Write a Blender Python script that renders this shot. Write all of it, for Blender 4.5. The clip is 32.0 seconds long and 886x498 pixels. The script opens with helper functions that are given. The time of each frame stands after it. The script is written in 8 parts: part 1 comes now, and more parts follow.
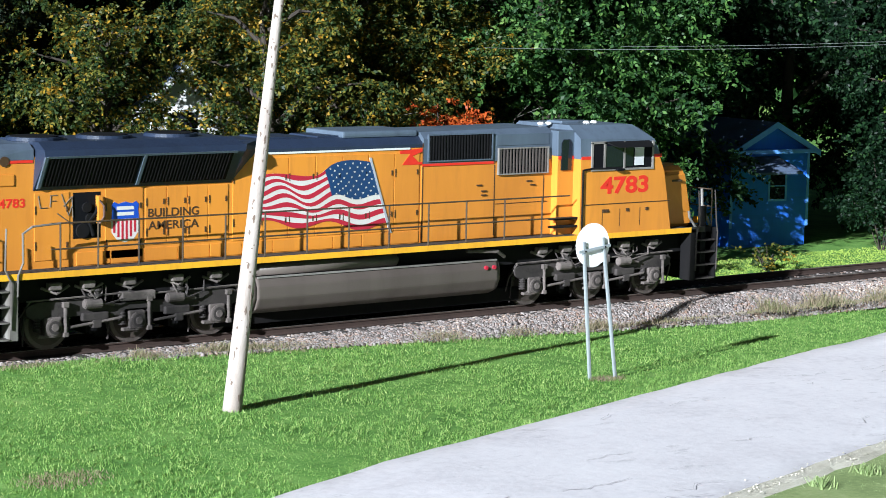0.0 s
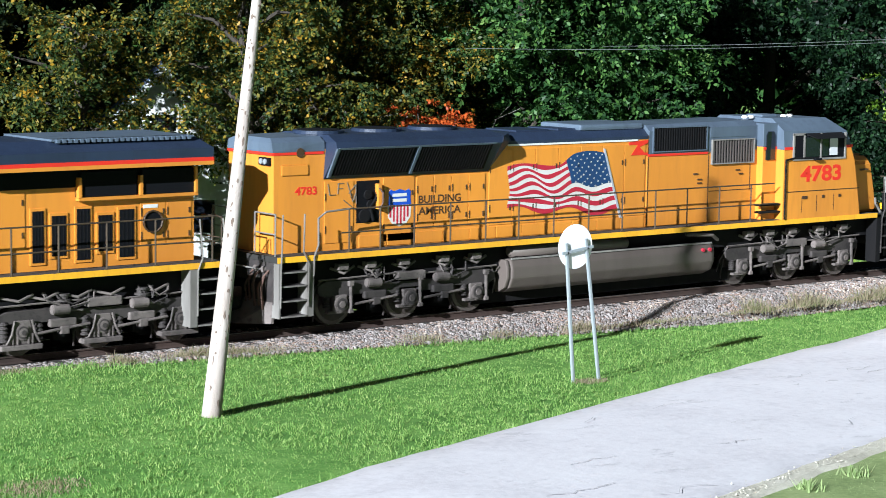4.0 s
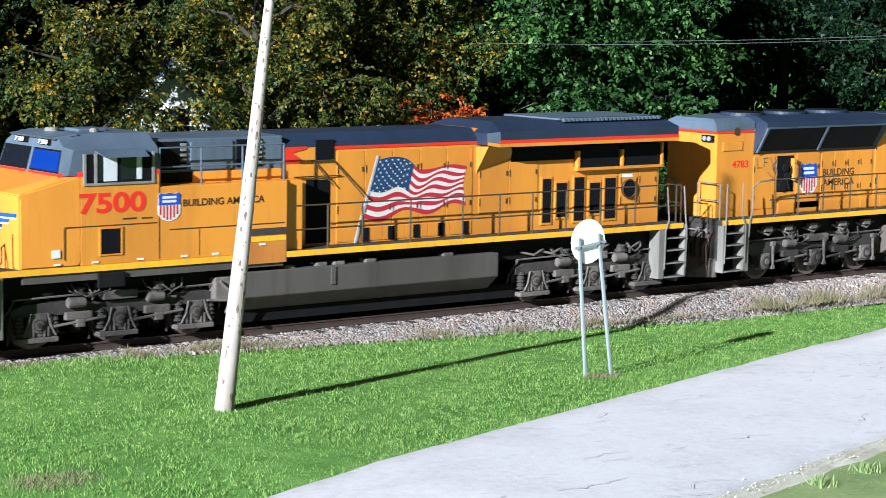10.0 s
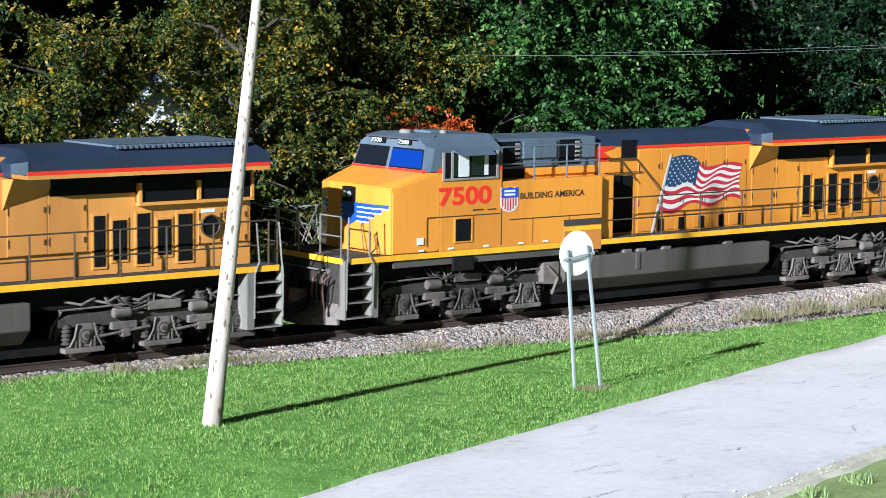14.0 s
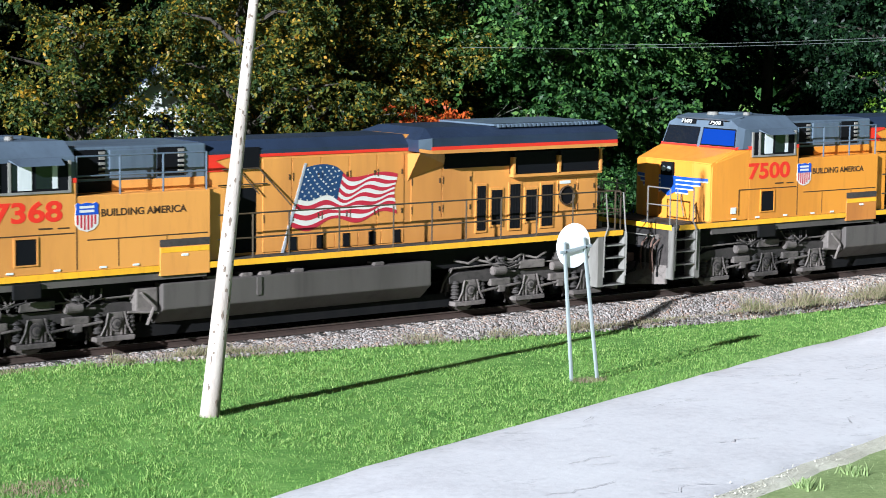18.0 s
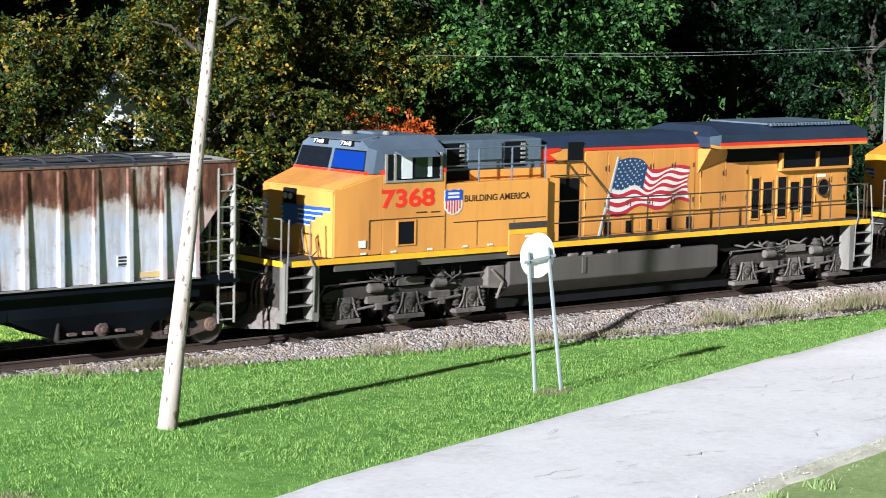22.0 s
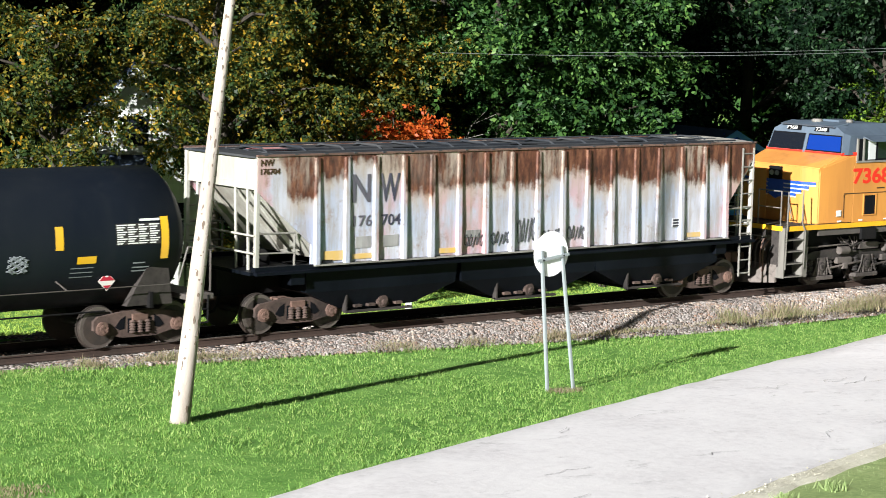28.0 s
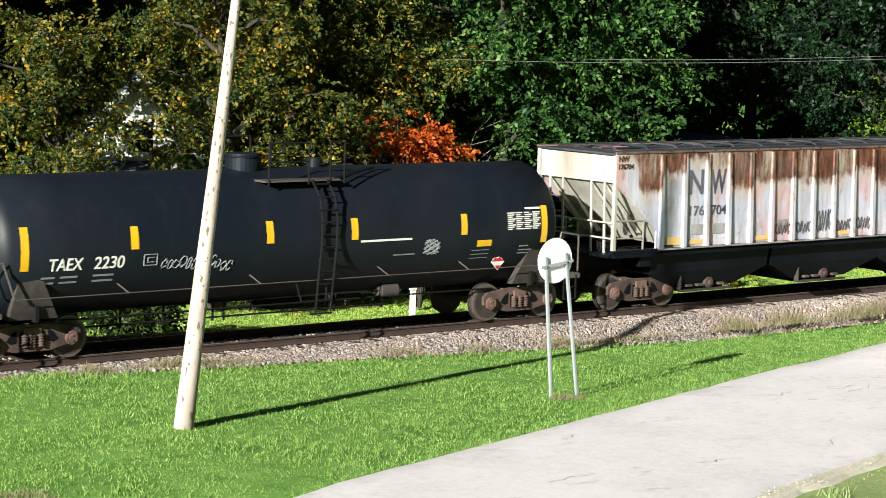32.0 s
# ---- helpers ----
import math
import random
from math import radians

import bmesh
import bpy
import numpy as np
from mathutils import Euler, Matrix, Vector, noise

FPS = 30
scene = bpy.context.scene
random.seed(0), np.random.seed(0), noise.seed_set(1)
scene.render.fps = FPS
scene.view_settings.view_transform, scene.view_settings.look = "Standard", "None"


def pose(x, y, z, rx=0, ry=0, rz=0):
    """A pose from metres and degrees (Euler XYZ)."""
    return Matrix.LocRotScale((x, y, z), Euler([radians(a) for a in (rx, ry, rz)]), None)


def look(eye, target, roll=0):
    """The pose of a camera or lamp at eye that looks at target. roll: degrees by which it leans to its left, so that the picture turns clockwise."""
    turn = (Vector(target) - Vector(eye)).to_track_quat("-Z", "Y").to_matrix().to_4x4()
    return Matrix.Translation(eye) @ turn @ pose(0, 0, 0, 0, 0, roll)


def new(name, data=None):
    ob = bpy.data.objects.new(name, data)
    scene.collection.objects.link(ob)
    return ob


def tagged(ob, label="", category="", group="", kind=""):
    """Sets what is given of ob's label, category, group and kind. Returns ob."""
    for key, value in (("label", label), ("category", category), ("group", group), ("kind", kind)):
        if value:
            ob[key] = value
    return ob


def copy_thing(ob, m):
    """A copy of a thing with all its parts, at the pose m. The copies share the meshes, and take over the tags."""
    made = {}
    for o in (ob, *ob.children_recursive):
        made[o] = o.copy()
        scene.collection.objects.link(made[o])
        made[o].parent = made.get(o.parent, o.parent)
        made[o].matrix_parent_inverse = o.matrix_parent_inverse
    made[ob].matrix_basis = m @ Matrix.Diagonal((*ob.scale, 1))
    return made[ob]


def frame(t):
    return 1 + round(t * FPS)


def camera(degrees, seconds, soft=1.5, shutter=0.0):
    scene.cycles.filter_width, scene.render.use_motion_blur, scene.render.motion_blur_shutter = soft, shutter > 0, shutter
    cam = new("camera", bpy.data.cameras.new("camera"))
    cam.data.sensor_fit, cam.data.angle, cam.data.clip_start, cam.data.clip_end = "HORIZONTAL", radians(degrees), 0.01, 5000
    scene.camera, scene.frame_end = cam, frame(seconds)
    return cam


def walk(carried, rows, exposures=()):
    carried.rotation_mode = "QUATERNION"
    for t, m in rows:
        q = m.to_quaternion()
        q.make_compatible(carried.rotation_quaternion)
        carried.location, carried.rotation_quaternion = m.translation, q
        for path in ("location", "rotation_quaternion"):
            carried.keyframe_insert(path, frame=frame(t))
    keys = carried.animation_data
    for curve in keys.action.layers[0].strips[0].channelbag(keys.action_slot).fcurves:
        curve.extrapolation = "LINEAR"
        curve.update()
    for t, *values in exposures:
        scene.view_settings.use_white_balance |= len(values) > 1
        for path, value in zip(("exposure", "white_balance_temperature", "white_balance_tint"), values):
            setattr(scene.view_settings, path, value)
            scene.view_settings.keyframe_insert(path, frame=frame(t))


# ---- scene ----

# ---------------------------------------------------------------- camera
EYE = Vector((-32.293, -41.690, 7.663))
AHEAD = Vector((0.6146, 0.7803, -0.1157))
cam = camera(23.31, 32.0, soft=0.75, shutter=0.4)


def shot(yaw, pitch, roll, near):
    """Where the camera stands: near metres closer than EYE, turned by yaw, pitch and roll."""
    p = EYE + AHEAD * near
    return pose(p.x, p.y, p.z, 90 + pitch, 0, yaw) @ pose(0, 0, 0, 0, 0, roll)


# seconds, yaw, pitch, roll, metres nearer
PATH = [
    (0.0, -37.698, -6.725, 1.115, -0.675),
    (0.5, -37.821, -6.767, 0.915, -0.638),
    (1.0, -37.803, -6.832, 0.896, -0.749),
    (1.5, -37.927, -6.741, 0.822, -0.777),
    (2.0, -38.101, -6.552, 0.764, -0.580),
    (2.5, -38.315, -6.412, 0.639, -0.639),
    (3.0, -38.123, -6.521, 0.765, -0.593),
    (3.5, -38.225, -6.648, 0.884, -0.241),
    (5.5, -38.207, -6.739, 0.433, -0.149),
    (6.0, -38.838, -6.684, 0.634, -0.631),
    (6.5, -38.731, -6.784, 0.641, -0.186),
    (7.0, -38.467, -6.758, 0.707, -0.424),
    (7.5, -38.306, -6.776, 0.912, -0.377),
    (8.0, -38.303, -6.876, 1.164, -0.366),
    (8.5, -38.263, -6.882, 1.156, -0.405),
    (9.0, -38.093, -6.793, 1.003, -0.292),
    (9.5, -38.181, -6.805, 1.107, -0.250),
    (10.0, -37.858, -6.810, 0.964, -0.223),
    (10.5, -37.704, -6.712, 0.748, -0.205),
    (11.0, -37.875, -6.602, 0.765, -0.182),
    (11.5, -37.872, -6.563, 0.572, -0.247),
    (12.0, -37.931, -6.466, 0.359, -0.191),
    (12.5, -38.135, -6.528, 0.402, 0.034),
    (13.0, -37.915, -6.558, 0.527, -0.019),
    (13.5, -37.832, -6.457, 0.636, -0.036),
    (14.0, -38.174, -6.472, 0.648, -0.051),
    (14.5, -38.191, -6.525, 0.695, 0.002),
    (16.5, -38.265, -6.874, 0.860, -0.007),
    (17.0, -38.330, -6.809, 0.804, -0.001),
    (17.5, -38.239, -6.855, 0.826, 0.064),
    (18.0, -38.251, -6.679, 0.718, -0.148),
    (18.5, -38.169, -6.748, 0.566, 0.045),
    (19.0, -38.225, -6.646, 0.608, 0.000),
    (19.5, -38.326, -6.623, 0.460, 0.109),
    (20.0, -38.528, -6.548, 0.327, 0.119),
    (20.5, -38.973, -6.453, 0.678, 0.192),
    (21.0, -39.483, -6.253, 0.920, 0.444),
    (21.5, -39.600, -6.297, 1.116, 0.633),
    (22.0, -39.257, -6.405, 0.974, 0.430),
    (22.5, -39.496, -6.547, 1.017, 0.503),
    (23.0, -39.553, -6.591, 1.254, 0.571),
    (23.5, -39.296, -6.580, 1.515, 0.455),
    (24.0, -39.257, -6.520, 1.468, 0.521),
    (24.5, -39.243, -6.462, 1.394, 0.526),
    (25.0, -39.263, -6.586, 1.450, 0.525),
    (25.5, -39.103, -6.512, 1.541, 0.459),
    (26.0, -38.810, -6.497, 1.700, 0.487),
    (26.5, -38.775, -6.452, 1.559, 0.493),
    (28.5, -38.902, -6.486, 1.550, 0.377),
    (29.0, -38.816, -6.504, 1.564, 0.439),
    (29.5, -38.809, -6.363, 1.566, 0.327),
    (30.0, -38.766, -6.264, 1.672, 0.245),
    (30.5, -38.798, -6.374, 1.750, 0.317),
    (31.0, -38.784, -6.324, 1.723, 0.161),
    (31.5, -38.783, -6.349, 1.693, 0.230),
    (32.0, -38.777, -6.314, 1.651, 0.376),
]
walk(cam, [(t, shot(*row)) for t, *row in PATH], exposures=[
    (0.0, 0.98, 5750, 6), (6.0, 1.00, 5700, 5), (19.0, 1.02, 5700, 5), (22.0, 1.06, 6000, 6), (26.0, 1.06, 6150, 6), (29.0, 1.08, 6700, 5), (32.0, 1.08, 6900, 4)])

# ---------------------------------------------------------------- light
SUN_EL, SUN_AZ = radians(19.6), math.atan2(-0.932, -0.362)
world = bpy.data.worlds.new("sky")
scene.world = world
world.use_nodes = True
wn = world.node_tree.nodes
sky = wn.new("ShaderNodeTexSky")
sky.sky_type, sky.sun_disc = "NISHITA", False
sky.sun_elevation, sky.sun_rotation = SUN_EL, SUN_AZ % (2 * math.pi)
wn["Background"].inputs["Strength"].default_value = 0.008
world.node_tree.links.new(sky.outputs[0], wn["Background"].inputs["Color"])
sun = new("sun", bpy.data.lights.new("sun", "SUN"))
sun.data.energy, sun.data.angle, sun.data.color = 5.4, radians(0.55), (0.99, 0.98, 0.955)
sun.matrix_world = look((-55.9, -21.7, 21.35), (0, 0, 0))

# ---------------------------------------------------------------- materials


def ramp(nt, stops):
    n = nt.nodes.new("ShaderNodeValToRGB")
    el = n.color_ramp.elements
    while len(el) < len(stops):
        el.new(0.5)
    for e, (p, c) in zip(el, stops):
        e.position, e.color = p, (*c, 1)
    return n


def noise_node(nt, coord, scale, detail=4, rough=0.6, stretch=(1, 1, 1)):
    m = nt.nodes.new("ShaderNodeMapping")
    m.inputs["Scale"].default_value = stretch
    nt.links.new(coord, m.inputs["Vector"])
    n = nt.nodes.new("ShaderNodeTexNoise")
    n.inputs["Scale"].default_value, n.inputs["Detail"].default_value, n.inputs["Roughness"].default_value = scale, detail, rough
    nt.links.new(m.outputs[0], n.inputs["Vector"])
    return n.outputs["Fac"]


def mix(nt, fac, a, b, mode="MIX"):
    n = nt.nodes.new("ShaderNodeMix")
    n.data_type, n.blend_type = "RGBA", mode
    for sock, v in ((n.inputs[0], fac), (n.inputs[6], a), (n.inputs[7], b)):
        if isinstance(v, (int, float)):
            sock.default_value = v
        elif isinstance(v, tuple):
            sock.default_value = (*v, 1)
        else:
            nt.links.new(v, sock)
    return n.outputs[2]


def surface(name, colour, dirt=None, rough=0.5, metal=0.0, grain=9.0, wear=0.35, streak=True, bump=0.15, fine=60.0, spec=0.5, vary=0.0):
    """Paint, metal or stone: a base colour, stains at two scales (running down when streak), fine relief."""
    m = bpy.data.materials.new(name)
    m.use_nodes = True
    nt = m.node_tree
    b = nt.nodes["Principled BSDF"]
    co = nt.nodes.new("ShaderNodeTexCoord").outputs["Object"]
    dirt = dirt or tuple(c * 0.45 for c in colour)
    big = noise_node(nt, co, grain * 0.12, 5, 0.62, (1, 1, 0.22) if streak else (1, 1, 1))
    small = noise_node(nt, co, grain, 5, 0.7, (1, 1, 0.12) if streak else (1, 1, 1))
    r1 = ramp(nt, [(0.42, (0, 0, 0)), (0.72, (wear, wear, wear))])
    r2 = ramp(nt, [(0.52, (0, 0, 0)), (0.78, (wear * 0.8,) * 3)])
    nt.links.new(big, r1.inputs[0])
    nt.links.new(small, r2.inputs[0])
    c = mix(nt, r1.outputs[0], colour, dirt)
    c = mix(nt, r2.outputs[0], c, dirt)
    if vary:
        info = nt.nodes.new("ShaderNodeObjectInfo")
        v = nt.nodes.new("ShaderNodeMapRange")
        v.inputs[3].default_value, v.inputs[4].default_value = 1 - vary, 1 + vary
        nt.links.new(info.outputs["Random"], v.inputs[0])
        c = mix(nt, 1.0, c, v.outputs[0], "MULTIPLY")
    nt.links.new(c, b.inputs["Base Color"])
    rr = nt.nodes.new("ShaderNodeMapRange")
    rr.inputs[3].default_value, rr.inputs[4].default_value = max(0.05, rough - 0.12), min(1, rough + 0.18)
    nt.links.new(small, rr.inputs[0])
    nt.links.new(rr.outputs[0], b.inputs["Roughness"])
    b.inputs["Metallic"].default_value = metal
    b.inputs["Specular IOR Level"].default_value = spec
    if bump:
        f = noise_node(nt, co, fine, 3, 0.6)
        bn = nt.nodes.new("ShaderNodeBump")
        bn.inputs["Strength"].default_value, bn.inputs["Distance"].default_value = bump, 0.02
        nt.links.new(f, bn.inputs["Height"])
        nt.links.new(bn.outputs[0], b.inputs["Normal"])
    return m


def leafy(name, stops, rough=0.55, through_light=0.35, single=0.6, patchy=0.4, scale=0.45):
    """Leaves or blades: one of several colours for each, with light passing through."""
    m = bpy.data.materials.new(name)
    m.use_nodes = True
    nt = m.node_tree
    b = nt.nodes["Principled BSDF"]
    geo = nt.nodes.new("ShaderNodeNewGeometry")
    co = nt.nodes.new("ShaderNodeTexCoord").outputs["Object"]
    add = nt.nodes.new("ShaderNodeMath")
    add.operation = "MULTIPLY_ADD"
    nt.links.new(geo.outputs["Random Per Island"], add.inputs[0])
    add.inputs[1].default_value = single
    patch = noise_node(nt, co, scale, 4, 0.65)
    k = nt.nodes.new("ShaderNodeMapRange")
    k.inputs[1].default_value, k.inputs[2].default_value, k.inputs[4].default_value = 0.3, 0.7, patchy
    nt.links.new(patch, k.inputs[0])
    nt.links.new(k.outputs[0], add.inputs[2])
    r = ramp(nt, stops)
    nt.links.new(add.outputs[0], r.inputs[0])
    nt.links.new(r.outputs[0], b.inputs["Base Color"])
    b.inputs["Roughness"].default_value = rough
    b.inputs["Specular IOR Level"].default_value = 0.3
    tr = nt.nodes.new("ShaderNodeBsdfTranslucent")
    nt.links.new(r.outputs[0], tr.inputs["Color"])
    ms = nt.nodes.new("ShaderNodeMixShader")
    ms.inputs[0].default_value = through_light
    nt.links.new(b.outputs[0], ms.inputs[1])
    nt.links.new(tr.outputs[0], ms.inputs[2])
    nt.links.new(ms.outputs[0], nt.nodes["Material Output"].inputs["Surface"])
    return m


def glass(name, colour, rough=0.04):
    m = bpy.data.materials.new(name)
    m.use_nodes = True
    b = m.node_tree.nodes["Principled BSDF"]
    b.inputs["Base Color"].default_value = (*colour, 1)
    b.inputs["Roughness"].default_value = rough
    b.inputs["Specular IOR Level"].default_value = 0.5
    b.inputs["Coat Weight"].default_value = 0.2
    b.inputs["Coat Roughness"].default_value = 0.02
    return m


YELLOW = surface("armour_yellow_paint", (0.74, 0.285, 0.034), (0.36, 0.125, 0.026), rough=0.36, grain=3.0, wear=0.5, bump=0.04)
FADED = surface("sun_faded_yellow_paint", (0.72, 0.315, 0.072), (0.33, 0.125, 0.040), rough=0.34, grain=2.6, wear=0.6, bump=0.04)
BROWNBOX = surface("rusty_orange_paint", (0.56, 0.205, 0.040), (0.30, 0.10, 0.03), rough=0.5, grain=5, wear=0.75)
SILL = surface("sill_yellow_paint", (0.92, 0.47, 0.02), (0.42, 0.17, 0.03), rough=0.45, grain=9, wear=0.45)
GREY = surface("harbour_grey_paint", (0.105, 0.138, 0.188), (0.042, 0.052, 0.075), rough=0.42, grain=5, wear=0.55, bump=0.05)
# Dark grey whose navy tint stands for blue fill from the sky.
DARKGREY = surface("sky_tinted_roof_grey", (0.022, 0.034, 0.068), (0.010, 0.013, 0.022), rough=0.42, grain=6, wear=0.5)
RED = surface("signal_red_paint", (0.72, 0.030, 0.016), (0.3, 0.03, 0.02), rough=0.42, wear=0.25, bump=0.04)
# Also stands for the shade inside openings and under the radiator wings.
BLACK = surface("black_opening_and_shade", (0.0035, 0.004, 0.006), (0.007, 0.007, 0.009), rough=0.8, bump=0.0, spec=0.15)
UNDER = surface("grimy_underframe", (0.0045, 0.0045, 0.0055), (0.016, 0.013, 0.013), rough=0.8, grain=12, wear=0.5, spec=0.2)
TRUCKGREY = surface("dusty_truck_steel", (0.175, 0.146, 0.136), (0.014, 0.011, 0.011), rough=0.7, grain=6, wear=1.0, bump=0.4, streak=False)
TRUCKDARK = surface("oily_truck_casting", (0.062, 0.052, 0.050), (0.009, 0.008, 0.009), rough=0.65, grain=6, wear=0.9, bump=0.4, spec=0.35, streak=False)
TANKGREY = surface("dull_fuel_tank_paint", (0.098, 0.084, 0.080), (0.040, 0.032, 0.031), rough=0.5, grain=4, wear=0.65)
SDTANK = surface("brown_grey_tank_paint", (0.118, 0.096, 0.086), (0.052, 0.040, 0.035), rough=0.42, grain=3, wear=0.6)
STEPGREY = surface("scuffed_step_paint", (0.27, 0.255, 0.24), (0.055, 0.042, 0.036), rough=0.6, grain=8, wear=0.75)
RAILING = surface("dark_handrail_paint", (0.05, 0.036, 0.026), (0.12, 0.08, 0.04), rough=0.5, wear=0.4, bump=0)
WHITE = surface("white_lettering", (0.78, 0.78, 0.77), (0.42, 0.4, 0.36), rough=0.5, wear=0.3, bump=0)
BLUE = surface("emblem_blue", (0.015, 0.075, 0.50), (0.02, 0.05, 0.2), rough=0.42, wear=0.2, bump=0)
FLAGBLUE = surface("flag_blue", (0.012, 0.050, 0.150), (0.02, 0.04, 0.09), rough=0.45, grain=4, wear=0.5, bump=0)
FLAGRED = surface("flag_red", (0.46, 0.018, 0.045), (0.27, 0.03, 0.04), rough=0.45, wear=0.25, bump=0)
FLAGWHITE = surface("flag_white", (0.70, 0.67, 0.65), (0.5, 0.42, 0.35), rough=0.45, wear=0.35, bump=0)
SPRAY = surface("dull_spray_paint", (0.10, 0.085, 0.07), (0.2, 0.13, 0.07), rough=0.7, wear=0.5, bump=0)
POLEPAINT = surface("painted_grey_pole", (0.42, 0.44, 0.48), (0.2, 0.2, 0.22), rough=0.5, wear=0.5, bump=0)
HOPINK = surface("faded_navy_lettering", (0.045, 0.045, 0.075), (0.22, 0.20, 0.22), rough=0.65, grain=6, wear=0.7, bump=0)
INK = surface("dark_brown_lettering", (0.06, 0.03, 0.012), rough=0.6, wear=0.2, bump=0)
BLUEGLASS = glass("blue_tinted_windscreen", (0.006, 0.030, 0.21))
DARKGLASS = glass("dark_cab_glass", (0.008, 0.010, 0.016))
CABWHITE = surface("pale_cab_lining", (0.62, 0.63, 0.66), rough=0.6, wear=0.3, bump=0)
STEEL = surface("worn_wheel_steel", (0.045, 0.038, 0.036), (0.12, 0.085, 0.068), rough=0.55, metal=0.3, grain=10, wear=0.6, streak=False)
RUST = surface("rusty_casting", (0.17, 0.098, 0.078), (0.030, 0.021, 0.020), rough=0.85, grain=14, wear=0.75, streak=False, bump=0.4)
RAILSTEEL = surface("rusty_rail", (0.055, 0.033, 0.026), (0.02, 0.014, 0.012), rough=0.8, grain=16, wear=0.6, streak=False)
RIM = surface("bare_rim_steel", (0.15, 0.125, 0.115), (0.045, 0.034, 0.030), rough=0.45, metal=0.35, grain=10, wear=0.6, streak=False)
RAILHEAD = surface("polished_rail_head", (0.42, 0.38, 0.35), (0.2, 0.16, 0.13), rough=0.35, metal=0.8, wear=0.4, streak=False, bump=0)
TIE = surface("weathered_sleeper", (0.050, 0.040, 0.036), (0.018, 0.015, 0.014), rough=0.9, grain=14, wear=0.6, streak=False, bump=0.5, vary=0.3)
TANKBLACK = surface("black_tank_paint", (0.0065, 0.0095, 0.0165), (0.016, 0.019, 0.024), rough=0.46, grain=3, wear=0.45, bump=0.03, spec=0.22)
HOPWHITE = surface("faded_white_hopper_paint", (0.55, 0.55, 0.60), (0.28, 0.22, 0.2), rough=0.6, grain=5, wear=0.55)
HOPEND = surface("faded_cream_end_paint", (0.47, 0.455, 0.42), (0.17, 0.13, 0.105), rough=0.6, grain=8, wear=0.7)
HOPROOF = surface("dark_hopper_roof", (0.026, 0.031, 0.042), (0.10, 0.095, 0.095), rough=0.6, grain=6, wear=0.6)
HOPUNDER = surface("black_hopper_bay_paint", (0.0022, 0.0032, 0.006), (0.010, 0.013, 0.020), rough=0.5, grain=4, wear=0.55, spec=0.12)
YELLOWTAPE = surface("yellow_reflective_strip", (0.84, 0.46, 0.015), (0.55, 0.34, 0.12), rough=0.4, grain=12, wear=0.45, bump=0)
FADEDTAPE = surface("faded_yellow_strip", (0.70, 0.44, 0.10), (0.52, 0.44, 0.38), rough=0.5, grain=12, wear=0.8, bump=0)
FREIGHT = surface("rust_brown_casting", (0.115, 0.074, 0.064), (0.013, 0.010, 0.010), rough=0.75, grain=7, wear=0.95, bump=0.4, streak=False)
GRAFFITI = surface("black_spray_paint", (0.02, 0.02, 0.028), rough=0.6, wear=0.2, bump=0)
CHALK = surface("pale_spray_paint", (0.26, 0.28, 0.31), (0.1, 0.1, 0.12), rough=0.7, wear=0.5, bump=0)
PINK = surface("faded_red_lettering", (0.50, 0.16, 0.17), (0.55, 0.42, 0.42), rough=0.6, grain=5, wear=0.6, bump=0)
POLE = surface("peeling_white_pole_paint", (0.47, 0.41, 0.38), (0.17, 0.115, 0.09), rough=0.8, grain=8, wear=0.85, bump=0.5, fine=25)
GALV = surface("galvanised_post", (0.42, 0.46, 0.50), (0.2, 0.23, 0.25), rough=0.45, metal=0.35, wear=0.3, bump=0)
SIGNWHITE = surface("bright_sign_back", (0.86, 0.87, 0.88), (0.68, 0.7, 0.7), rough=0.45, wear=0.25, bump=0, streak=False)
BARK = surface("bark", (0.050, 0.040, 0.031), (0.018, 0.014, 0.011), rough=0.95, grain=10, wear=0.7, bump=0.8, fine=20)
DEADWOOD = surface("bare_grey_twig", (0.21, 0.19, 0.17), (0.1, 0.08, 0.07), rough=0.9, wear=0.5)
# Blue of a white house in shade, put into siding and trim.
HOUSESHADEBLUE = surface("shade_blue_siding", (0.035, 0.18, 0.85), (0.03, 0.12, 0.5), rough=0.7, wear=0.3, bump=0, vary=0.06)
HOUSETRIM = surface("shade_blue_trim", (0.16, 0.40, 0.95), (0.12, 0.28, 0.6), rough=0.6, wear=0.3, bump=0)
HOUSEWHITE = surface("white_siding", (0.55, 0.55, 0.55), (0.34, 0.33, 0.32), rough=0.7, wear=0.4, bump=0, vary=0.05)
SHINGLE = surface("grey_roof_shingle", (0.09, 0.13, 0.22), (0.05, 0.05, 0.06), rough=0.9, grain=10, wear=0.6, streak=False)
WIRE = surface("cable_sheath", (0.30, 0.31, 0.32), rough=0.5, wear=0.2, bump=0)
DECK = surface("black_anti_slip_deck", (0.03, 0.028, 0.026), rough=0.9, wear=0.4)
STONE = leafy("ballast_stone", [(0.0, (0.050, 0.042, 0.040)), (0.30, (0.20, 0.172, 0.160)), (0.55, (0.38, 0.345, 0.335)), (0.75, (0.26, 0.165, 0.125)), (0.9, (0.60, 0.50, 0.42)), (1.0, (0.85, 0.85, 0.90))], 0.9, 0.0)
BLADE = leafy("grass_blade", [(0.0, (0.040, 0.105, 0.020)), (0.30, (0.110, 0.240, 0.045)), (0.62, (0.225, 0.385, 0.090)), (1.0, (0.52, 0.63, 0.24))], 0.6, 0.35, 0.55, 0.55, 9.0)
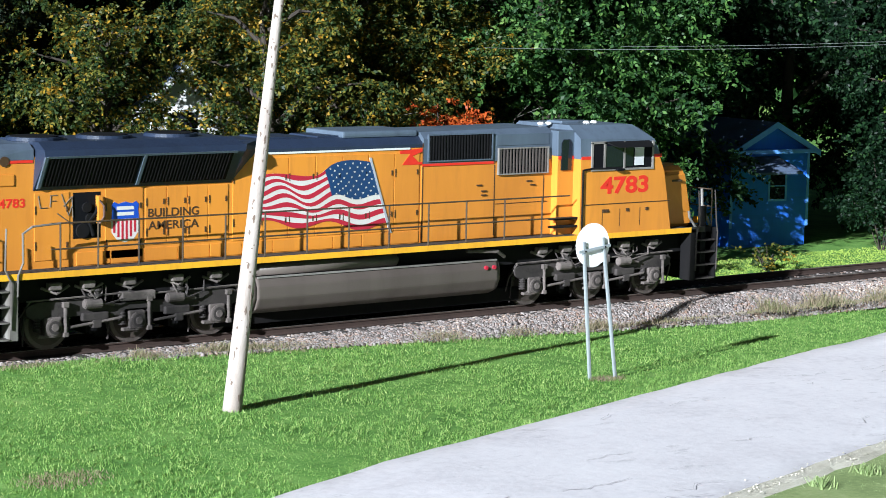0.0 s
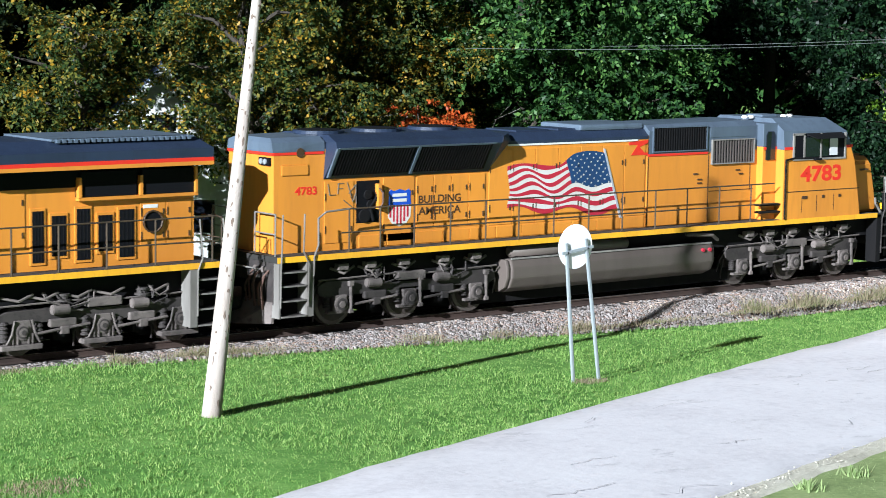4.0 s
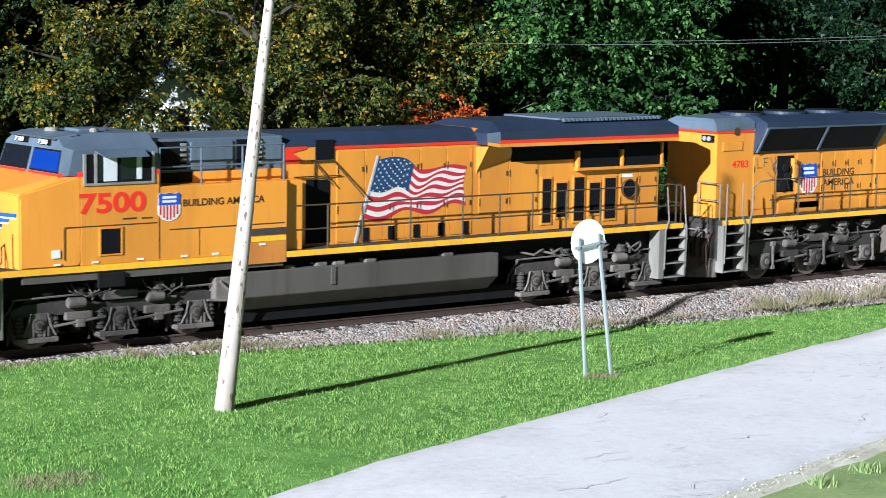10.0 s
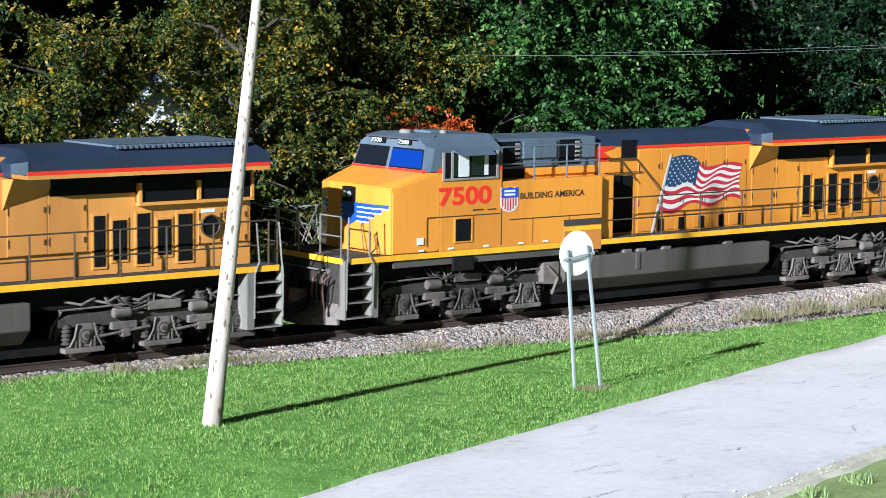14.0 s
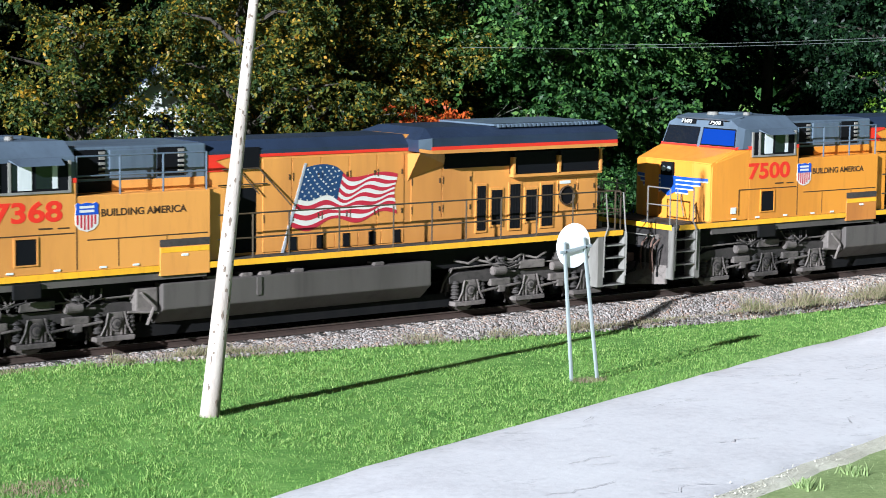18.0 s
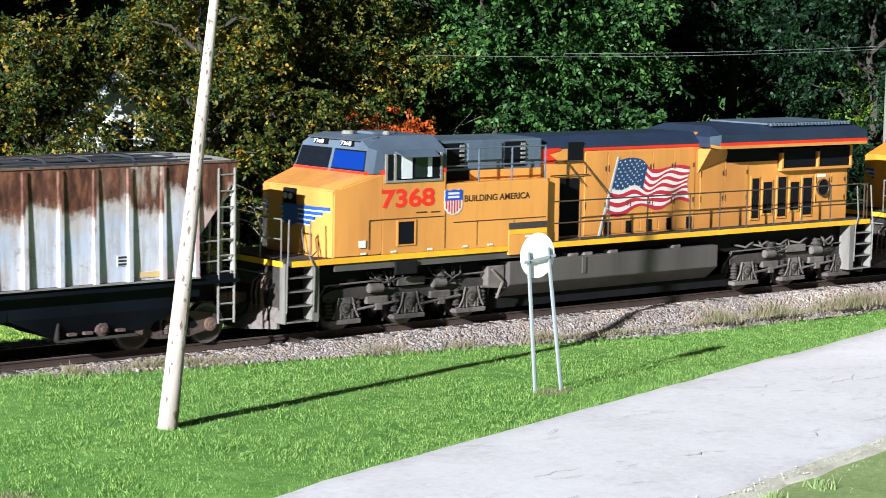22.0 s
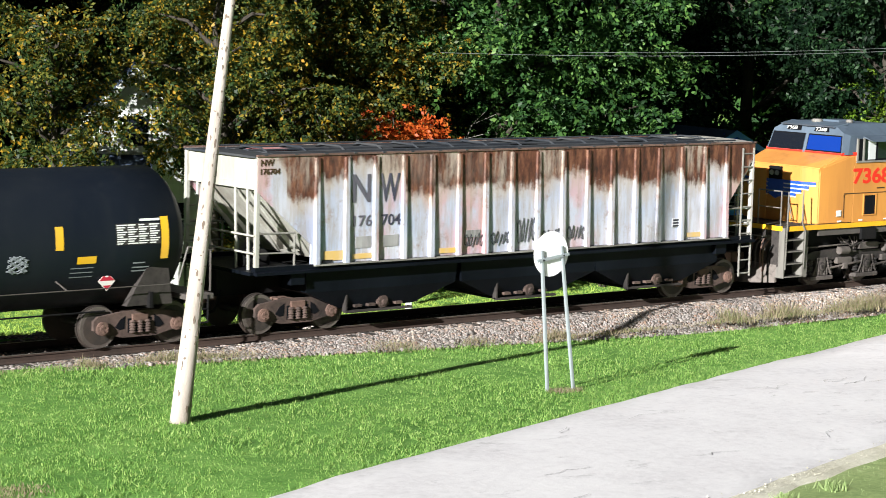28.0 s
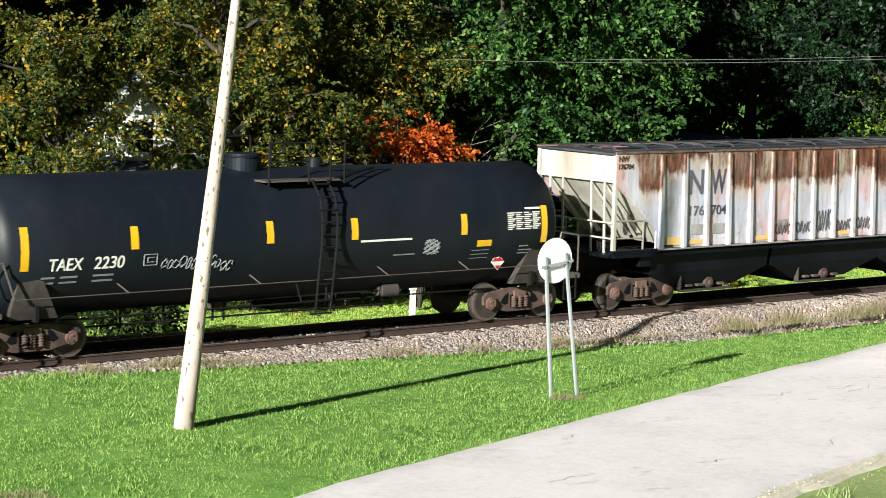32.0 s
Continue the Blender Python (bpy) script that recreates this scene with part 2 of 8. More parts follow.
# Far lawn: yellower, with its sunlit brightness painted into the blades.
PALEBLADE = leafy("sun_pale_mown_blade", [(0.0, (0.24, 0.36, 0.060)), (0.4, (0.38, 0.52, 0.095)), (0.75, (0.50, 0.60, 0.14)), (1.0, (0.62, 0.66, 0.24))], 0.6, 0.35)
VERGE = leafy("pale_verge_blade", [(0.0, (0.20, 0.29, 0.10)), (0.4, (0.31, 0.41, 0.17)), (0.75, (0.42, 0.49, 0.25)), (1.0, (0.56, 0.58, 0.38))], 0.7, 0.3)
DRY = leafy("dry_weed_blade", [(0.0, (0.20, 0.16, 0.11)), (0.5, (0.36, 0.29, 0.20)), (0.8, (0.16, 0.19, 0.07)), (1.0, (0.55, 0.48, 0.38))], 0.8, 0.3)
LEAFGREEN = leafy("green_leaf", [(0.0, (0.006, 0.019, 0.008)), (0.45, (0.026, 0.075, 0.020)), (0.75, (0.095, 0.205, 0.045)), (1.0, (0.28, 0.40, 0.11))], 0.5)
# Darker copy of the green leaf: deep shade is put into its colours.
LEAFSHADED = leafy("shade_darkened_green_leaf", [(0.0, (0.002, 0.008, 0.005)), (0.55, (0.009, 0.028, 0.011)), (0.85, (0.032, 0.082, 0.026)), (1.0, (0.13, 0.21, 0.07))], 0.5)
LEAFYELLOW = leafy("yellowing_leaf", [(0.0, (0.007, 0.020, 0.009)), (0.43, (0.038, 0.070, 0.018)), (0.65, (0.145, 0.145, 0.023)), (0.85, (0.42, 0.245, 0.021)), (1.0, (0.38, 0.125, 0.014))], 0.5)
# Autumn leaf darkened to carry the gloom of the top-left corner.
LEAFDIMMED = leafy("shade_darkened_autumn_leaf", [(0.0, (0.003, 0.008, 0.005)), (0.5, (0.010, 0.020, 0.008)), (0.78, (0.034, 0.038, 0.011)), (0.93, (0.17, 0.10, 0.014)), (1.0, (0.19, 0.06, 0.008))], 0.5)
LEAFMIXED = leafy("olive_leaf", [(0.0, (0.008, 0.020, 0.008)), (0.48, (0.032, 0.058, 0.015)), (0.82, (0.085, 0.115, 0.025)), (1.0, (0.22, 0.21, 0.04))], 0.5)
LEAFLIME = leafy("bright_green_leaf", [(0.0, (0.05, 0.11, 0.012)), (0.45, (0.13, 0.23, 0.02)), (0.8, (0.22, 0.33, 0.03)), (1.0, (0.32, 0.40, 0.05))], 0.5)
LEAFORANGE = leafy("orange_leaf", [(0.0, (0.22, 0.035, 0.012)), (0.5, (0.50, 0.085, 0.016)), (1.0, (0.60, 0.20, 0.03))], 0.5)


def ground_material(name, stops, scale, bump=0.6, streaks=None):
    m = bpy.data.materials.new(name)
    m.use_nodes = True
    nt = m.node_tree
    b = nt.nodes["Principled BSDF"]
    co = nt.nodes.new("ShaderNodeTexCoord").outputs["Object"]
    a = noise_node(nt, co, scale, 6, 0.7)
    big = noise_node(nt, co, scale * 0.07, 4, 0.6)
    s = nt.nodes.new("ShaderNodeMath")
    s.operation = "MULTIPLY_ADD"
    s.inputs[1].default_value = 0.5
    nt.links.new(a, s.inputs[0])
    h = nt.nodes.new("ShaderNodeMath")
    h.operation = "MULTIPLY"
    h.inputs[1].default_value = 0.5
    nt.links.new(big, h.inputs[0])
    nt.links.new(h.outputs[0], s.inputs[2])
    r = ramp(nt, stops)
    nt.links.new(s.outputs[0], r.inputs[0])
    c = r.outputs[0]
    if streaks:
        f = noise_node(nt, co, streaks[0], 6, 0.75, streaks[1])
        r2 = ramp(nt, [(0.60, (0, 0, 0)), (0.66, (0.75, 0.75, 0.75))])
        nt.links.new(f, r2.inputs[0])
        c = mix(nt, r2.outputs[0], c, streaks[2])
    nt.links.new(c, b.inputs["Base Color"])
    b.inputs["Roughness"].default_value = 0.92
    b.inputs["Specular IOR Level"].default_value = 0.2
    bn = nt.nodes.new("ShaderNodeBump")
    bn.inputs["Strength"].default_value, bn.inputs["Distance"].default_value = bump, 0.03
    nt.links.new(a, bn.inputs["Height"])
    nt.links.new(bn.outputs[0], b.inputs["Normal"])
    return m


LAWN = ground_material("lawn_soil", [(0.32, (0.055, 0.135, 0.025)), (0.46, (0.120, 0.265, 0.052)), (0.58, (0.20, 0.365, 0.085)), (0.72, (0.38, 0.50, 0.17))], 14.0)
ROADMAT = ground_material("pale_worn_asphalt", [(0.30, (0.61, 0.575, 0.605)), (0.5, (0.77, 0.735, 0.765)), (0.7, (0.85, 0.82, 0.845))], 5.0, 0.25, (0.8, (1, 2.6, 1), (0.56, 0.53, 0.555)))
GRAVELMAT = ground_material("ballast_bed", [(0.3, (0.045, 0.034, 0.030)), (0.5, (0.115, 0.090, 0.078)), (0.7, (0.22, 0.185, 0.165))], 14.0, 1.0)
SAND = ground_material("sandy_shoulder", [(0.3, (0.42, 0.38, 0.30)), (0.5, (0.66, 0.62, 0.52)), (0.7, (0.78, 0.75, 0.66))], 16.0, 0.5)
SOIL = ground_material("dry_verge_soil", [(0.32, (0.17, 0.24, 0.085)), (0.5, (0.29, 0.37, 0.15)), (0.7, (0.44, 0.48, 0.25))], 9.0)

# ---------------------------------------------------------------- mesh helpers


def link(name, bm, material, parent=None, label=""):
    me = bpy.data.meshes.new(name)
    bmesh.ops.recalc_face_normals(bm, faces=bm.faces)
    bm.to_mesh(me)
    bm.free()
    me.materials.append(material)
    ob = new(name, me)
    if parent:
        ob.parent = parent
    if label:
        ob["label"] = label
    return ob


def part(name, bm, material, parent, label=""):
    return link(name, bm, material, parent, label)


def share(name, ob, m, parent):
    """Another part on the mesh of ob, at the pose m."""
    o = new(name, ob.data)
    o.parent = parent
    o.matrix_basis = m
    return o


def box(bm, x0, x1, y0, y1, z0, z1, bevel=0.0):
    r = bmesh.ops.create_cube(bm, size=1.0, matrix=Matrix.Translation(((x0 + x1) / 2, (y0 + y1) / 2, (z0 + z1) / 2)) @ Matrix.Diagonal((abs(x1 - x0), abs(y1 - y0), abs(z1 - z0), 1)))
    if bevel:
        bmesh.ops.bevel(bm, geom=list({e for v in r["verts"] for e in v.link_edges}), offset=bevel, segments=2, affect="EDGES", profile=0.6)
    return bm


def boxed(*a, bevel=0.0):
    return box(bmesh.new(), *a, bevel=bevel)


def prism(bm, outline, axis, a, b, bevel=0.0):
    """A plane outline drawn out along an axis: outline in (y, z) for x, (x, z) for y, (x, y) for z."""
    def at(p, k):
        return {"x": (k, p[0], p[1]), "y": (p[0], k, p[1]), "z": (p[0], p[1], k)}[axis]
    lo = [bm.verts.new(at(p, a)) for p in outline]
    hi = [bm.verts.new(at(p, b)) for p in outline]
    n = len(outline)
    faces = [bm.faces.new(lo), bm.faces.new(hi[::-1])] + [bm.faces.new((lo[i], lo[(i + 1) % n], hi[(i + 1) % n], hi[i])) for i in range(n)]
    if bevel:
        bmesh.ops.bevel(bm, geom=list({e for f in faces for e in f.edges}), offset=bevel, segments=2, affect="EDGES", profile=0.6)
    return bm


def prismed(*a, bevel=0.0):
    return prism(bmesh.new(), *a, bevel=bevel)


def tube(bm, points, r, seg=6):
    """A round bar along a line of points."""
    pts = [Vector(p) for p in points]
    for a, b in zip(pts, pts[1:]):
        d = b - a
        if d.length < 1e-5:
            continue
        m = Matrix.Translation((a + b) / 2) @ d.to_track_quat("Z", "Y").to_matrix().to_4x4()
        bmesh.ops.create_cone(bm, cap_ends=True, segments=seg, radius1=r, radius2=r, depth=d.length + r * 0.7, matrix=m)
    return bm


def tubed(points, r, seg=6):
    return tube(bmesh.new(), points, r, seg)


def drum(bm, centre, axis, r, depth, seg=20, r2=None, bevel=0.0):
    q = {"x": Euler((0, radians(90), 0)), "y": Euler((radians(90), 0, 0)), "z": Euler((0, 0, 0))}[axis].to_matrix().to_4x4()
    res = bmesh.ops.create_cone(bm, cap_ends=True, segments=seg, radius1=r, radius2=r if r2 is None else r2, depth=depth, matrix=Matrix.Translation(centre) @ q)
    if bevel:
        es = [e for e in {e for v in res["verts"] for e in v.link_edges} if len(e.link_faces) == 2 and e.calc_face_angle(0) > 0.9]
        bmesh.ops.bevel(bm, geom=es, offset=bevel, segments=2, affect="EDGES")
    return bm


def drummed(*a, **k):
    return drum(bmesh.new(), *a, **k)


def raw(name, verts, faces, material, parent=None):
    me = bpy.data.meshes.new(name)
    me.from_pydata(verts, [], faces)
    me.update()
    me.materials.append(material)
    ob = new(name, me)
    if parent:
        ob.parent = parent
    return ob


def quads(name, v, material, parent=None):
    """A mesh of loose four-cornered pieces from an array of (n, 4, 3)."""
    n = len(v)
    me = bpy.data.meshes.new(name)
    me.vertices.add(n * 4)
    me.vertices.foreach_set("co", v.reshape(-1).astype(np.float32))
    me.loops.add(n * 4)
    me.loops.foreach_set("vertex_index", np.arange(n * 4, dtype=np.int32))
    me.polygons.add(n)
    me.polygons.foreach_set("loop_start", np.arange(0, n * 4, 4, dtype=np.int32))
    me.update(calc_edges=True)
    me.validate()
    me.materials.append(material)
    ob = new(name, me)
    if parent:
        ob.parent = parent
    return ob


def lettering(name, text, size, x, y, z, material, parent, width=None, flip=False, slant=0.0, bold=0.0, label=""):
    """Raised letters on a side wall that faces -y; x is the left edge, z the foot of the line."""
    cu = bpy.data.curves.new(name, "FONT")
    cu.body, cu.size, cu.extrude, cu.shear, cu.offset = text, size / 0.72, 0.004, slant, bold
    ob = bpy.data.objects.new(name, cu)
    scene.collection.objects.link(ob)
    bpy.context.view_layer.update()
    me = bpy.data.meshes.new_from_object(ob.evaluated_get(bpy.context.evaluated_depsgraph_get()))
    bpy.data.objects.remove(ob)
    co = np.empty(len(me.vertices) * 3)
    me.vertices.foreach_get("co", co)
    co = co.reshape(-1, 3)
    co[:, 0] -= co[:, 0].min()
    k = width / co[:, 0].max() if width else 1.0
    out = np.stack([co[:, 0] * k + x, -co[:, 2] + y, co[:, 1] + z], -1)
    me.vertices.foreach_set("co", out.reshape(-1))
    me.update()
    # one object for each character
    nv = len(out)
    root = list(range(nv))

    def find(i):
        while root[i] != i:
            root[i] = root[root[i]]
            i = root[i]
        return i
    for e in me.edges:
        i, j = find(e.vertices[0]), find(e.vertices[1])
        root[i] = j
    ids = np.array([find(i) for i in range(nv)])
    spans = sorted((out[ids == r, 0].min(), out[ids == r, 0].max(), r) for r in set(ids.tolist()))
    chars = []
    for lo, hi, r in spans:
        if chars and lo < chars[-1][0] - 0.15 * size * k:
            chars[-1][0] = max(chars[-1][0], hi)
            chars[-1][1].add(r)
        else:
            chars.append([hi, {r}])
    polys = [tuple(p.vertices) for p in me.polygons]
    bpy.data.meshes.remove(me)
    made = []
    for _, rs in chars:
        pick = np.flatnonzero(np.isin(ids, list(rs)))
        idx = {int(v): n for n, v in enumerate(pick)}
        o = raw(name, [tuple(out[v]) for v in pick], [tuple(idx[v] for v in p) for p in polys if p[0] in idx], material, parent)
        if label:
            o["label"] = label
        made.append(o)
    return made


def empty(name, label, category, m=None, group="", kind=""):
    ob = new(name)
    ob.empty_display_size = 0.3
    if m is not None:
        ob.matrix_basis = m
    return tagged(ob, label, category, group, kind)

# ---------------------------------------------------------------- ground, road, track


def ground_z(x):
    """The lawn lies level with the rails in the west and falls away to the east."""
    k = -0.42 - 0.035 * x
    return np.clip(k, -0.70, 0.0)


def far_z(x, y):
    """Beyond the track the lawn lies lower still."""
    t = np.clip((np.asarray(y, float) - 2.5) / 2.5, 0.0, 1.0)
    return ground_z(x) - 0.7 * t * t * (3 - 2 * t)


def spread(lo, hi, step, far, grow=1.6):
    mid = list(np.arange(lo, hi + 1e-6, step))
    out, d = [], step
    while mid[-1] + d < far:
        d *= grow
        mid.append(mid[-1] + d)
    d = step
    while mid[0] - d > -far:
        d *= grow
        mid.insert(0, mid[0] - d)
    return np.array(mid)


def build_ground():
    xs, ys = spread(-24, 44, 1.0, 1800), spread(-24, 30, 1.0, 1800)
    nx, ny = len(xs), len(ys)
    verts = []
    for y in ys:
        for x in xs:
            z = float(far_z(x, y)) - 0.02
            if abs(y) < 1.9:
                z -= 0.35
            near = max(0.0, 1 - math.hypot(x, y) / 60)
            z += 0.05 * near * noise.noise((x * 0.35, y * 0.35, 0)) - (0.03 if abs(y) < 30 else 0)
            verts.append((x, y, z))
    faces = [(j * nx + i, j * nx + i + 1, (j + 1) * nx + i + 1, (j + 1) * nx + i) for j in range(ny - 1) for i in range(nx - 1)]
    g = raw("ground", verts, faces, LAWN)
    for p in g.data.polygons:
        p.use_smooth = True
    return tagged(g, "mown green lawn sloping gently beside the railway", "lawn", kind="structure")


def road_far(x):
    return -9.32 + 0.385 * x if x < 6 else -7.01 + 0.32 * (x - 6) - 0.004 * (x - 6) ** 2


def road_near(x):
    return -15.50 + 0.348 * x


def build_road():
    rng = random.Random(3)
    n = 150
    top, faces = [], []
    for i in range(n + 1):
        x = -40 + i * 0.5
        wob = 0.07 * noise.noise((x * 0.8, 1.0, 0)) + 0.03 * noise.noise((x * 3.1, 4.0, 0))
        a, b = road_near(x) + 0.12 * noise.noise((x * 0.7, 9.0, 0)), min(road_far(x) + wob, -4.3)
        for k in range(9):
            y = a + (b - a) * k / 8
            top.append((x, y, float(ground_z(x)) + 0.030 + 0.035 * math.sin(math.pi * k / 8)))
        for k in (0, 8):
            y = a if k == 0 else b
            top.append((x, y + (-0.05 if k == 0 else 0.05), float(ground_z(x)) - 0.12))
    w = 11
    for i in range(n):
        for k in range(8):
            faces.append((i * w + k, (i + 1) * w + k, (i + 1) * w + k + 1, i * w + k + 1))
        faces.append((i * w, i * w + 9, (i + 1) * w + 9, (i + 1) * w))
        faces.append((i * w + 8, (i + 1) * w + 8, (i + 1) * w + 10, i * w + 10))
    ob = raw("road", top, faces, ROADMAT)
    for p in ob.data.polygons:
        p.use_smooth = True
    tagged(ob, "pale sun-bleached asphalt lane with cracked edges", "road", kind="structure")
    # sandy shoulder between the lane and the near verge
    sv, sf = [], []
    for i in range(n + 1):
        x = -40 + i * 0.5
        a = road_near(x) + 0.12 * noise.noise((x * 0.7, 9.0, 0))
        w = 0.44 + 0.10 * noise.noise((x * 0.9, 3.0, 0))
        for y, z in ((a - w, -0.03), (a - w * 0.6, 0.025), (a + 0.03, 0.034)):
            sv.append((x, y, float(ground_z(x)) + z))
    for i in range(n):
        for k in range(2):
            sf.append((i * 3 + k, (i + 1) * 3 + k, (i + 1) * 3 + k + 1, i * 3 + k + 1))
    tagged(raw("road_shoulder", sv, sf, SAND), "pale sandy shoulder along the road edge", "shoulder", kind="structure")
    # dry ground of the near verge
    gx = [-40 + i * 1.0 for i in range(76)]
    vv = [(x, road_near(x) - o, float(ground_z(x)) + z) for x in gx for o, z in ((0.30, -0.03), (0.7, -0.008), (4.0, -0.005), (9.0, -0.12))]
    vf = [(i * 4 + k + 1, (i + 1) * 4 + k + 1, (i + 1) * 4 + k, i * 4 + k) for i in range(75) for k in range(3)]
    tagged(raw("verge", vv, vf, SOIL), "pale dry ground under short verge grass", "verge", kind="structure")
    # cracks and patches along the lane
    v = []
    for i in range(34):
        x, k = rng.uniform(-16, 14), rng.random()
        y = road_near(x) + (road_far(x) - road_near(x)) * (0.08 + 0.84 * k)
        for j in range(rng.randint(2, 7)):
            dx, dy = rng.uniform(0.12, 0.4), rng.uniform(-0.12, 0.2)
            wd = rng.uniform(0.005, 0.013)
            z = float(ground_z(x)) + 0.074
            v.append([(x, y - wd, z), (x + dx, y + dy - wd * 0.7, z), (x + dx, y + dy + wd * 0.7, z), (x, y + wd, z)])
            x, y = x + dx, y + dy
    c = quads("road_crack", np.array(v), surface("crack_filler", (0.52, 0.50, 0.51), rough=0.9, bump=0))
    tagged(c, "dark branching cracks in the pale asphalt", "crack", kind="stuff")
    gv = []
    for i in range(900):
        x = rng.uniform(-20, 20)
        y = road_near(x) + rng.gauss(-0.14, 0.13)
        z, s = float(ground_z(x)) + 0.05, rng.uniform(0.008, 0.022)
        a = rng.uniform(0, 6.28)
        gv.append([(x + s * math.cos(a + q * 1.57), y + s * math.sin(a + q * 1.57), z + rng.uniform(0, 0.03)) for q in range(4)])
    tagged(quads("road_gravel", np.array(gv), SAND), "loose pale gravel along the road edge", "gravel", kind="stuff")


def rail_profile(y):
    return [(y - 0.07, -0.172), (y + 0.07, -0.172), (y + 0.07, -0.160), (y + 0.012, -0.135), (y + 0.012, -0.045), (y + 0.036, -0.035), (y + 0.036, -0.004),
            (y - 0.036, -0.004), (y - 0.036, -0.035), (y - 0.012, -0.045), (y - 0.012, -0.135), (y - 0.07, -0.160)]


def build_track():
    track = empty("railway_track", "single railway track with rusty rails on timber sleepers", "railway track", kind="structure")
    for y in (-0.753, 0.753):
        r = part("rail", prismed(rail_profile(y), "x", -300, 300), RAILSTEEL, track)
        part("rail_head", boxed(-300, 300, y - 0.03, y + 0.03, -0.006, 0.0), RAILHEAD, r, "polished running surface")
    rng = random.Random(5)
    tie = part("tie", boxed(-0.115, 0.115, -1.3, 1.3, -0.33, -0.176, bevel=0.012), TIE, track)
    tie.matrix_basis = pose(-24.0, 0, 0)
    for i in range(1, 130):
        share("tie", tie, pose(-24.0 + i * 0.53, rng.uniform(-0.05, 0.05), rng.uniform(-0.012, 0.006), 0, 0, rng.uniform(-1.2, 1.2)), track)
    # ballast bed
    xs = np.concatenate([[-300, -100, -40], np.arange(-26, 46.1, 0.5), [60, 120, 300]])
    verts, faces = [], []
    for x in xs:
        g = float(ground_z(x)) - 0.06
        e = 2.35 + 0.16 * noise.noise((x * 0.7, 2, 0))
        for y, z in ((-e - 0.15, g - 0.1), (-e, min(g + 0.05, -0.12)), (-1.6, -0.20), (-0.9, -0.20), (0.9, -0.20), (1.6, -0.20), (e, min(g + 0.05, -0.12)), (e + 0.15, g - 0.1)):
            verts.append((x, y + 0.0, z + 0.03 * noise.noise((x * 1.3, y * 1.3, 0))))
    for i in range(len(xs) - 1):
        for k in range(7):
            faces.append((i * 8 + k, (i + 1) * 8 + k, (i + 1) * 8 + k + 1, i * 8 + k + 1))
    bed = raw("ballast_bed", verts, faces, GRAVELMAT)
    tagged(bed, "bank of broken grey and brown ballast stone", "ballast", kind="structure")
    # stones: small tetra-like lumps of two quads
    nr = np.random.RandomState(7)
    n = 46000
    x = nr.uniform(-16, 22, n)
    y = np.where(nr.rand(n) < 0.85, nr.uniform(-2.5, -0.85, n), nr.uniform(-0.6, 2.4, n))
    gz = ground_z(x) - 0.05
    t = np.clip((np.abs(y) - 1.6) / 0.8, 0, 1)
    z = np.where(t > 0, -0.20 * (1 - t) + np.minimum(gz + 0.05, -0.12) * t, -0.20)
    s = nr.uniform(0.013, 0.034, n) * (1 + 0.5 * (nr.rand(n) < 0.12))
    tagged(lumps("ballast_stone", x, y, z, s, nr, STONE), "loose broken ballast stones beside the rails", "ballast stone", kind="stuff")


def lumps(name, x, y, z, s, nr, material):
    """Broken stones: squashed eight-cornered lumps, joined."""
    n = len(x)
    cube = np.array([(-1, -1, -1), (1, -1, -1), (1, 1, -1), (-1, 1, -1), (-0.7, -0.7, 1), (0.7, -0.7, 1), (0.7, 0.7, 1), (-0.7, 0.7, 1)], float)
    v = cube[None] * (1 + 0.35 * nr.uniform(-1, 1, (n, 8, 3))) * s[:, None, None] * np.array((1.1, 0.9, 0.7))
    a = nr.uniform(0, 6.28, n)
    ca, sa = np.cos(a)[:, None], np.sin(a)[:, None]
    v = np.stack([v[..., 0] * ca - v[..., 1] * sa, v[..., 0] * sa + v[..., 1] * ca, v[..., 2]], -1)
    v += np.stack([x, y, z], -1)[:, None]
    f = np.array([(0, 1, 5, 4), (1, 2, 6, 5), (2, 3, 7, 6), (3, 0, 4, 7), (4, 5, 6, 7)])
    idx = (np.arange(n)[:, None, None] * 8 + f[None]).reshape(-1)
    me = bpy.data.meshes.new(name)
    me.vertices.add(n * 8)
    me.vertices.foreach_set("co", v.reshape(-1).astype(np.float32))
    me.loops.add(len(idx))
    me.loops.foreach_set("vertex_index", idx.astype(np.int32))
    me.polygons.add(n * 5)
    me.polygons.foreach_set("loop_start", np.arange(0, n * 20, 4, dtype=np.int32))
    me.update(calc_edges=True)
    me.materials.append(material)
    return new(name, me)


def blades(name, x, y, z, h, w, nr, material, lean=0.45):
    n = len(x)
    a, b = nr.uniform(0, 6.28, n), nr.uniform(0, 6.28, n)
    l = h * lean * nr.rand(n)
    dx, dy = np.cos(a) * w, np.sin(a) * w
    tx, ty = x + np.cos(b) * l, y + np.sin(b) * l
    v = np.stack([np.stack([x - dx, y - dy, z], -1), np.stack([x + dx, y + dy, z], -1),
                  np.stack([tx + dx * 0.3, ty + dy * 0.3, z + h], -1), np.stack([tx - dx * 0.3, ty - dy * 0.3, z + h], -1)], 1)
    return quads(name, v, material)


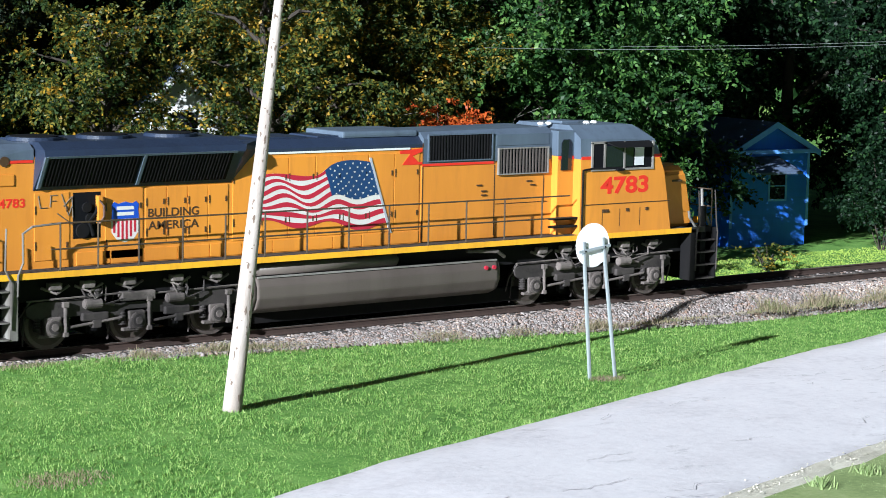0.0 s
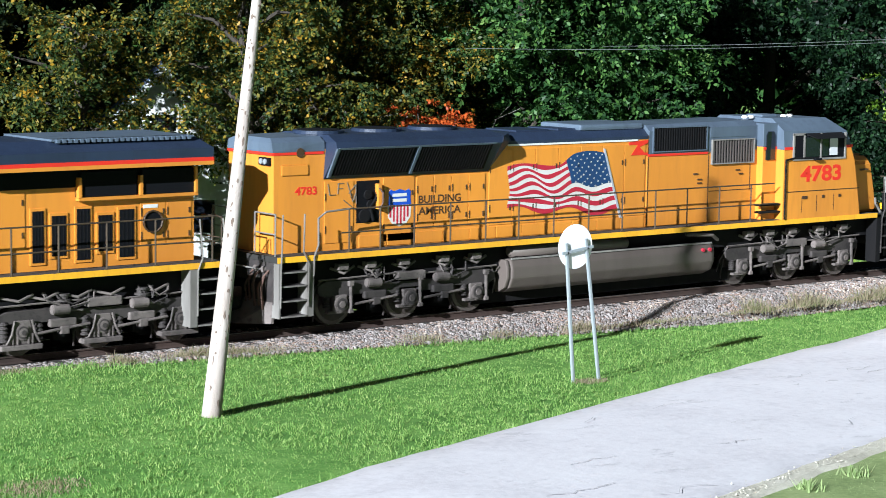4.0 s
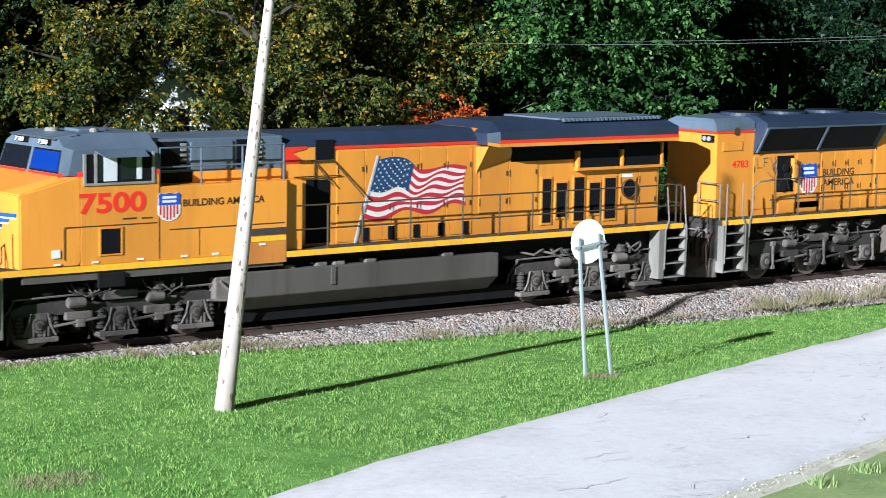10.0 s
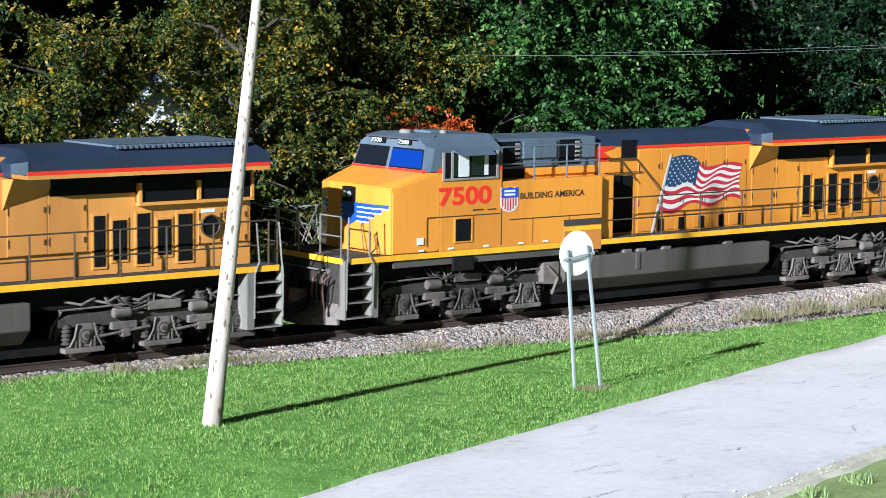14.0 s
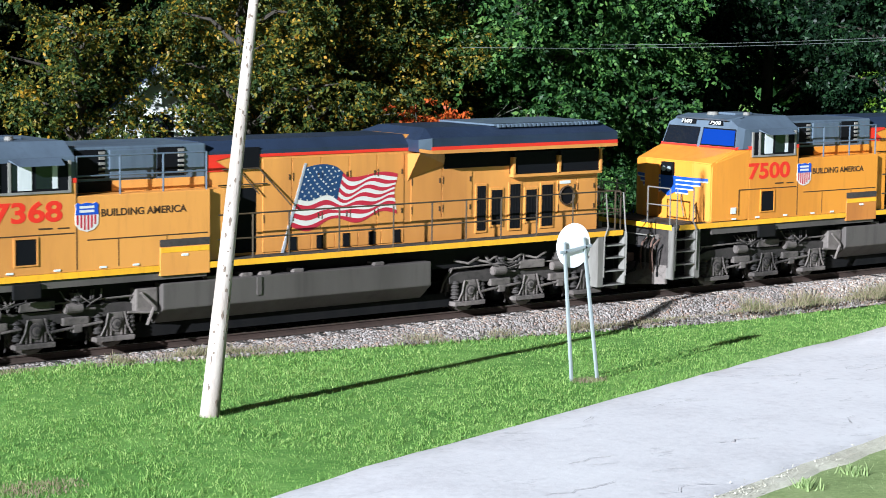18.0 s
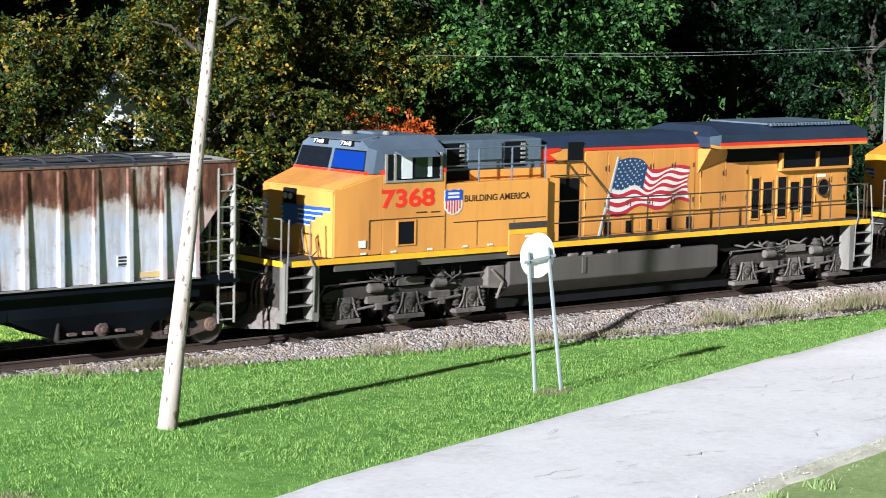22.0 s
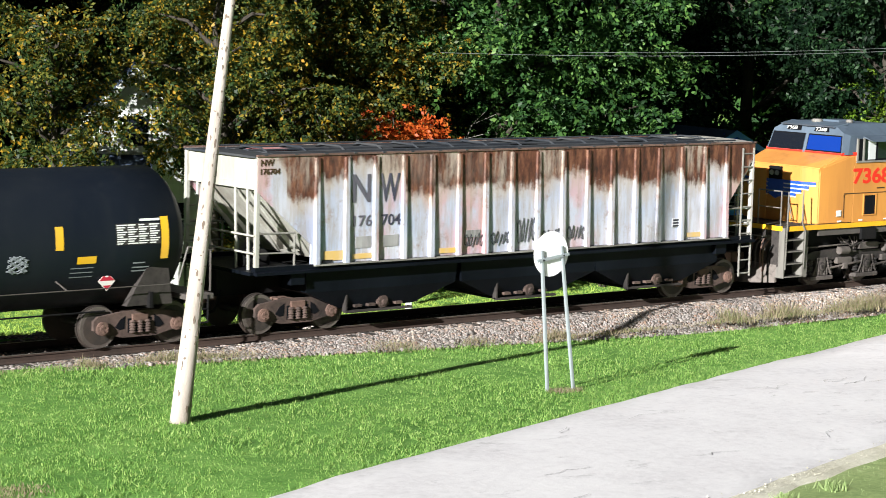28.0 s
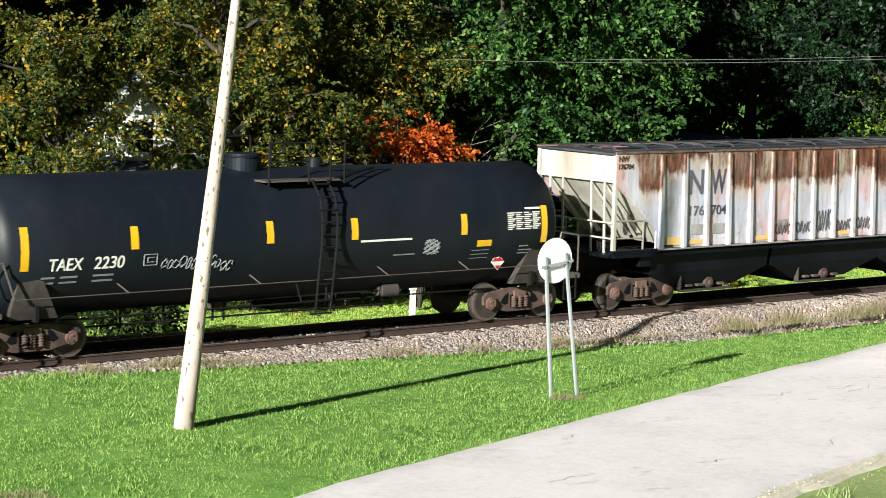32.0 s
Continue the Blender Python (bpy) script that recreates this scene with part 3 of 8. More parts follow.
def build_grass():
    nr = np.random.RandomState(11)
    n = 640000
    # blades stand in tufts
    tuft = nr.randint(0, n // 5, n)
    x = nr.uniform(-20, 34, n // 5)[tuft] + nr.normal(0, 0.045, n)
    y = nr.uniform(-21, 12, n // 5)[tuft] + nr.normal(0, 0.045, n)
    tall = nr.uniform(0.4, 1.35, n // 5)[tuft]
    far = np.array([road_far(q) for q in np.linspace(-20, 34, 109)])
    near = np.array([road_near(q) for q in np.linspace(-20, 34, 109)])
    rf = np.minimum(np.interp(x, np.linspace(-20, 34, 109), far), -4.35)
    rn = np.interp(x, np.linspace(-20, 34, 109), near)
    edge = 2.3 + 0.25 * np.sin(x * 2.1) * np.sin(x * 0.7)
    patch = np.sin(x * 0.9 + 1.3 * np.sin(y * 0.7)) * np.sin(y * 0.8 + x * 0.23)
    bare = np.hypot((x + 16.2) / 1.5, (y + 11.9) / 0.7) < 0.9
    keep = ((y > rf + 0.02) | (y < rn - 0.46 + 0.08 * np.sin(x * 3.1))) & (np.abs(y) > edge) & ~(bare & (nr.rand(n) < 0.30)) & ((y < 0) | (nr.rand(n) < 0.8))
    x, y, patch, tall = x[keep], y[keep], patch[keep], tall[keep]
    rf = rf[keep]
    h = nr.uniform(0.008, 0.046, len(x)) * (1 + 0.35 * patch) * tall
    h = np.where((y - rf > 0) & (y - rf < 0.22), h * 2.6 + 0.02, h)
    h = np.where((y < -2) & (y > -2.9), h * 1.7, h)
    h = np.where(y < rf, h * 0.6, h)
    for side, mat, lab in (((y < 0) & (y > rf), BLADE, "short mown lawn grass, bright green with paler tufts"), (y > 0, PALEBLADE, "yellower mown grass beyond the track, coloured paler as if in bright sun"), (y < rf, VERGE, "short pale grass on the near side of the road")):
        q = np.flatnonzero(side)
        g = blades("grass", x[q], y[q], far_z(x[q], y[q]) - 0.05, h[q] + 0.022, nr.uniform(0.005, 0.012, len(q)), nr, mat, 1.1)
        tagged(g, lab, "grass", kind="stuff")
    # dry weeds on the edge of the ballast
    n = 27000
    x = np.concatenate([nr.uniform(-10.0, 3.5, n // 3), nr.uniform(9, 30, n // 3), nr.uniform(-14, 30, n // 3)])
    y = np.concatenate([nr.normal(-2.15, 0.20, n // 3), nr.normal(-2.2, 0.33, n // 3), nr.normal(-2.35, 0.12, n // 3)])
    h = np.concatenate([nr.uniform(0.04, 0.17, n // 3), nr.uniform(0.06, 0.27, n // 3), nr.uniform(0.03, 0.09, n // 3)])
    h = h * np.clip(0.75 + 0.7 * np.sin(x * 1.7 + 2 * np.sin(x * 0.6)) + 0.3 * nr.normal(size=len(x)), 0.15, 1.5)
    z = np.maximum(ground_z(x) - 0.05, -0.5)
    tagged(blades("dry_weeds", x, y, z, h, nr.uniform(0.006, 0.013, len(x)), nr, DRY, 1.3), "dry straw-coloured weeds along the ballast", "weeds", kind="stuff")
    # a worn patch where the grass has dried
    n = 650
    a, r = nr.uniform(0, 6.28, n), np.sqrt(nr.rand(n)) * (0.75 + 0.25 * np.sin(nr.uniform(0, 40, n)))
    x, y = -16.9 + 0.9 * r * np.cos(a), -12.0 + 0.7 * r * np.sin(a)
    tagged(blades("dry_patch", x, y, ground_z(x) - 0.05, nr.uniform(0.03, 0.075, n), nr.uniform(0.006, 0.014, n), nr, DRY, 1.2), "worn patch of dried brown grass in the lawn", "dry grass", kind="stuff")


def build_weed(x, y):
    nr = np.random.RandomState(int(abs(x * 100)))
    n = 130
    a, r = nr.uniform(0, 6.28, n), np.abs(nr.normal(0, 0.12, n))
    w = blades("weed_plant", x + r * np.cos(a), y + r * np.sin(a), np.full(n, float(ground_z(x)) - 0.03), nr.uniform(0.06, 0.2, n), nr.uniform(0.008, 0.02, n), nr, VERGE, 0.9)
    tagged(w, "small leafy weed growing at the road edge", "weed", kind="stuff")


def build_pole():
    bx, by = -11.54, -8.46
    p = empty("utility_pole", "leaning weathered wooden pole with peeling white paint", "utility pole", pose(bx, by, float(ground_z(bx)), 0, 7.1, 0))
    bm = bmesh.new()
    rings = []
    for i in range(25):
        z = -0.4 + i * 0.45
        r = 0.185 - 0.0125 * z
        rings.append([bm.verts.new((r * math.cos(k / 16 * 6.2832) * (1 + 0.03 * noise.noise((k, z * 2, 0))), r * math.sin(k / 16 * 6.2832), z)) for k in range(16)])
    for a, b in zip(rings, rings[1:]):
        for k in range(16):
            bm.faces.new((a[k], a[(k + 1) % 16], b[(k + 1) % 16], b[k]))
    bm.faces.new(rings[-1])
    bm.faces.new(rings[0][::-1])
    for f in bm.faces:
        f.smooth = len(f.verts) == 4
    part("shaft", bm, POLE, p)
    rng = random.Random(2)
    scar = surface("dark_scar", (0.12, 0.08, 0.06), (0.30, 0.24, 0.21), rough=0.9, grain=30, wear=0.8)
    for i in range(150):
        z = 0.10 + i * 0.064 + rng.uniform(-0.05, 0.05)
        r = 0.185 - 0.0125 * z
        a = rng.uniform(-2.7, 0.4)
        bm = bmesh.new()
        h, w = rng.choice((0.015, 0.03, 0.045, 0.085)) * rng.uniform(0.6, 1.3), rng.uniform(0.007, 0.028)
        ring = [(w * math.cos(q * 0.785) * rng.uniform(0.5, 1.2), h * math.sin(q * 0.785) * rng.uniform(0.5, 1.2)) for q in range(8)]
        prism(bm, ring, "y", -0.004, 0.003)
        s = part("scar", bm, scar, p)
        s.matrix_basis = pose(r * math.cos(a), r * math.sin(a), z, 0, 0, math.degrees(a) + 90)


def build_sign():
    bx, by = -2.07, -8.27
    s = empty("road_sign", "round road sign seen from its pale back on two galvanised posts", "road sign", pose(bx, by, float(ground_z(bx)), 0, -7.0, 0))
    for k in (-1, 1):
        bm = bmesh.new()
        x0 = k * 0.36
        x1 = k * 0.275
        prism(bm, [(-0.038, -0.02), (-0.038, 0.02), (-0.014, 0.006), (0.014, 0.006), (0.038, 0.02), (0.038, -0.02), (0.020, -0.028), (-0.020, -0.028)], "z", -0.3, 3.02)
        for v in bm.verts:
            v.co.x += x0 + (x1 - x0) * v.co.z / 3.0
        post = part("post", bm, GALV, s, "galvanised channel post")
    disc = part("disc", drummed((0, 0.034, 2.90), "y", 0.475, 0.012, seg=48, bevel=0.003), SIGNWHITE, s, "round sign plate seen from the back")
    part("cross_bar", boxed(-0.44, 0.44, -0.05, -0.022, 2.80, 2.86, bevel=0.004), GALV, s)
    for k in (-1, 1):
        part("bolt", drummed((k * 0.28, -0.055, 2.822), "y", 0.018, 0.02, seg=8), UNDER, s)
    nr = np.random.RandomState(15)
    n = 420
    a, r = nr.uniform(0, 6.28, n), np.sqrt(nr.rand(n))
    x, y = bx + 0.06 + 0.5 * r * np.cos(a), by - 0.08 + 0.24 * r * np.sin(a)
    tagged(blades("dry_clippings", x, y, ground_z(x) - 0.05, nr.uniform(0.04, 0.09, n), nr.uniform(0.006, 0.013, n), nr, DRY, 1.2), "dry brown grass round the sign posts", "dry grass", kind="stuff")


def build_marker():
    x, y = 6.5, 7.95
    m = empty("marker_post", "short white marker post with a yellow top on the far lawn", "marker post", pose(x, y, float(far_z(x, y))))
    part("shaft", boxed(-0.09, 0.09, -0.04, 0.04, -0.2, 0.80, bevel=0.01), SIGNWHITE, m)
    part("cap", boxed(-0.11, 0.11, -0.06, 0.06, 0.80, 0.95, bevel=0.02), WHITE, m)


build_ground()
build_road()
build_pole()
build_sign()
build_marker()

# ---------------------------------------------------------------- trees and houses


def leaf_cloud(name, blobs, n, size, nr, material, parent, droop=0.22, per=22):
    """Sprays of leaves along twigs that reach out of many overlapping clumps: blobs are (x, y, z, radius)."""
    blobs = np.array(blobs)
    m = n // per
    wts = blobs[:, 3] ** 2
    pick = nr.choice(len(blobs), m, p=wts / wts.sum())
    c, r = blobs[pick, :3], blobs[pick, 3]
    d = nr.normal(size=(m, 3))
    d /= np.linalg.norm(d, axis=1)[:, None]
    root = c + d * (r * nr.uniform(0.15, 1.0, m))[:, None] * np.array((1.15, 1.15, 0.75))
    way = d * np.array((1, 1, 0.45)) + 0.55 * nr.normal(size=(m, 3)) * np.array((1, 1, 0.5))
    way[:, 2] -= droop
    way /= np.linalg.norm(way, axis=1)[:, None]
    side = np.cross(way, np.array((0, 0, 1.0)) + 0.5 * nr.normal(size=(m, 3)))
    side /= np.linalg.norm(side, axis=1)[:, None] + 1e-9
    length = nr.uniform(2.2, 5.0, m) * size
    k = np.repeat(np.arange(m), per)
    q = len(k)
    t = np.tile(np.linspace(0.05, 1.0, per), m) + 0.05 * nr.normal(size=q)
    sg = np.where(np.tile(np.arange(per), m) % 2 == 0, 1.0, -1.0)
    bow = (t ** 2 * 0.28 * length[k])[:, None] * np.array((0, 0, -1.0))
    p = root[k] + way[k] * (t * length[k])[:, None] + bow + 0.25 * size * nr.normal(size=(q, 3))
    u = way[k] * 0.55 + side[k] * (sg * nr.uniform(0.5, 1.1, q))[:, None] + 0.35 * nr.normal(size=(q, 3))
    u[:, 2] -= 0.25
    u /= np.linalg.norm(u, axis=1)[:, None]
    w = np.cross(u, np.cross(way[k], side[k]) + 0.7 * nr.normal(size=(q, 3)))
    w /= np.linalg.norm(w, axis=1)[:, None] + 1e-9
    s = size * nr.uniform(0.55, 1.25, q)[:, None]
    v = np.stack([p, p + u * s * 0.45 + w * s * 0.30, p + u * s, p + u * s * 0.45 - w * s * 0.30], 1)
    return quads(name, v, material, parent)


def tree(name, label, m, height, radius, low, material, leaves, size, seed, group="trees behind the railway", gaps=0.0):
    """A tapered trunk with limbs and a crown of many clumps of leaves."""
    rng, nr = random.Random(seed), np.random.RandomState(seed)
    t = empty(name, label, "tree", m, group)
    bm = bmesh.new()
    r0 = 0.045 * height ** 0.75
    pts = [Vector((0.05 * k * rng.uniform(-1, 1) * height / 8, 0.05 * k * rng.uniform(-1, 1) * height / 8, k / 6 * height * 0.85)) for k in range(7)]
    for k in range(6):
        d = pts[k + 1] - pts[k]
        ra, rb = r0 * (1 - k / 6.5), r0 * (1 - (k + 1) / 6.5)
        bmesh.ops.create_cone(bm, cap_ends=True, segments=9, radius1=ra, radius2=rb, depth=d.length * 1.03, matrix=Matrix.Translation((pts[k] + pts[k + 1]) / 2) @ d.to_track_quat("Z", "Y").to_matrix().to_4x4())
    part("trunk", bm, BARK, t)
    blobs = []
    for i in range(15):
        k = low + (height * 0.92 - low) * (i + 0.5) / 15
        base = pts[min(5, int(k / (height * 0.85) * 6))].lerp(pts[min(6, int(k / (height * 0.85) * 6) + 1)], 0.5)
        a = i * 2.4 + rng.uniform(-0.5, 0.5)
        prof = math.sin(math.pi * min(0.98, max(0.12, (k - low * 0.55) / (height * 1.02 - low * 0.55)))) ** 0.55
        ln = radius * prof * rng.uniform(0.55, 1.0)
        end = Vector((base.x + ln * math.cos(a), base.y + ln * math.sin(a), k + rng.uniform(-0.2, 0.5)))
        start = Vector((base.x, base.y, max(0.8, k - 0.45 * ln)))
        lb = bmesh.new()
        mid = start.lerp(end, 0.5) + Vector((0, 0, 0.18 * ln))
        for p, q, ra, rb in ((start, mid, r0 * 0.32, r0 * 0.2), (mid, end, r0 * 0.2, r0 * 0.06)):
            d = q - p
            bmesh.ops.create_cone(lb, cap_ends=True, segments=6, radius1=ra, radius2=rb, depth=d.length * 1.05, matrix=Matrix.Translation((p + q) / 2) @ d.to_track_quat("Z", "Y").to_matrix().to_4x4())
        part("limb", lb, BARK, t)
        blobs.append((*end, radius * rng.uniform(0.22, 0.38)))
        blobs.append((*mid, radius * rng.uniform(0.22, 0.36)))
        for _ in range(3):
            e = end + Vector((rng.gauss(0, 0.3), rng.gauss(0, 0.3), rng.gauss(-0.1, 0.28))) * radius * 0.6
            blobs.append((*e, radius * rng.uniform(0.10, 0.22)))
    blobs.append((pts[6].x, pts[6].y, height * 0.93, radius * 0.35))
    leaf_cloud("crown", blobs, leaves, size, nr, material, t)
    return t


def shrub(name, label, m, height, radius, material, leaves, size, seed, category="shrub", low=0.3):
    rng, nr = random.Random(seed), np.random.RandomState(seed)
    t = empty(name, label, category, m)
    blobs = []
    for i in range(12):
        a, k = i * 2.4, rng.uniform(0.35, 1.0)
        e = Vector((radius * k * math.cos(a) * 0.8, radius * k * math.sin(a) * 0.8, height * rng.uniform(low, 0.92)))
        part("stem", tubed([(0.1 * math.cos(a), 0.1 * math.sin(a), -0.05), e * 0.6 + Vector((0, 0, height * 0.1)), e], 0.02, 5), BARK, t)
        blobs.append((*e, radius * rng.uniform(0.25, 0.45)))
    leaf_cloud("foliage", blobs, leaves, size, nr, material, t)
    return t


def bare_brush(m, seed, height):
    """A leafless tangle of grey twigs."""
    rng = random.Random(seed)
    t = empty("bare_brush", "leafless tangle of thin grey twigs among the trees", "brush", m)
    for i in range(26):
        p = Vector((rng.uniform(-1.3, 1.3), rng.uniform(-0.8, 0.8), rng.uniform(0, height * 0.5)))
        d = Vector((rng.gauss(0, 0.7), rng.gauss(0, 0.5), 0.9)).normalized()
        r = 0.022
        pts = [p.copy()]
        for k in range(5):
            p = p + d * height / 9
            d = (d + Vector((rng.gauss(0, 0.35), rng.gauss(0, 0.3), rng.gauss(-0.1, 0.2)))).normalized()
            pts.append(p.copy())
        part("twig", tubed(pts, r * rng.uniform(0.5, 1.1), 4), DEADWOOD, t)
        for q in pts[1:]:
            for _ in range(2):
                e = Vector((rng.gauss(0, 0.6), rng.gauss(0, 0.5), rng.gauss(0.15, 0.4)))
                part("twig", tubed([q, q + e * 0.6, q + e], 0.009, 3), DEADWOOD, t)
    return t


def house(name, label, m, width, depth, eave, ridge, wall, trim, panes, porch=False):
    """A gabled house whose gable end looks towards -y; origin at the middle of that wall's foot."""
    h = empty(name, label, "house", m)
    w = width / 2
    part("foundation", boxed(-w + 0.02, w - 0.02, 0.03, depth - 0.03, -1.0, 0.0), wall, h)
    part("wall", prismed([(-w, 0), (w, 0), (w, eave), (0, ridge), (-w, eave)], "y", 0, depth), wall, h)
    n = int(ridge / 0.16)
    for i in range(n):
        z = i * 0.16
        ww = w if z < eave else w * (ridge - z) / (ridge - eave)
        if ww > 0.1:
            part("siding_board", prismed([(-0.022, z), (-0.004, z), (-0.004, z + 0.165), (-0.010, z + 0.165)], "x", -ww, ww), wall, h)
    for k in (-1, 1):
        o = 0.3
        sl = (ridge - eave) / w
        part("roof_slope", prismed([(k * (w + o), eave - o * sl), (0, ridge), (0, ridge + 0.12), (k * (w + o), eave - o * sl + 0.12)], "y", -0.35, depth + 0.3), SHINGLE, h)
        part("barge_board", prismed([(k * (w + o), eave - o * sl - 0.10), (0, ridge - 0.10), (0, ridge + 0.13), (k * (w + o), eave - o * sl + 0.13)], "y", -0.40, -0.352), trim, h)
        part("corner_board", boxed(k * w - 0.06, k * w + 0.06, -0.045, -0.024, 0, eave), trim, h)
    for wx, wz in panes:
        win = part("window", boxed(wx - 0.36, wx + 0.36, -0.032, -0.024, wz - 0.1, wz + 0.9), DARKGLASS, h)
        fr = bmesh.new()
        for a in ((wx - 0.44, wx - 0.36, wz - 0.18, wz + 0.98), (wx + 0.36, wx + 0.44, wz - 0.18, wz + 0.98), (wx - 0.36, wx + 0.36, wz + 0.9, wz + 0.98), (wx - 0.36, wx + 0.36, wz - 0.18, wz - 0.1), (wx - 0.36, wx + 0.36, wz + 0.38, wz + 0.42)):
            box(fr, a[0], a[1], -0.055, -0.024, a[2], a[3])
        part("window_frame", fr, trim, win)
    if porch:
        part("gable_cornice", boxed(-w - 0.25, w + 0.25, -0.42, 0, eave - 0.12, eave + 0.02), trim, h)
        part("porch_roof", prismed([(0, eave - 0.35), (-1.5, eave - 0.8), (-1.5, eave - 0.72), (0, eave - 0.24)], "x", -w - 0.2, w * 0.2), SHINGLE, h)
    if porch:
        wing = part("side_wing", boxed(-w - 2.6, -w, 0.6, depth - 1.5, 0, 1.95), wall, h)
        part("wing_foundation", boxed(-w - 2.58, -w - 0.02, 0.63, depth - 1.53, -1.0, 0.0), wall, wing)
        part("wing_roof", prismed([(-w - 2.9, 1.85), (-w, 2.55), (-w, 2.66), (-w - 2.9, 1.97)], "y", 0.3, depth - 1.2), SHINGLE, wing)
        for i in range(12):
            part("siding_board", prismed([(0.575, i * 0.16), (0.597, i * 0.16), (0.597, i * 0.16 + 0.165), (0.588, i * 0.16 + 0.165)], "x", -w - 2.6, -w), wall, wing)
    return h


def build_backdrop():
    # a white gabled house half hidden by the trees, and a white house tinted shade-blue
    house("white_house", "white gabled house glimpsed through yellowing trees", pose(0.75, 13.9, -1.1, 0, 0, -30), 4.6, 7.0, 4.3, 6.5, HOUSEWHITE, HOUSEWHITE, ((-1.25, 1.75), (1.15, 1.75), (0.0, 4.3)), porch=True)
    house("blue_house", "small white clapboard house coloured blue for the deep tree shade", pose(26.4, 14.2, -0.7, 0, 0, -8), 3.6, 7.0, 2.92, 3.86, HOUSESHADEBLUE, HOUSETRIM, ((0.35, 1.15),), porch=True)
    house("grey_house", "pale house seen as scraps between the leaves", pose(18.5, 27.0, -0.7, 0, 0, -10), 8.0, 9.0, 3.4, 6.2, HOUSEWHITE, HOUSETRIM, ((-1.8, 1.4), (1.8, 1.4)))
    ya = tree("tree", "tall olive-green tree behind the track, leaf colours darkened as shade", pose(-7.6, 16.0, -1.), 10.4, 3.6, 3.0, LEAFDIMMED, 60000, 0.145, 21)
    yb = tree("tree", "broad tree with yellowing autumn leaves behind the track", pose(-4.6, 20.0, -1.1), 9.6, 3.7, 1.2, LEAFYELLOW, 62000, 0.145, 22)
    ga = tree("tree", "tall green leafy tree behind the track", pose(13.2, 12.0, -1.4), 13.0, 3.9, 4.4, LEAFGREEN, 31000, 0.20, 23)
    gb = tree("tree", "dense dark green tree behind the track", pose(17.4, 12.5, -1.4), 12.5, 3.8, 4.2, LEAFGREEN, 31000, 0.21, 24)
    gd = tree("tree", "green tree behind the track, leaves coloured darker for shade", pose(31.5, 11.0, -1.4), 13.0, 3.9, 1.8, LEAFSHADED, 30000, 0.21, 28)
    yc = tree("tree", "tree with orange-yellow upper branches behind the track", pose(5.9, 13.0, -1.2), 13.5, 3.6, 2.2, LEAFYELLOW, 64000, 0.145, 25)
    for src, x, y, r, s in ((ya, -10.6, 17.5, 140, 1.15), (yb, 9.3, 13.0, 200, 0.95), (ya, -2.5, 23.5, 30, 1.3),
                            (yb, 8.3, 19.0, 250, 1.2), (gd, 20.6, 15.2, 60, 1.0), (gb, 15.0, 17.5, 120, 1.15), (ga, 20.0, 19.0, 200, 1.2), (gd, 25.5, 21.5, 80, 1.25),
                            (gd, 35.5, 13.5, 20, 1.15), (gd, 33.0, 19.5, 300, 1.25), (gd, 40.0, 18.0, 250, 1.2), (ga, 12.0, 21.0, 10, 1.2),
                            (gb, 45.0, 24.0, 100, 1.2), (ga, 29.0, 26.0, 40, 1.3), (yb, -8.0, 21.0, 120, 1.1), (ya, 0.5, 25.0, 210, 1.3), (gb, 38.0, 27.0, 170, 1.3),
                            (yb, -14.5, 16.0, 60, 1.0), (yb, 6.0, 27.0, 30, 1.3), (ga, 18.0, 33.0, 320, 1.3), (gb, 50.0, 17.0, 10, 1.2), (yb, -20.0, 18.0, 10, 1.2)):
        o = copy_thing(src, pose(x, y, float(far_z(x, y)), 0, 0, r))
        o.scale = (s, s, s)
    # Two unseen trees, added beyond the left edge to throw shade.
    tree("tree", "tall high-crowned tree out of view, added to shade the left-hand crowns", pose(-15.5, 13.9, -0.7), 18.5, 3.3, 10.8, LEAFSHADED, 30000, 0.26, 27)
    tree("tree", "dense tree with darkened leaves, added out of view at the lawn edge", pose(-12.6, 17.0, -0.7), 13.0, 3.5, 3.5, LEAFDIMMED, 32000, 0.19, 33)
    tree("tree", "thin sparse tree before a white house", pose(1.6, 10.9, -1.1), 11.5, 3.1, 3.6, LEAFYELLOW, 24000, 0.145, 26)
    shrub("orange_shrub", "small shrub with bright orange autumn leaves", pose(7.9, 9.5, -1.3), 6.05, 1.4, LEAFORANGE, 4200, 0.14, 31, low=0.78)
    shrub("yellow_bush", "low yellow-green bush on the lawn edge", pose(21.0, 9.0, -1.4), 0.9, 0.7, LEAFYELLOW, 600, 0.14, 32)
    for i, (x, y, h, r, mt) in enumerate(((-4.2, 5.6, 0.8, 1.0, LEAFMIXED), (-2.8, 11.4, 0.5, 0.9, LEAFGREEN), (2.6, 10.6, 1.6, 1.3, LEAFYELLOW), (5.2, 10.4, 3.6, 1.6, LEAFYELLOW),
                                          (11.5, 10.0, 3.4, 1.6, LEAFMIXED), (16.0, 9.8, 3.5, 1.7, LEAFGREEN), (29.4, 11.2, 3.4, 1.6, LEAFSHADED))):
        shrub("hedge_bush", "dense leafy bush under the trees", pose(x, y, float(far_z(x, y))), h + 0.6, r, mt, 6500, 0.15, 40 + i, "bush")
    tree("tree", "slender young tree with bright lime-green leaves", pose(32.1, 11.3, -1.4), 7.2, 1.4, 4.9, LEAFLIME, 4200, 0.16, 29)
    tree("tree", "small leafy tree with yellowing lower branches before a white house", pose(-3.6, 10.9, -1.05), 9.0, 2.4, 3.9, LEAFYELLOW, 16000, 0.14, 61)
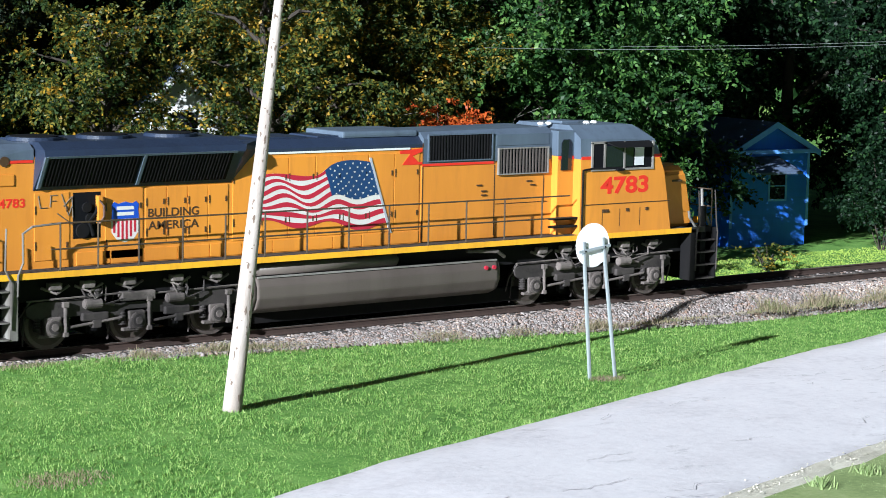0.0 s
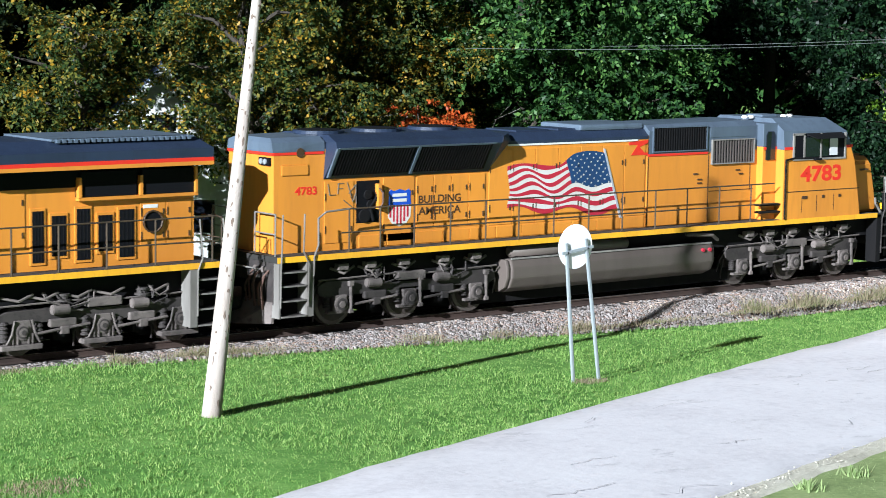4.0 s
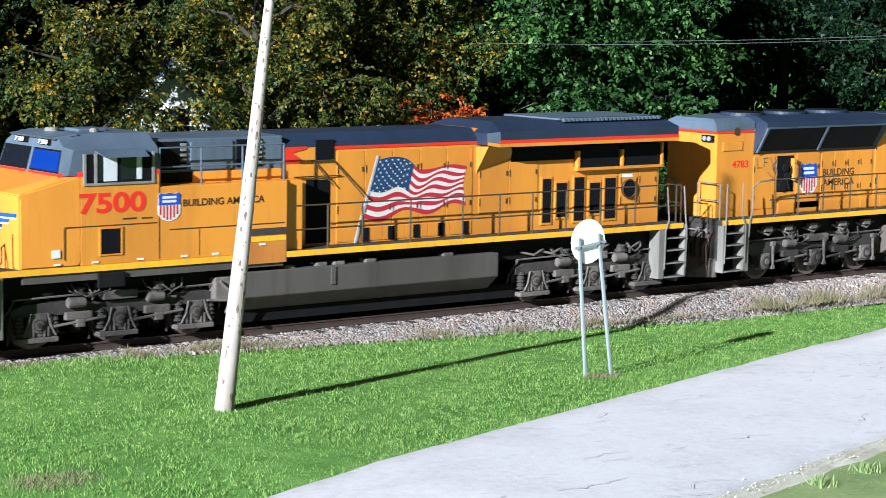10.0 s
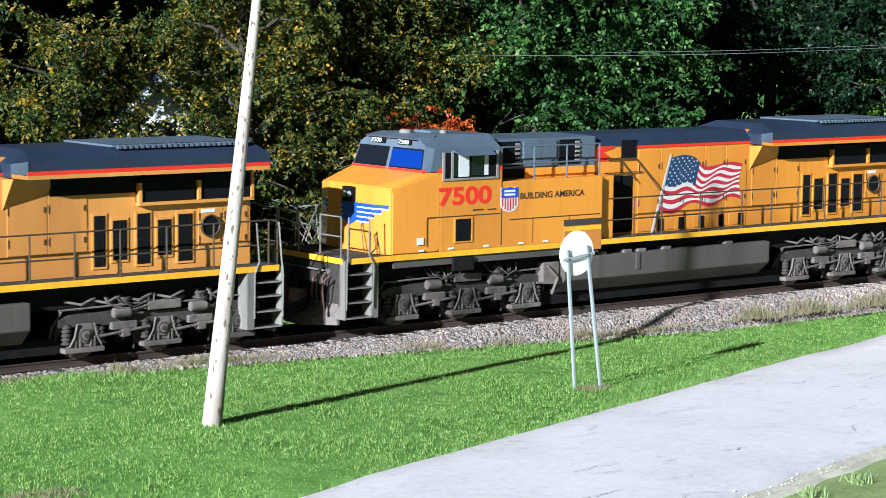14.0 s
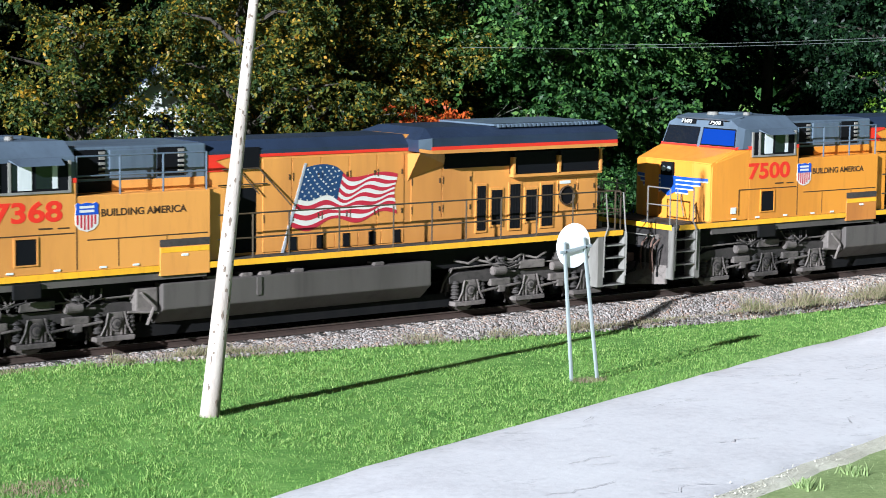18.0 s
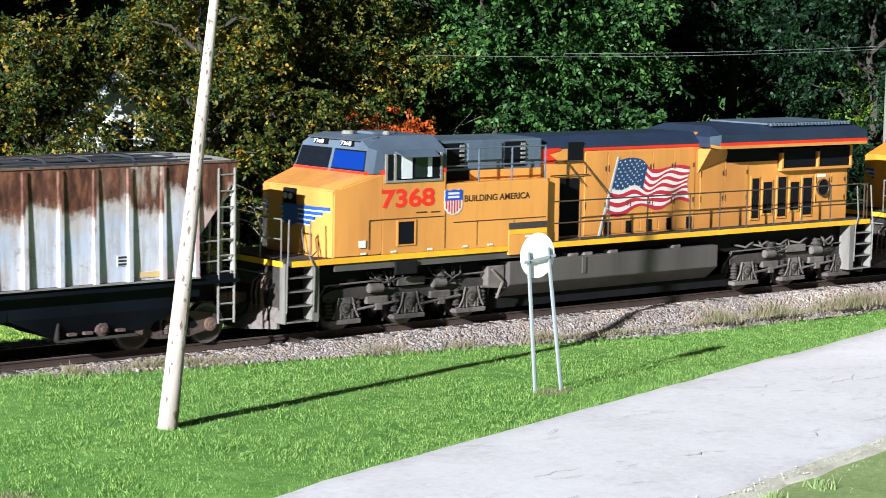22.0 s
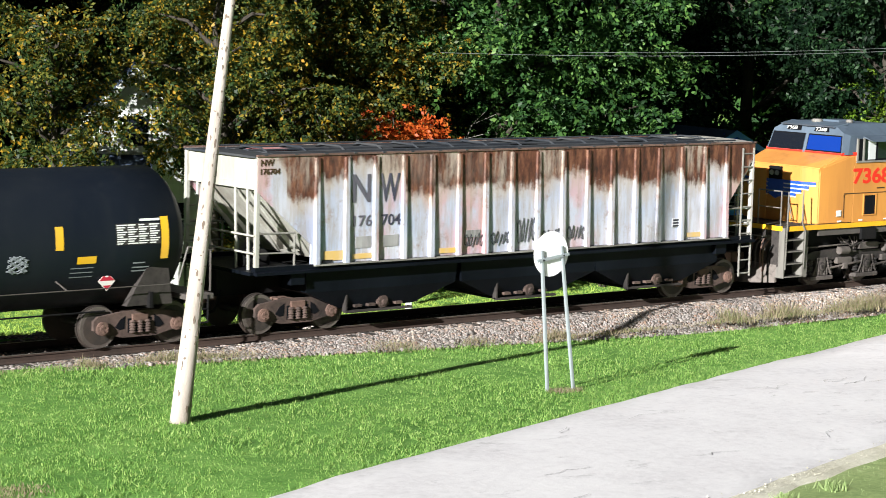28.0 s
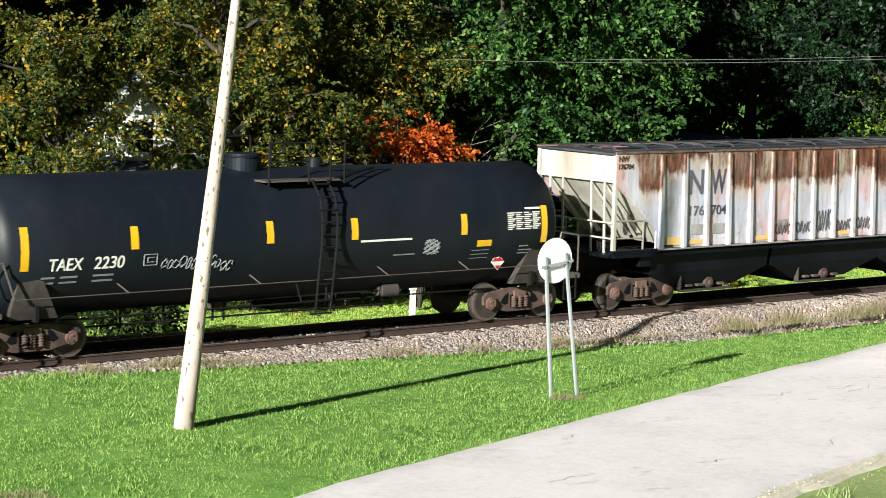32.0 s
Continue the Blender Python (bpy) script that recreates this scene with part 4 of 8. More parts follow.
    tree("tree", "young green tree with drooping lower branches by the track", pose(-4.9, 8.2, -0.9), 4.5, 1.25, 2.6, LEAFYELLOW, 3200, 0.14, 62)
    bare_brush(pose(9.6, 10.8, -1.4), 5, 5.7)
    bare_brush(pose(7.4, 11.6, -1.3), 6, 6.3)
    bare_brush(pose(5.2, 11.2, -1.4), 7, 5.9)
    # overhead cables on a far pole
    tp = empty("cable_pole", "grey wooden pole carrying overhead cables", "utility pole", pose(27.9, 7.4, -1.4))
    part("shaft", drummed((0, 0, 4.95), "z", 0.14, 10.3, seg=12, r2=0.10), DEADWOOD, tp)
    for dz, x0 in ((0.0, 7.5), (0.10, 13.0)):
        bm = bmesh.new()
        rings = []
        for k in range(41):
            x = x0 + (40.0 - x0) * k / 40
            z = 6.62 + dz - 0.45 * math.sin(math.pi * min(1, (x + 6) / 39))
            rings.append([bm.verts.new((x, 8.0 - 0.6 * k / 40 + 0.008 * math.cos(q * 1.5708), z + 0.008 * math.sin(q * 1.5708))) for q in range(4)])
        for a, b in zip(rings, rings[1:]):
            for q in range(4):
                bm.faces.new((a[q], a[(q + 1) % 4], b[(q + 1) % 4], b[q]))
        tagged(link("overhead_cable", bm, WIRE), "thin pale overhead cable strung past the trees", "cable", group="overhead cables")
    # far woods
    nr = np.random.RandomState(77)
    n = 30000
    x, y = nr.uniform(-160, 220, n), nr.uniform(60, 75, n)
    z = np.abs(nr.normal(4.5, 3.5, n)) * (1 + 0.3 * np.sin(x * 0.13)) - 0.7
    p = np.stack([x, y, z], -1)
    u, w = nr.normal(size=(n, 3)), nr.normal(size=(n, 3))
    v = np.stack([p, p + u * 0.8, p + u * 0.8 + w * 0.8, p + w * 0.8], 1)
    tagged(quads("far_woods", v, LEAFGREEN), "distant line of dark green woods", "woods", kind="stuff")


build_backdrop()

# ---------------------------------------------------------------- rolling stock
# Each vehicle stands with its middle at x = 0 of its own space, rail head at z = 0.
WHEEL_R = 0.53
WHEELS = []  # (wheelset, x in its vehicle, vehicle's place in the train)


def hull(points):
    bm = bmesh.new()
    vs = [bm.verts.new(p) for p in points]
    r = bmesh.ops.convex_hull(bm, input=vs)
    bmesh.ops.delete(bm, geom=[v for v in bm.verts if not v.link_faces], context="VERTS")
    return bm


def both(points):
    return [p for x, y, z in points for p in ((x, y, z), (x, -y, z))]


def wheelset(parent, x, place, r=WHEEL_R):
    bm = bmesh.new()
    drum(bm, (0, 0, 0), "y", 0.09, 2.1, seg=10)
    for k in (-1, 1):
        drum(bm, (0, k * 0.78, 0), "y", r, 0.10, seg=36, bevel=0.015)
        drum(bm, (0, k * 0.715, 0), "y", r + 0.028, 0.03, seg=36)
        drum(bm, (0, k * 0.835, 0), "y", r * 0.80, 0.02, seg=30, r2=r * 0.78)
        drum(bm, (0, k * 0.85, 0), "y", 0.16, 0.07, seg=14)
        for a in range(5):
            t = a * 1.2566
            drum(bm, (0.27 * math.cos(t), k * 0.846, 0.27 * math.sin(t)), "y", 0.05, 0.02, seg=8)
    w = part("wheelset", bm, STEEL, parent, "steel axle with two worn wheels")
    for k in (-1, 1):
        bm = drummed((0, k * 0.842, 0), "y", r * 0.995, 0.026, seg=36)
        part("wheel_rim", bm, RIM, w, "bare worn wheel rim")
        part("wheel_plate", drummed((0, k * 0.858, 0), "y", r * 0.83, 0.012, seg=30), STEEL, w)
    w.matrix_basis = pose(x, 0, r)
    WHEELS.append((w, x, place, r))
    return w


def loco_truck(parent, cx, step, place, style):
    """A three-axle bogie; style 'a' with cast drop frames, 'b' with flared pedestals."""
    xs = (cx - step, cx, cx + step)
    for x in xs:
        wheelset(parent, x, place)
    for k in (-1, 1):
        y0, y1 = k * 0.98, k * 1.12
        e = step + 0.62
        if style == "a":
            prof = [(-e, 0.98), (-e + 0.25, 1.08), (-step * 0.55, 1.08), (-step * 0.4, 0.92), (step * 0.4, 0.92), (step * 0.55, 1.08), (e - 0.25, 1.08), (e, 0.98), (e, 0.80),
                    (e - 0.2, 0.70), (step * 0.62, 0.74), (step * 0.42, 0.66), (0.34, 0.66), (0.30, 0.80), (-0.30, 0.80), (-0.34, 0.66), (-step * 0.42, 0.66), (-step * 0.62, 0.74), (-e + 0.2, 0.70), (-e, 0.80)]
        else:
            prof = [(-e, 0.90), (-e + 0.3, 1.00), (-step * 0.6, 1.02), (-step * 0.35, 0.94), (step * 0.35, 0.94), (step * 0.6, 1.02), (e - 0.3, 1.00), (e, 0.90), (e, 0.74),
                    (step * 0.55, 0.72), (step * 0.3, 0.66), (-step * 0.3, 0.66), (-step * 0.55, 0.72), (-e, 0.74)]
        bm = prismed([(cx + a, b) for a, b in prof], "y", y0, y1, bevel=0.012)
        frame_part = part("side_frame", bm, TRUCKDARK, parent, "dusty cast bogie side frame")
        for i, x in enumerate(xs):
            if style == "a":
                bm = boxed(x - 0.20, x + 0.20, k * 1.0, k * 1.17, 0.34, 0.74, bevel=0.03)
                drum(bm, (x, k * 1.20, 0.53), "y", 0.19, 0.06, seg=20, bevel=0.012)
                box(bm, x - 0.34, x + 0.34, k * 1.02, k * 1.15, 0.30, 0.37, bevel=0.015)
                J = part("journal_box", bm, TRUCKGREY, parent)
                part("bearing_ring", drummed((x, k * 1.236, 0.53), "y", 0.145, 0.02, seg=18), TRUCKDARK, J)
                part("bearing_cap", drummed((x, k * 1.256, 0.53), "y", 0.085, 0.04, seg=12, bevel=0.01), TRUCKGREY, J)
                for q in (-1, 1):
                    part("coil_spring", coil(x + q * 0.34, k * 1.07, 0.44, 0.74, 0.09, 5), TRUCKDARK, J)
                bm = bmesh.new()
                tube(bm, [(x + 0.27, k * 1.20, 1.02), (x + 0.27, k * 1.21, 0.36)], 0.042, 7)
                box(bm, x + 0.20, x + 0.34, k * 1.15, k * 1.25, 0.94, 1.06, bevel=0.015)
                box(bm, x + 0.21, x + 0.33, k * 1.15, k * 1.25, 0.30, 0.40, bevel=0.015)
                part("damper", bm, TRUCKGREY, J)
            else:
                bm = prismed([(x - 0.17, 0.80), (x + 0.17, 0.80), (x + 0.23, 0.54), (x + 0.33, 0.30), (x - 0.40, 0.30), (x - 0.26, 0.40), (x - 0.20, 0.56)], "y", k * 1.0, k * 1.15, bevel=0.012)
                for q in (-0.24, -0.13, 0.13, 0.22):
                    box(bm, x + q - 0.014, x + q + 0.014, k * 1.14, k * 1.185, 0.30, 0.52)
                J = part("journal_box", bm, TRUCKGREY, parent)
                part("pedestal_flange", boxed(x - 0.52, x + 0.44, k * 0.98, k * 1.22, 0.18, 0.29, bevel=0.02), TRUCKGREY, J)
                for q, (rr, mt) in enumerate(((0.17, TRUCKGREY), (0.135, TRUCKDARK), (0.10, TRUCKGREY), (0.055, TRUCKDARK))):
                    part("bearing_ring", drummed((x, k * (1.165 + 0.016 * q), 0.55), "y", rr, 0.03, seg=18), mt, J)
                for q, n in ((-0.42, 5), (0.40, 4)):
                    part("coil_spring", coil(x + q, k * 1.08, 0.35, 0.37 + n * 0.085, 0.11, n), TRUCKDARK, J)
                for q in (-1, 1):
                    bm = tubed([(x + q * 0.20, k * 1.18, 0.80), (x + q * 0.27, k * 1.19, 0.52), (x + q * 0.38, k * 1.19, 0.33)], 0.024, 5)
                    part("pedestal_strut", bm, TRUCKGREY, J)
        # sand pipes, cables and clasp gear between the axles
        rng = random.Random(int(abs(cx) * 37) + (k > 0))
        for x in (cx - step * 0.5, cx + step * 0.5):
            bm = boxed(x - 0.34, x + 0.30, k * 1.06, k * 1.20, 0.60, 0.78, bevel=0.035)
            box(bm, x - 0.10, x + 0.12, k * 1.04, k * 1.22, 0.44, 0.62, bevel=0.03)
            part("clasp_gear", bm, TRUCKGREY if style == "b" else TRUCKDARK, parent)
            part("tie_rod", tubed([(x - 0.62, k * 1.18, 0.50), (x + 0.60, k * 1.19, 0.62)], 0.034, 7), TRUCKGREY, parent)
            for j in range(3):
                a0, a1 = x + rng.uniform(-0.6, 0.2), x + rng.uniform(0.1, 0.8)
                sag = rng.uniform(0.92, 1.12)
                part("cable", tubed([(a0, k * 1.15, 1.36), (a0 + 0.06, k * 1.24, (1.36 + sag) / 2), ((a0 + a1) / 2, k * 1.26, sag), (a1, k * 1.22, sag + 0.10), (a1 + 0.05, k * 1.15, 1.34)], 0.018, 5), rng.choice((TRUCKGREY, TRUCKDARK)), parent)
            bm = drummed((x + 0.02, k * 1.10, 1.16), "z", 0.17, 0.05, seg=16)
            drum(bm, (x + 0.02, k * 1.10, 1.22), "z", 0.12, 0.07, seg=16)
            drum(bm, (x + 0.02, k * 1.10, 1.28), "z", 0.15, 0.05, seg=16)
            part("rubber_mount", bm, TRUCKDARK, parent)
        for x in xs:
            part("sand_pipe", tubed([(x - 0.5, k * 1.02, 1.2), (x - 0.62, k * 1.0, 0.7), (x - 0.58, k * 0.86, 0.12)], 0.022, 5), TRUCKDARK, parent)
        for x in (cx - step * 0.5, cx + step * 0.5):
            bm = bmesh.new()
            drum(bm, (x - 0.1, k * 1.2, 0.98), "x", 0.11, 0.42, seg=14, bevel=0.02)
            tube(bm, [(x + 0.1, k * 1.2, 0.98), (x + 0.42, k * 1.19, 0.93)], 0.035, 6)
            box(bm, x - 0.2, x + 0.12, k * 1.05, k * 1.16, 0.86, 1.08)
            part("brake_cylinder", bm, TRUCKGREY, parent)
            bm = bmesh.new()
            box(bm, x - 0.07, x + 0.07, k * 0.86, k * 0.96, 0.28, 0.80, bevel=0.02)
            box(bm, x - 0.13, x + 0.13, k * 0.84, k * 0.95, 0.30, 0.46)
            part("brake_hanger", bm, UNDER, parent)
        bm = boxed(cx - 0.42, cx + 0.42, k * 1.02, k * 1.24, 0.98, 1.18, bevel=0.03)
        part("bolster_end", bm, TRUCKGREY, parent)
        bm = tubed([(cx - e, k * 1.16, 1.12), (cx - 0.5, k * 1.2, 1.16), (cx + 0.3, k * 1.18, 1.10), (cx + e, k * 1.16, 1.14)], 0.022, 5)
        tube(bm, [(cx - e + 0.1, k * 1.1, 1.1), (cx - e - 0.1, k * 1.0, 0.75), (cx - e - 0.12, k * 0.85, 0.3)], 0.02, 5)
        tube(bm, [(cx + e - 0.1, k * 1.1, 1.1), (cx + e + 0.1, k * 1.0, 0.75), (cx + e + 0.12, k * 0.85, 0.3)], 0.02, 5)
        part("air_pipe", bm, TRUCKGREY, parent)
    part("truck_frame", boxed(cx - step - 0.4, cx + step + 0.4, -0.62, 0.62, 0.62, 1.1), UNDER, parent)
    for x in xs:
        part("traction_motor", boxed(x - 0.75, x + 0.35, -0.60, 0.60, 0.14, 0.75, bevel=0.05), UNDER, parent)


def coil(x, y, z0, z1, r, turns):
    """A coil spring seen as stacked rings: one turned body with deep grooves."""
    bm = bmesh.new()
    rings = []
    for i in range(turns * 4 + 1):
        rr = r if i % 4 in (1, 2) else r * 0.72
        z = z0 + (z1 - z0) * i / (turns * 4)
        rings.append([bm.verts.new((x + rr * math.cos(k * 0.5236), y + rr * math.sin(k * 0.5236), z)) for k in range(12)])
    for a, b in zip(rings, rings[1:]):
        for k in range(12):
            bm.faces.new((a[k], a[(k + 1) % 12], b[(k + 1) % 12], b[k]))
    bm.faces.new(rings[0][::-1])
    bm.faces.new(rings[-1])
    return bm


def coupler(parent, x, d):
    bm = boxed(x - d * 0.55, x - d * 0.02, -0.09, 0.09, 0.74, 0.96, bevel=0.02)
    box(bm, x - d * 0.30, x + d * 0.02, -0.16, 0.14, 0.70, 1.0, bevel=0.04)
    part("coupler", bm, RUST, parent, "rusty knuckle coupler")
    bm = tubed([(x - d * 0.5, -0.35, 1.0), (x - d * 0.3, -0.38, 0.55), (x - d * 0.02, -0.25, 0.42)], 0.03, 6)
    part("air_hose", bm, UNDER, parent)


def end_gear(parent, x, d, sill_z, slim=False):
    """Pilot, plough, steps and end rails at one end: x is the outer face, d its outward direction."""
    pale, bar = (UNDER, TRUCKDARK) if slim else (STEPGREY, STEPGREY)
    bm = hull([(x, -1.2, 0.22), (x, 1.2, 0.22), (x + d * 0.42, -0.35, 0.16), (x + d * 0.42, 0.35, 0.16), (x, -1.25, 0.72), (x, 1.25, 0.72), (x + d * 0.1, -0.4, 0.72), (x + d * 0.1, 0.4, 0.72), (x - d * 0.08, -1.2, 0.22), (x - d * 0.08, 1.2, 0.72), (x - d * 0.08, -1.2, 0.72), (x - d * 0.08, 1.2, 0.22)])
    part("snow_plough", bm, pale if slim else TRUCKGREY, parent)
    part("pilot_plate", boxed(x - d * 0.06, x, -1.30, 1.30, 0.66, sill_z - 0.03, bevel=0.01), TRUCKDARK, parent)
    part("coupler_pocket", boxed(x, x + d * 0.02, -0.36, 0.36, 0.70, 1.16), BLACK, parent)
    rng = random.Random(int(abs(x) * 100) + (d > 0))
    for y in (-1.12, -0.98, -0.84, -0.70, -0.56, -0.45, 0.45, 0.6, 0.75, 0.9, 1.05):
        z0, z1, o = rng.uniform(1.2, 1.5), rng.uniform(0.5, 0.8), rng.uniform(0.10, 0.22)
        bm = tubed([(x + d * 0.02, y, z0), (x + d * o, y + 0.03, z0 - 0.14), (x + d * (o + 0.03), y + 0.06, (z0 + z1) / 2), (x + d * o * 0.8, y + 0.10, z1)], 0.024, 5)
        tube(bm, [(x + d * o * 0.8, y + 0.10, z1), (x + d * o * 0.7, y + 0.11, z1 - 0.09)], 0.036, 6)
        part("brake_hose", bm, rng.choice((RUST, UNDER, TRUCKGREY, RUST)), parent)
    for y in (-0.95, -0.62, 0.62, 0.95):
        part("receptacle", drummed((x + d * 0.04, y, 1.46), "x", 0.075, 0.09, seg=12, bevel=0.01), TRUCKGREY, parent)
    coupler(parent, x + d * 0.62, d)
    for k in (-1, 1):
        sx = x - d * 0.42
        part("step_back", boxed(sx - 0.36, sx + 0.36, k * 1.06, k * 1.10, 0.40, sill_z - 0.02), UNDER, parent)
        # inboard side plate with a broad face, outboard a narrow one
        for q, w in ((-d, 0.20), (d, 0.055)):
            e = sx + q * 0.36
            part("step_side", boxed(min(e, e + q * w), max(e, e + q * w), k * 1.12, k * 1.50, 0.36, sill_z - 0.02, bevel=0.012), pale, parent, "scuffed grey stair side plate")
        for zz in (0.40, 0.76, 1.10, 1.42):
            part("step", boxed(sx - 0.345, sx + 0.345, k * 1.13, k * 1.50, zz - 0.02, zz + 0.012), TRUCKDARK, parent)
            part("step_nosing", boxed(sx - 0.345, sx + 0.345, k * 1.502, k * 1.522, zz - 0.022, zz + 0.014), bar, parent)
        for q in (-1, 1):
            bm = tubed([(sx + q * 0.38, k * 1.53, 0.62), (sx + q * 0.38, k * 1.55, sill_z - 0.15), (sx + q * 0.30 + d * 0.05, k * 1.53, sill_z + 0.12), (sx + q * 0.30, k * 1.49, sill_z + 0.98)], 0.019, 6)
            part("stair_handrail", bm, bar, parent, "stair handrail")
        bm = tubed([(x - d * 0.04, k * 1.3, sill_z), (x - d * 0.04, k * 1.3, sill_z + 0.98), (x - d * 0.04, k * 0.45, sill_z + 0.98), (x - d * 0.04, k * 0.45, sill_z)], 0.019, 6)
        tube(bm, [(x - d * 0.04, k * 1.3, sill_z + 0.52), (x - d * 0.04, k * 0.45, sill_z + 0.52)], 0.017, 6)
        part("end_railing", bm, RAILING if d > 0 else bar, parent)
    bm = tubed([(x + d * 0.02, -0.9, sill_z - 0.28), (x + d * 0.12, -0.86, sill_z - 0.30), (x + d * 0.12, 0.86, sill_z - 0.30), (x + d * 0.02, 0.9, sill_z - 0.28)], 0.018, 5)
    part("uncoupling_lever", bm, bar, parent)


def side_railing(parent, xs, y, z0, z1, ends=(0, 0)):
    for x in xs:
        bm = tubed([(x, y, z0 - 0.06), (x, y, z1)], 0.021, 6)
        box(bm, x - 0.04, x + 0.04, y - 0.02, y + 0.03, z0 - 0.14, z0 + 0.02)
        part("railing_post", bm, RAILING, parent)
    for z in (z1, (z0 + z1) / 2 - 0.04):
        part("railing_bar", tubed([(xs[0] - ends[0], y, z), (xs[-1] + ends[1], y, z)], 0.019, 6), RAILING, parent)


def grille(parent, name, x0, x1, y, z0, z1, n, frame_mat, slat_mat, back_mat, depth=0.03, tilt=0.0):
    """A framed panel of upright slats on a wall facing -y; tilt moves its top outward."""
    def lean(bm):
        for v in bm.verts:
            v.co.y -= tilt * (v.co.z - z0) / (z1 - z0)
        return bm
    g = part(name, lean(boxed(x0, x1, y - 0.008, y + 0.02, z0, z1)), back_mat, parent)
    bm = bmesh.new()
    for a in ((x0 - 0.035, x0, z0 - 0.03, z1 + 0.03), (x1, x1 + 0.035, z0 - 0.03, z1 + 0.03), (x0, x1, z1, z1 + 0.03), (x0, x1, z0 - 0.03, z0)):
        box(bm, a[0], a[1], y - depth, y + 0.02, a[2], a[3])
    part("grille_frame", lean(bm), frame_mat, g)
    w = (x1 - x0) / n
    for i in range(n):
        part("slat", lean(boxed(x0 + (i + 0.28) * w, x0 + (i + 0.66) * w, y - depth * 0.8, y - 0.009, z0, z1)), slat_mat, g)
    return g


def flag(parent, xh, length, ztop, height, y, d, slope, pole_len, seed=0.0):
    """A painted waving flag: hoist at xh, flying in direction d; the pole leans by slope."""
    def at(u, v, out):
        z = ztop - height * v * (1 - 0.16 * u)
        fold = min(1.0, max(0.0, (u - 0.30) / 0.18))
        head = -0.24 * fold * fold * (3 - 2 * fold) + 0.07 * math.sin(9.5 * u) * u + 0.05 * math.sin(math.pi * min(1, u / 0.32))
        foot = -0.11 * (1 - math.cos(13.6 * u + 0.4 * seed)) * (1 - 0.25 * u)
        wave = head * (1 - v) + foot * v + 0.20 * math.sin(16 * u + 3.0 * v + seed) * v * (1 - v) * 2 * min(1, 2 * u)
        hang = slope * (ztop - z) * (1 - u) + 0.05 * d * math.sin(5 * v + 2) * u
        return (xh + d * length * u + hang, y - out, z + wave)

    def sheet(u0, u1, v0, v1, out, n=26, rows=1):
        verts, faces = [], []
        for j in range(rows + 1):
            for i in range(n + 1):
                verts.append(at(u0 + (u1 - u0) * i / n, v0 + (v1 - v0) * j / rows, out))
        w = n + 1
        for j in range(rows):
            for i in range(n):
                faces.append((j * w + i, j * w + i + 1, (j + 1) * w + i + 1, (j + 1) * w + i))
        return verts, faces
    f = raw("flag", *sheet(0, 1, 0, 1, 0.006, 30, 13), FLAGWHITE, parent)
    f["label"] = "painted waving flag with red and white stripes and a starred blue corner"
    for i in range(7):
        raw("stripe", *sheet(0, 1, i * 2 / 13, (i * 2 + 1) / 13, 0.009, 30, 1), FLAGRED, f)
    raw("blue_corner", *sheet(0, 0.40, 0, 7 / 13, 0.012, 14, 6), FLAGBLUE, f)
    for i in range(9):
        for j in range(6 if i % 2 == 0 else 5):
            u, v = 0.03 + (j + 0.5 * (i % 2)) * 0.066, (0.6 + i * 0.78) / 13
            c = Vector(at(u, v, 0.015))
            pts = [(c.x + (0.034 if k % 2 == 0 else 0.014) * math.sin(k * 0.6283), c.y, c.z + (0.034 if k % 2 == 0 else 0.014) * math.cos(k * 0.6283)) for k in range(10)]
            raw("star", pts, [tuple(range(10))], FLAGWHITE, f)
    bm = prismed([(xh - 0.03, ztop + 0.10), (xh + 0.03, ztop + 0.10), (xh + slope * pole_len + 0.035, ztop - pole_len), (xh + slope * pole_len - 0.035, ztop - pole_len)], "y", y - 0.018, y - 0.001)
    part("flag_pole", bm, POLEPAINT, f)
    return f


def shield(parent, x0, x1, z0, z1, y):
    """A painted shield: blue head over red and white bars."""
    w, h = x1 - x0, z1 - z0
    s = [(0.02, 0.92), (0.12, 1.0), (0.26, 0.95), (0.5, 1.0), (0.74, 0.95), (0.88, 1.0), (0.98, 0.92), (0.95, 0.78), (0.99, 0.55), (0.97, 0.25), (0.80, 0.08), (0.5, 0.0), (0.20, 0.08), (0.03, 0.25), (0.01, 0.55), (0.05, 0.78)]
    b = part("shield", prismed([(x0 + w * a, z0 + h * c) for a, c in s], "y", y - 0.008, y + 0.004), FLAGWHITE, parent, "painted shield with blue head over red and white bars")
    head = [(0.02, 0.92), (0.12, 1.0), (0.26, 0.95), (0.5, 1.0), (0.74, 0.95), (0.88, 1.0), (0.98, 0.92), (0.95, 0.78), (0.985, 0.58), (0.015, 0.58), (0.05, 0.78)]
    part("shield_head", prismed([(x0 + w * a, z0 + h * c) for a, c in head], "y", y - 0.012, y - 0.0085), BLUE, b)
    for i in range(6):
        a = 0.08 + i * 0.145
        lo = 0.25 - 0.0 * i if i in (0, 5) else 0.14 if i in (1, 4) else 0.07
        part("shield_bar", boxed(x0 + w * a, x0 + w * (a + 0.075), y - 0.012, y - 0.0085, z0 + h * lo, z0 + h * 0.575), FLAGRED, b)
    for zz in (0.80, 0.66):
        part("shield_line", boxed(x0 + w * 0.2, x0 + w * 0.8, y - 0.015, y - 0.0125, z0 + h * zz, z0 + h * (zz + 0.085)), FLAGWHITE, b)
    return b


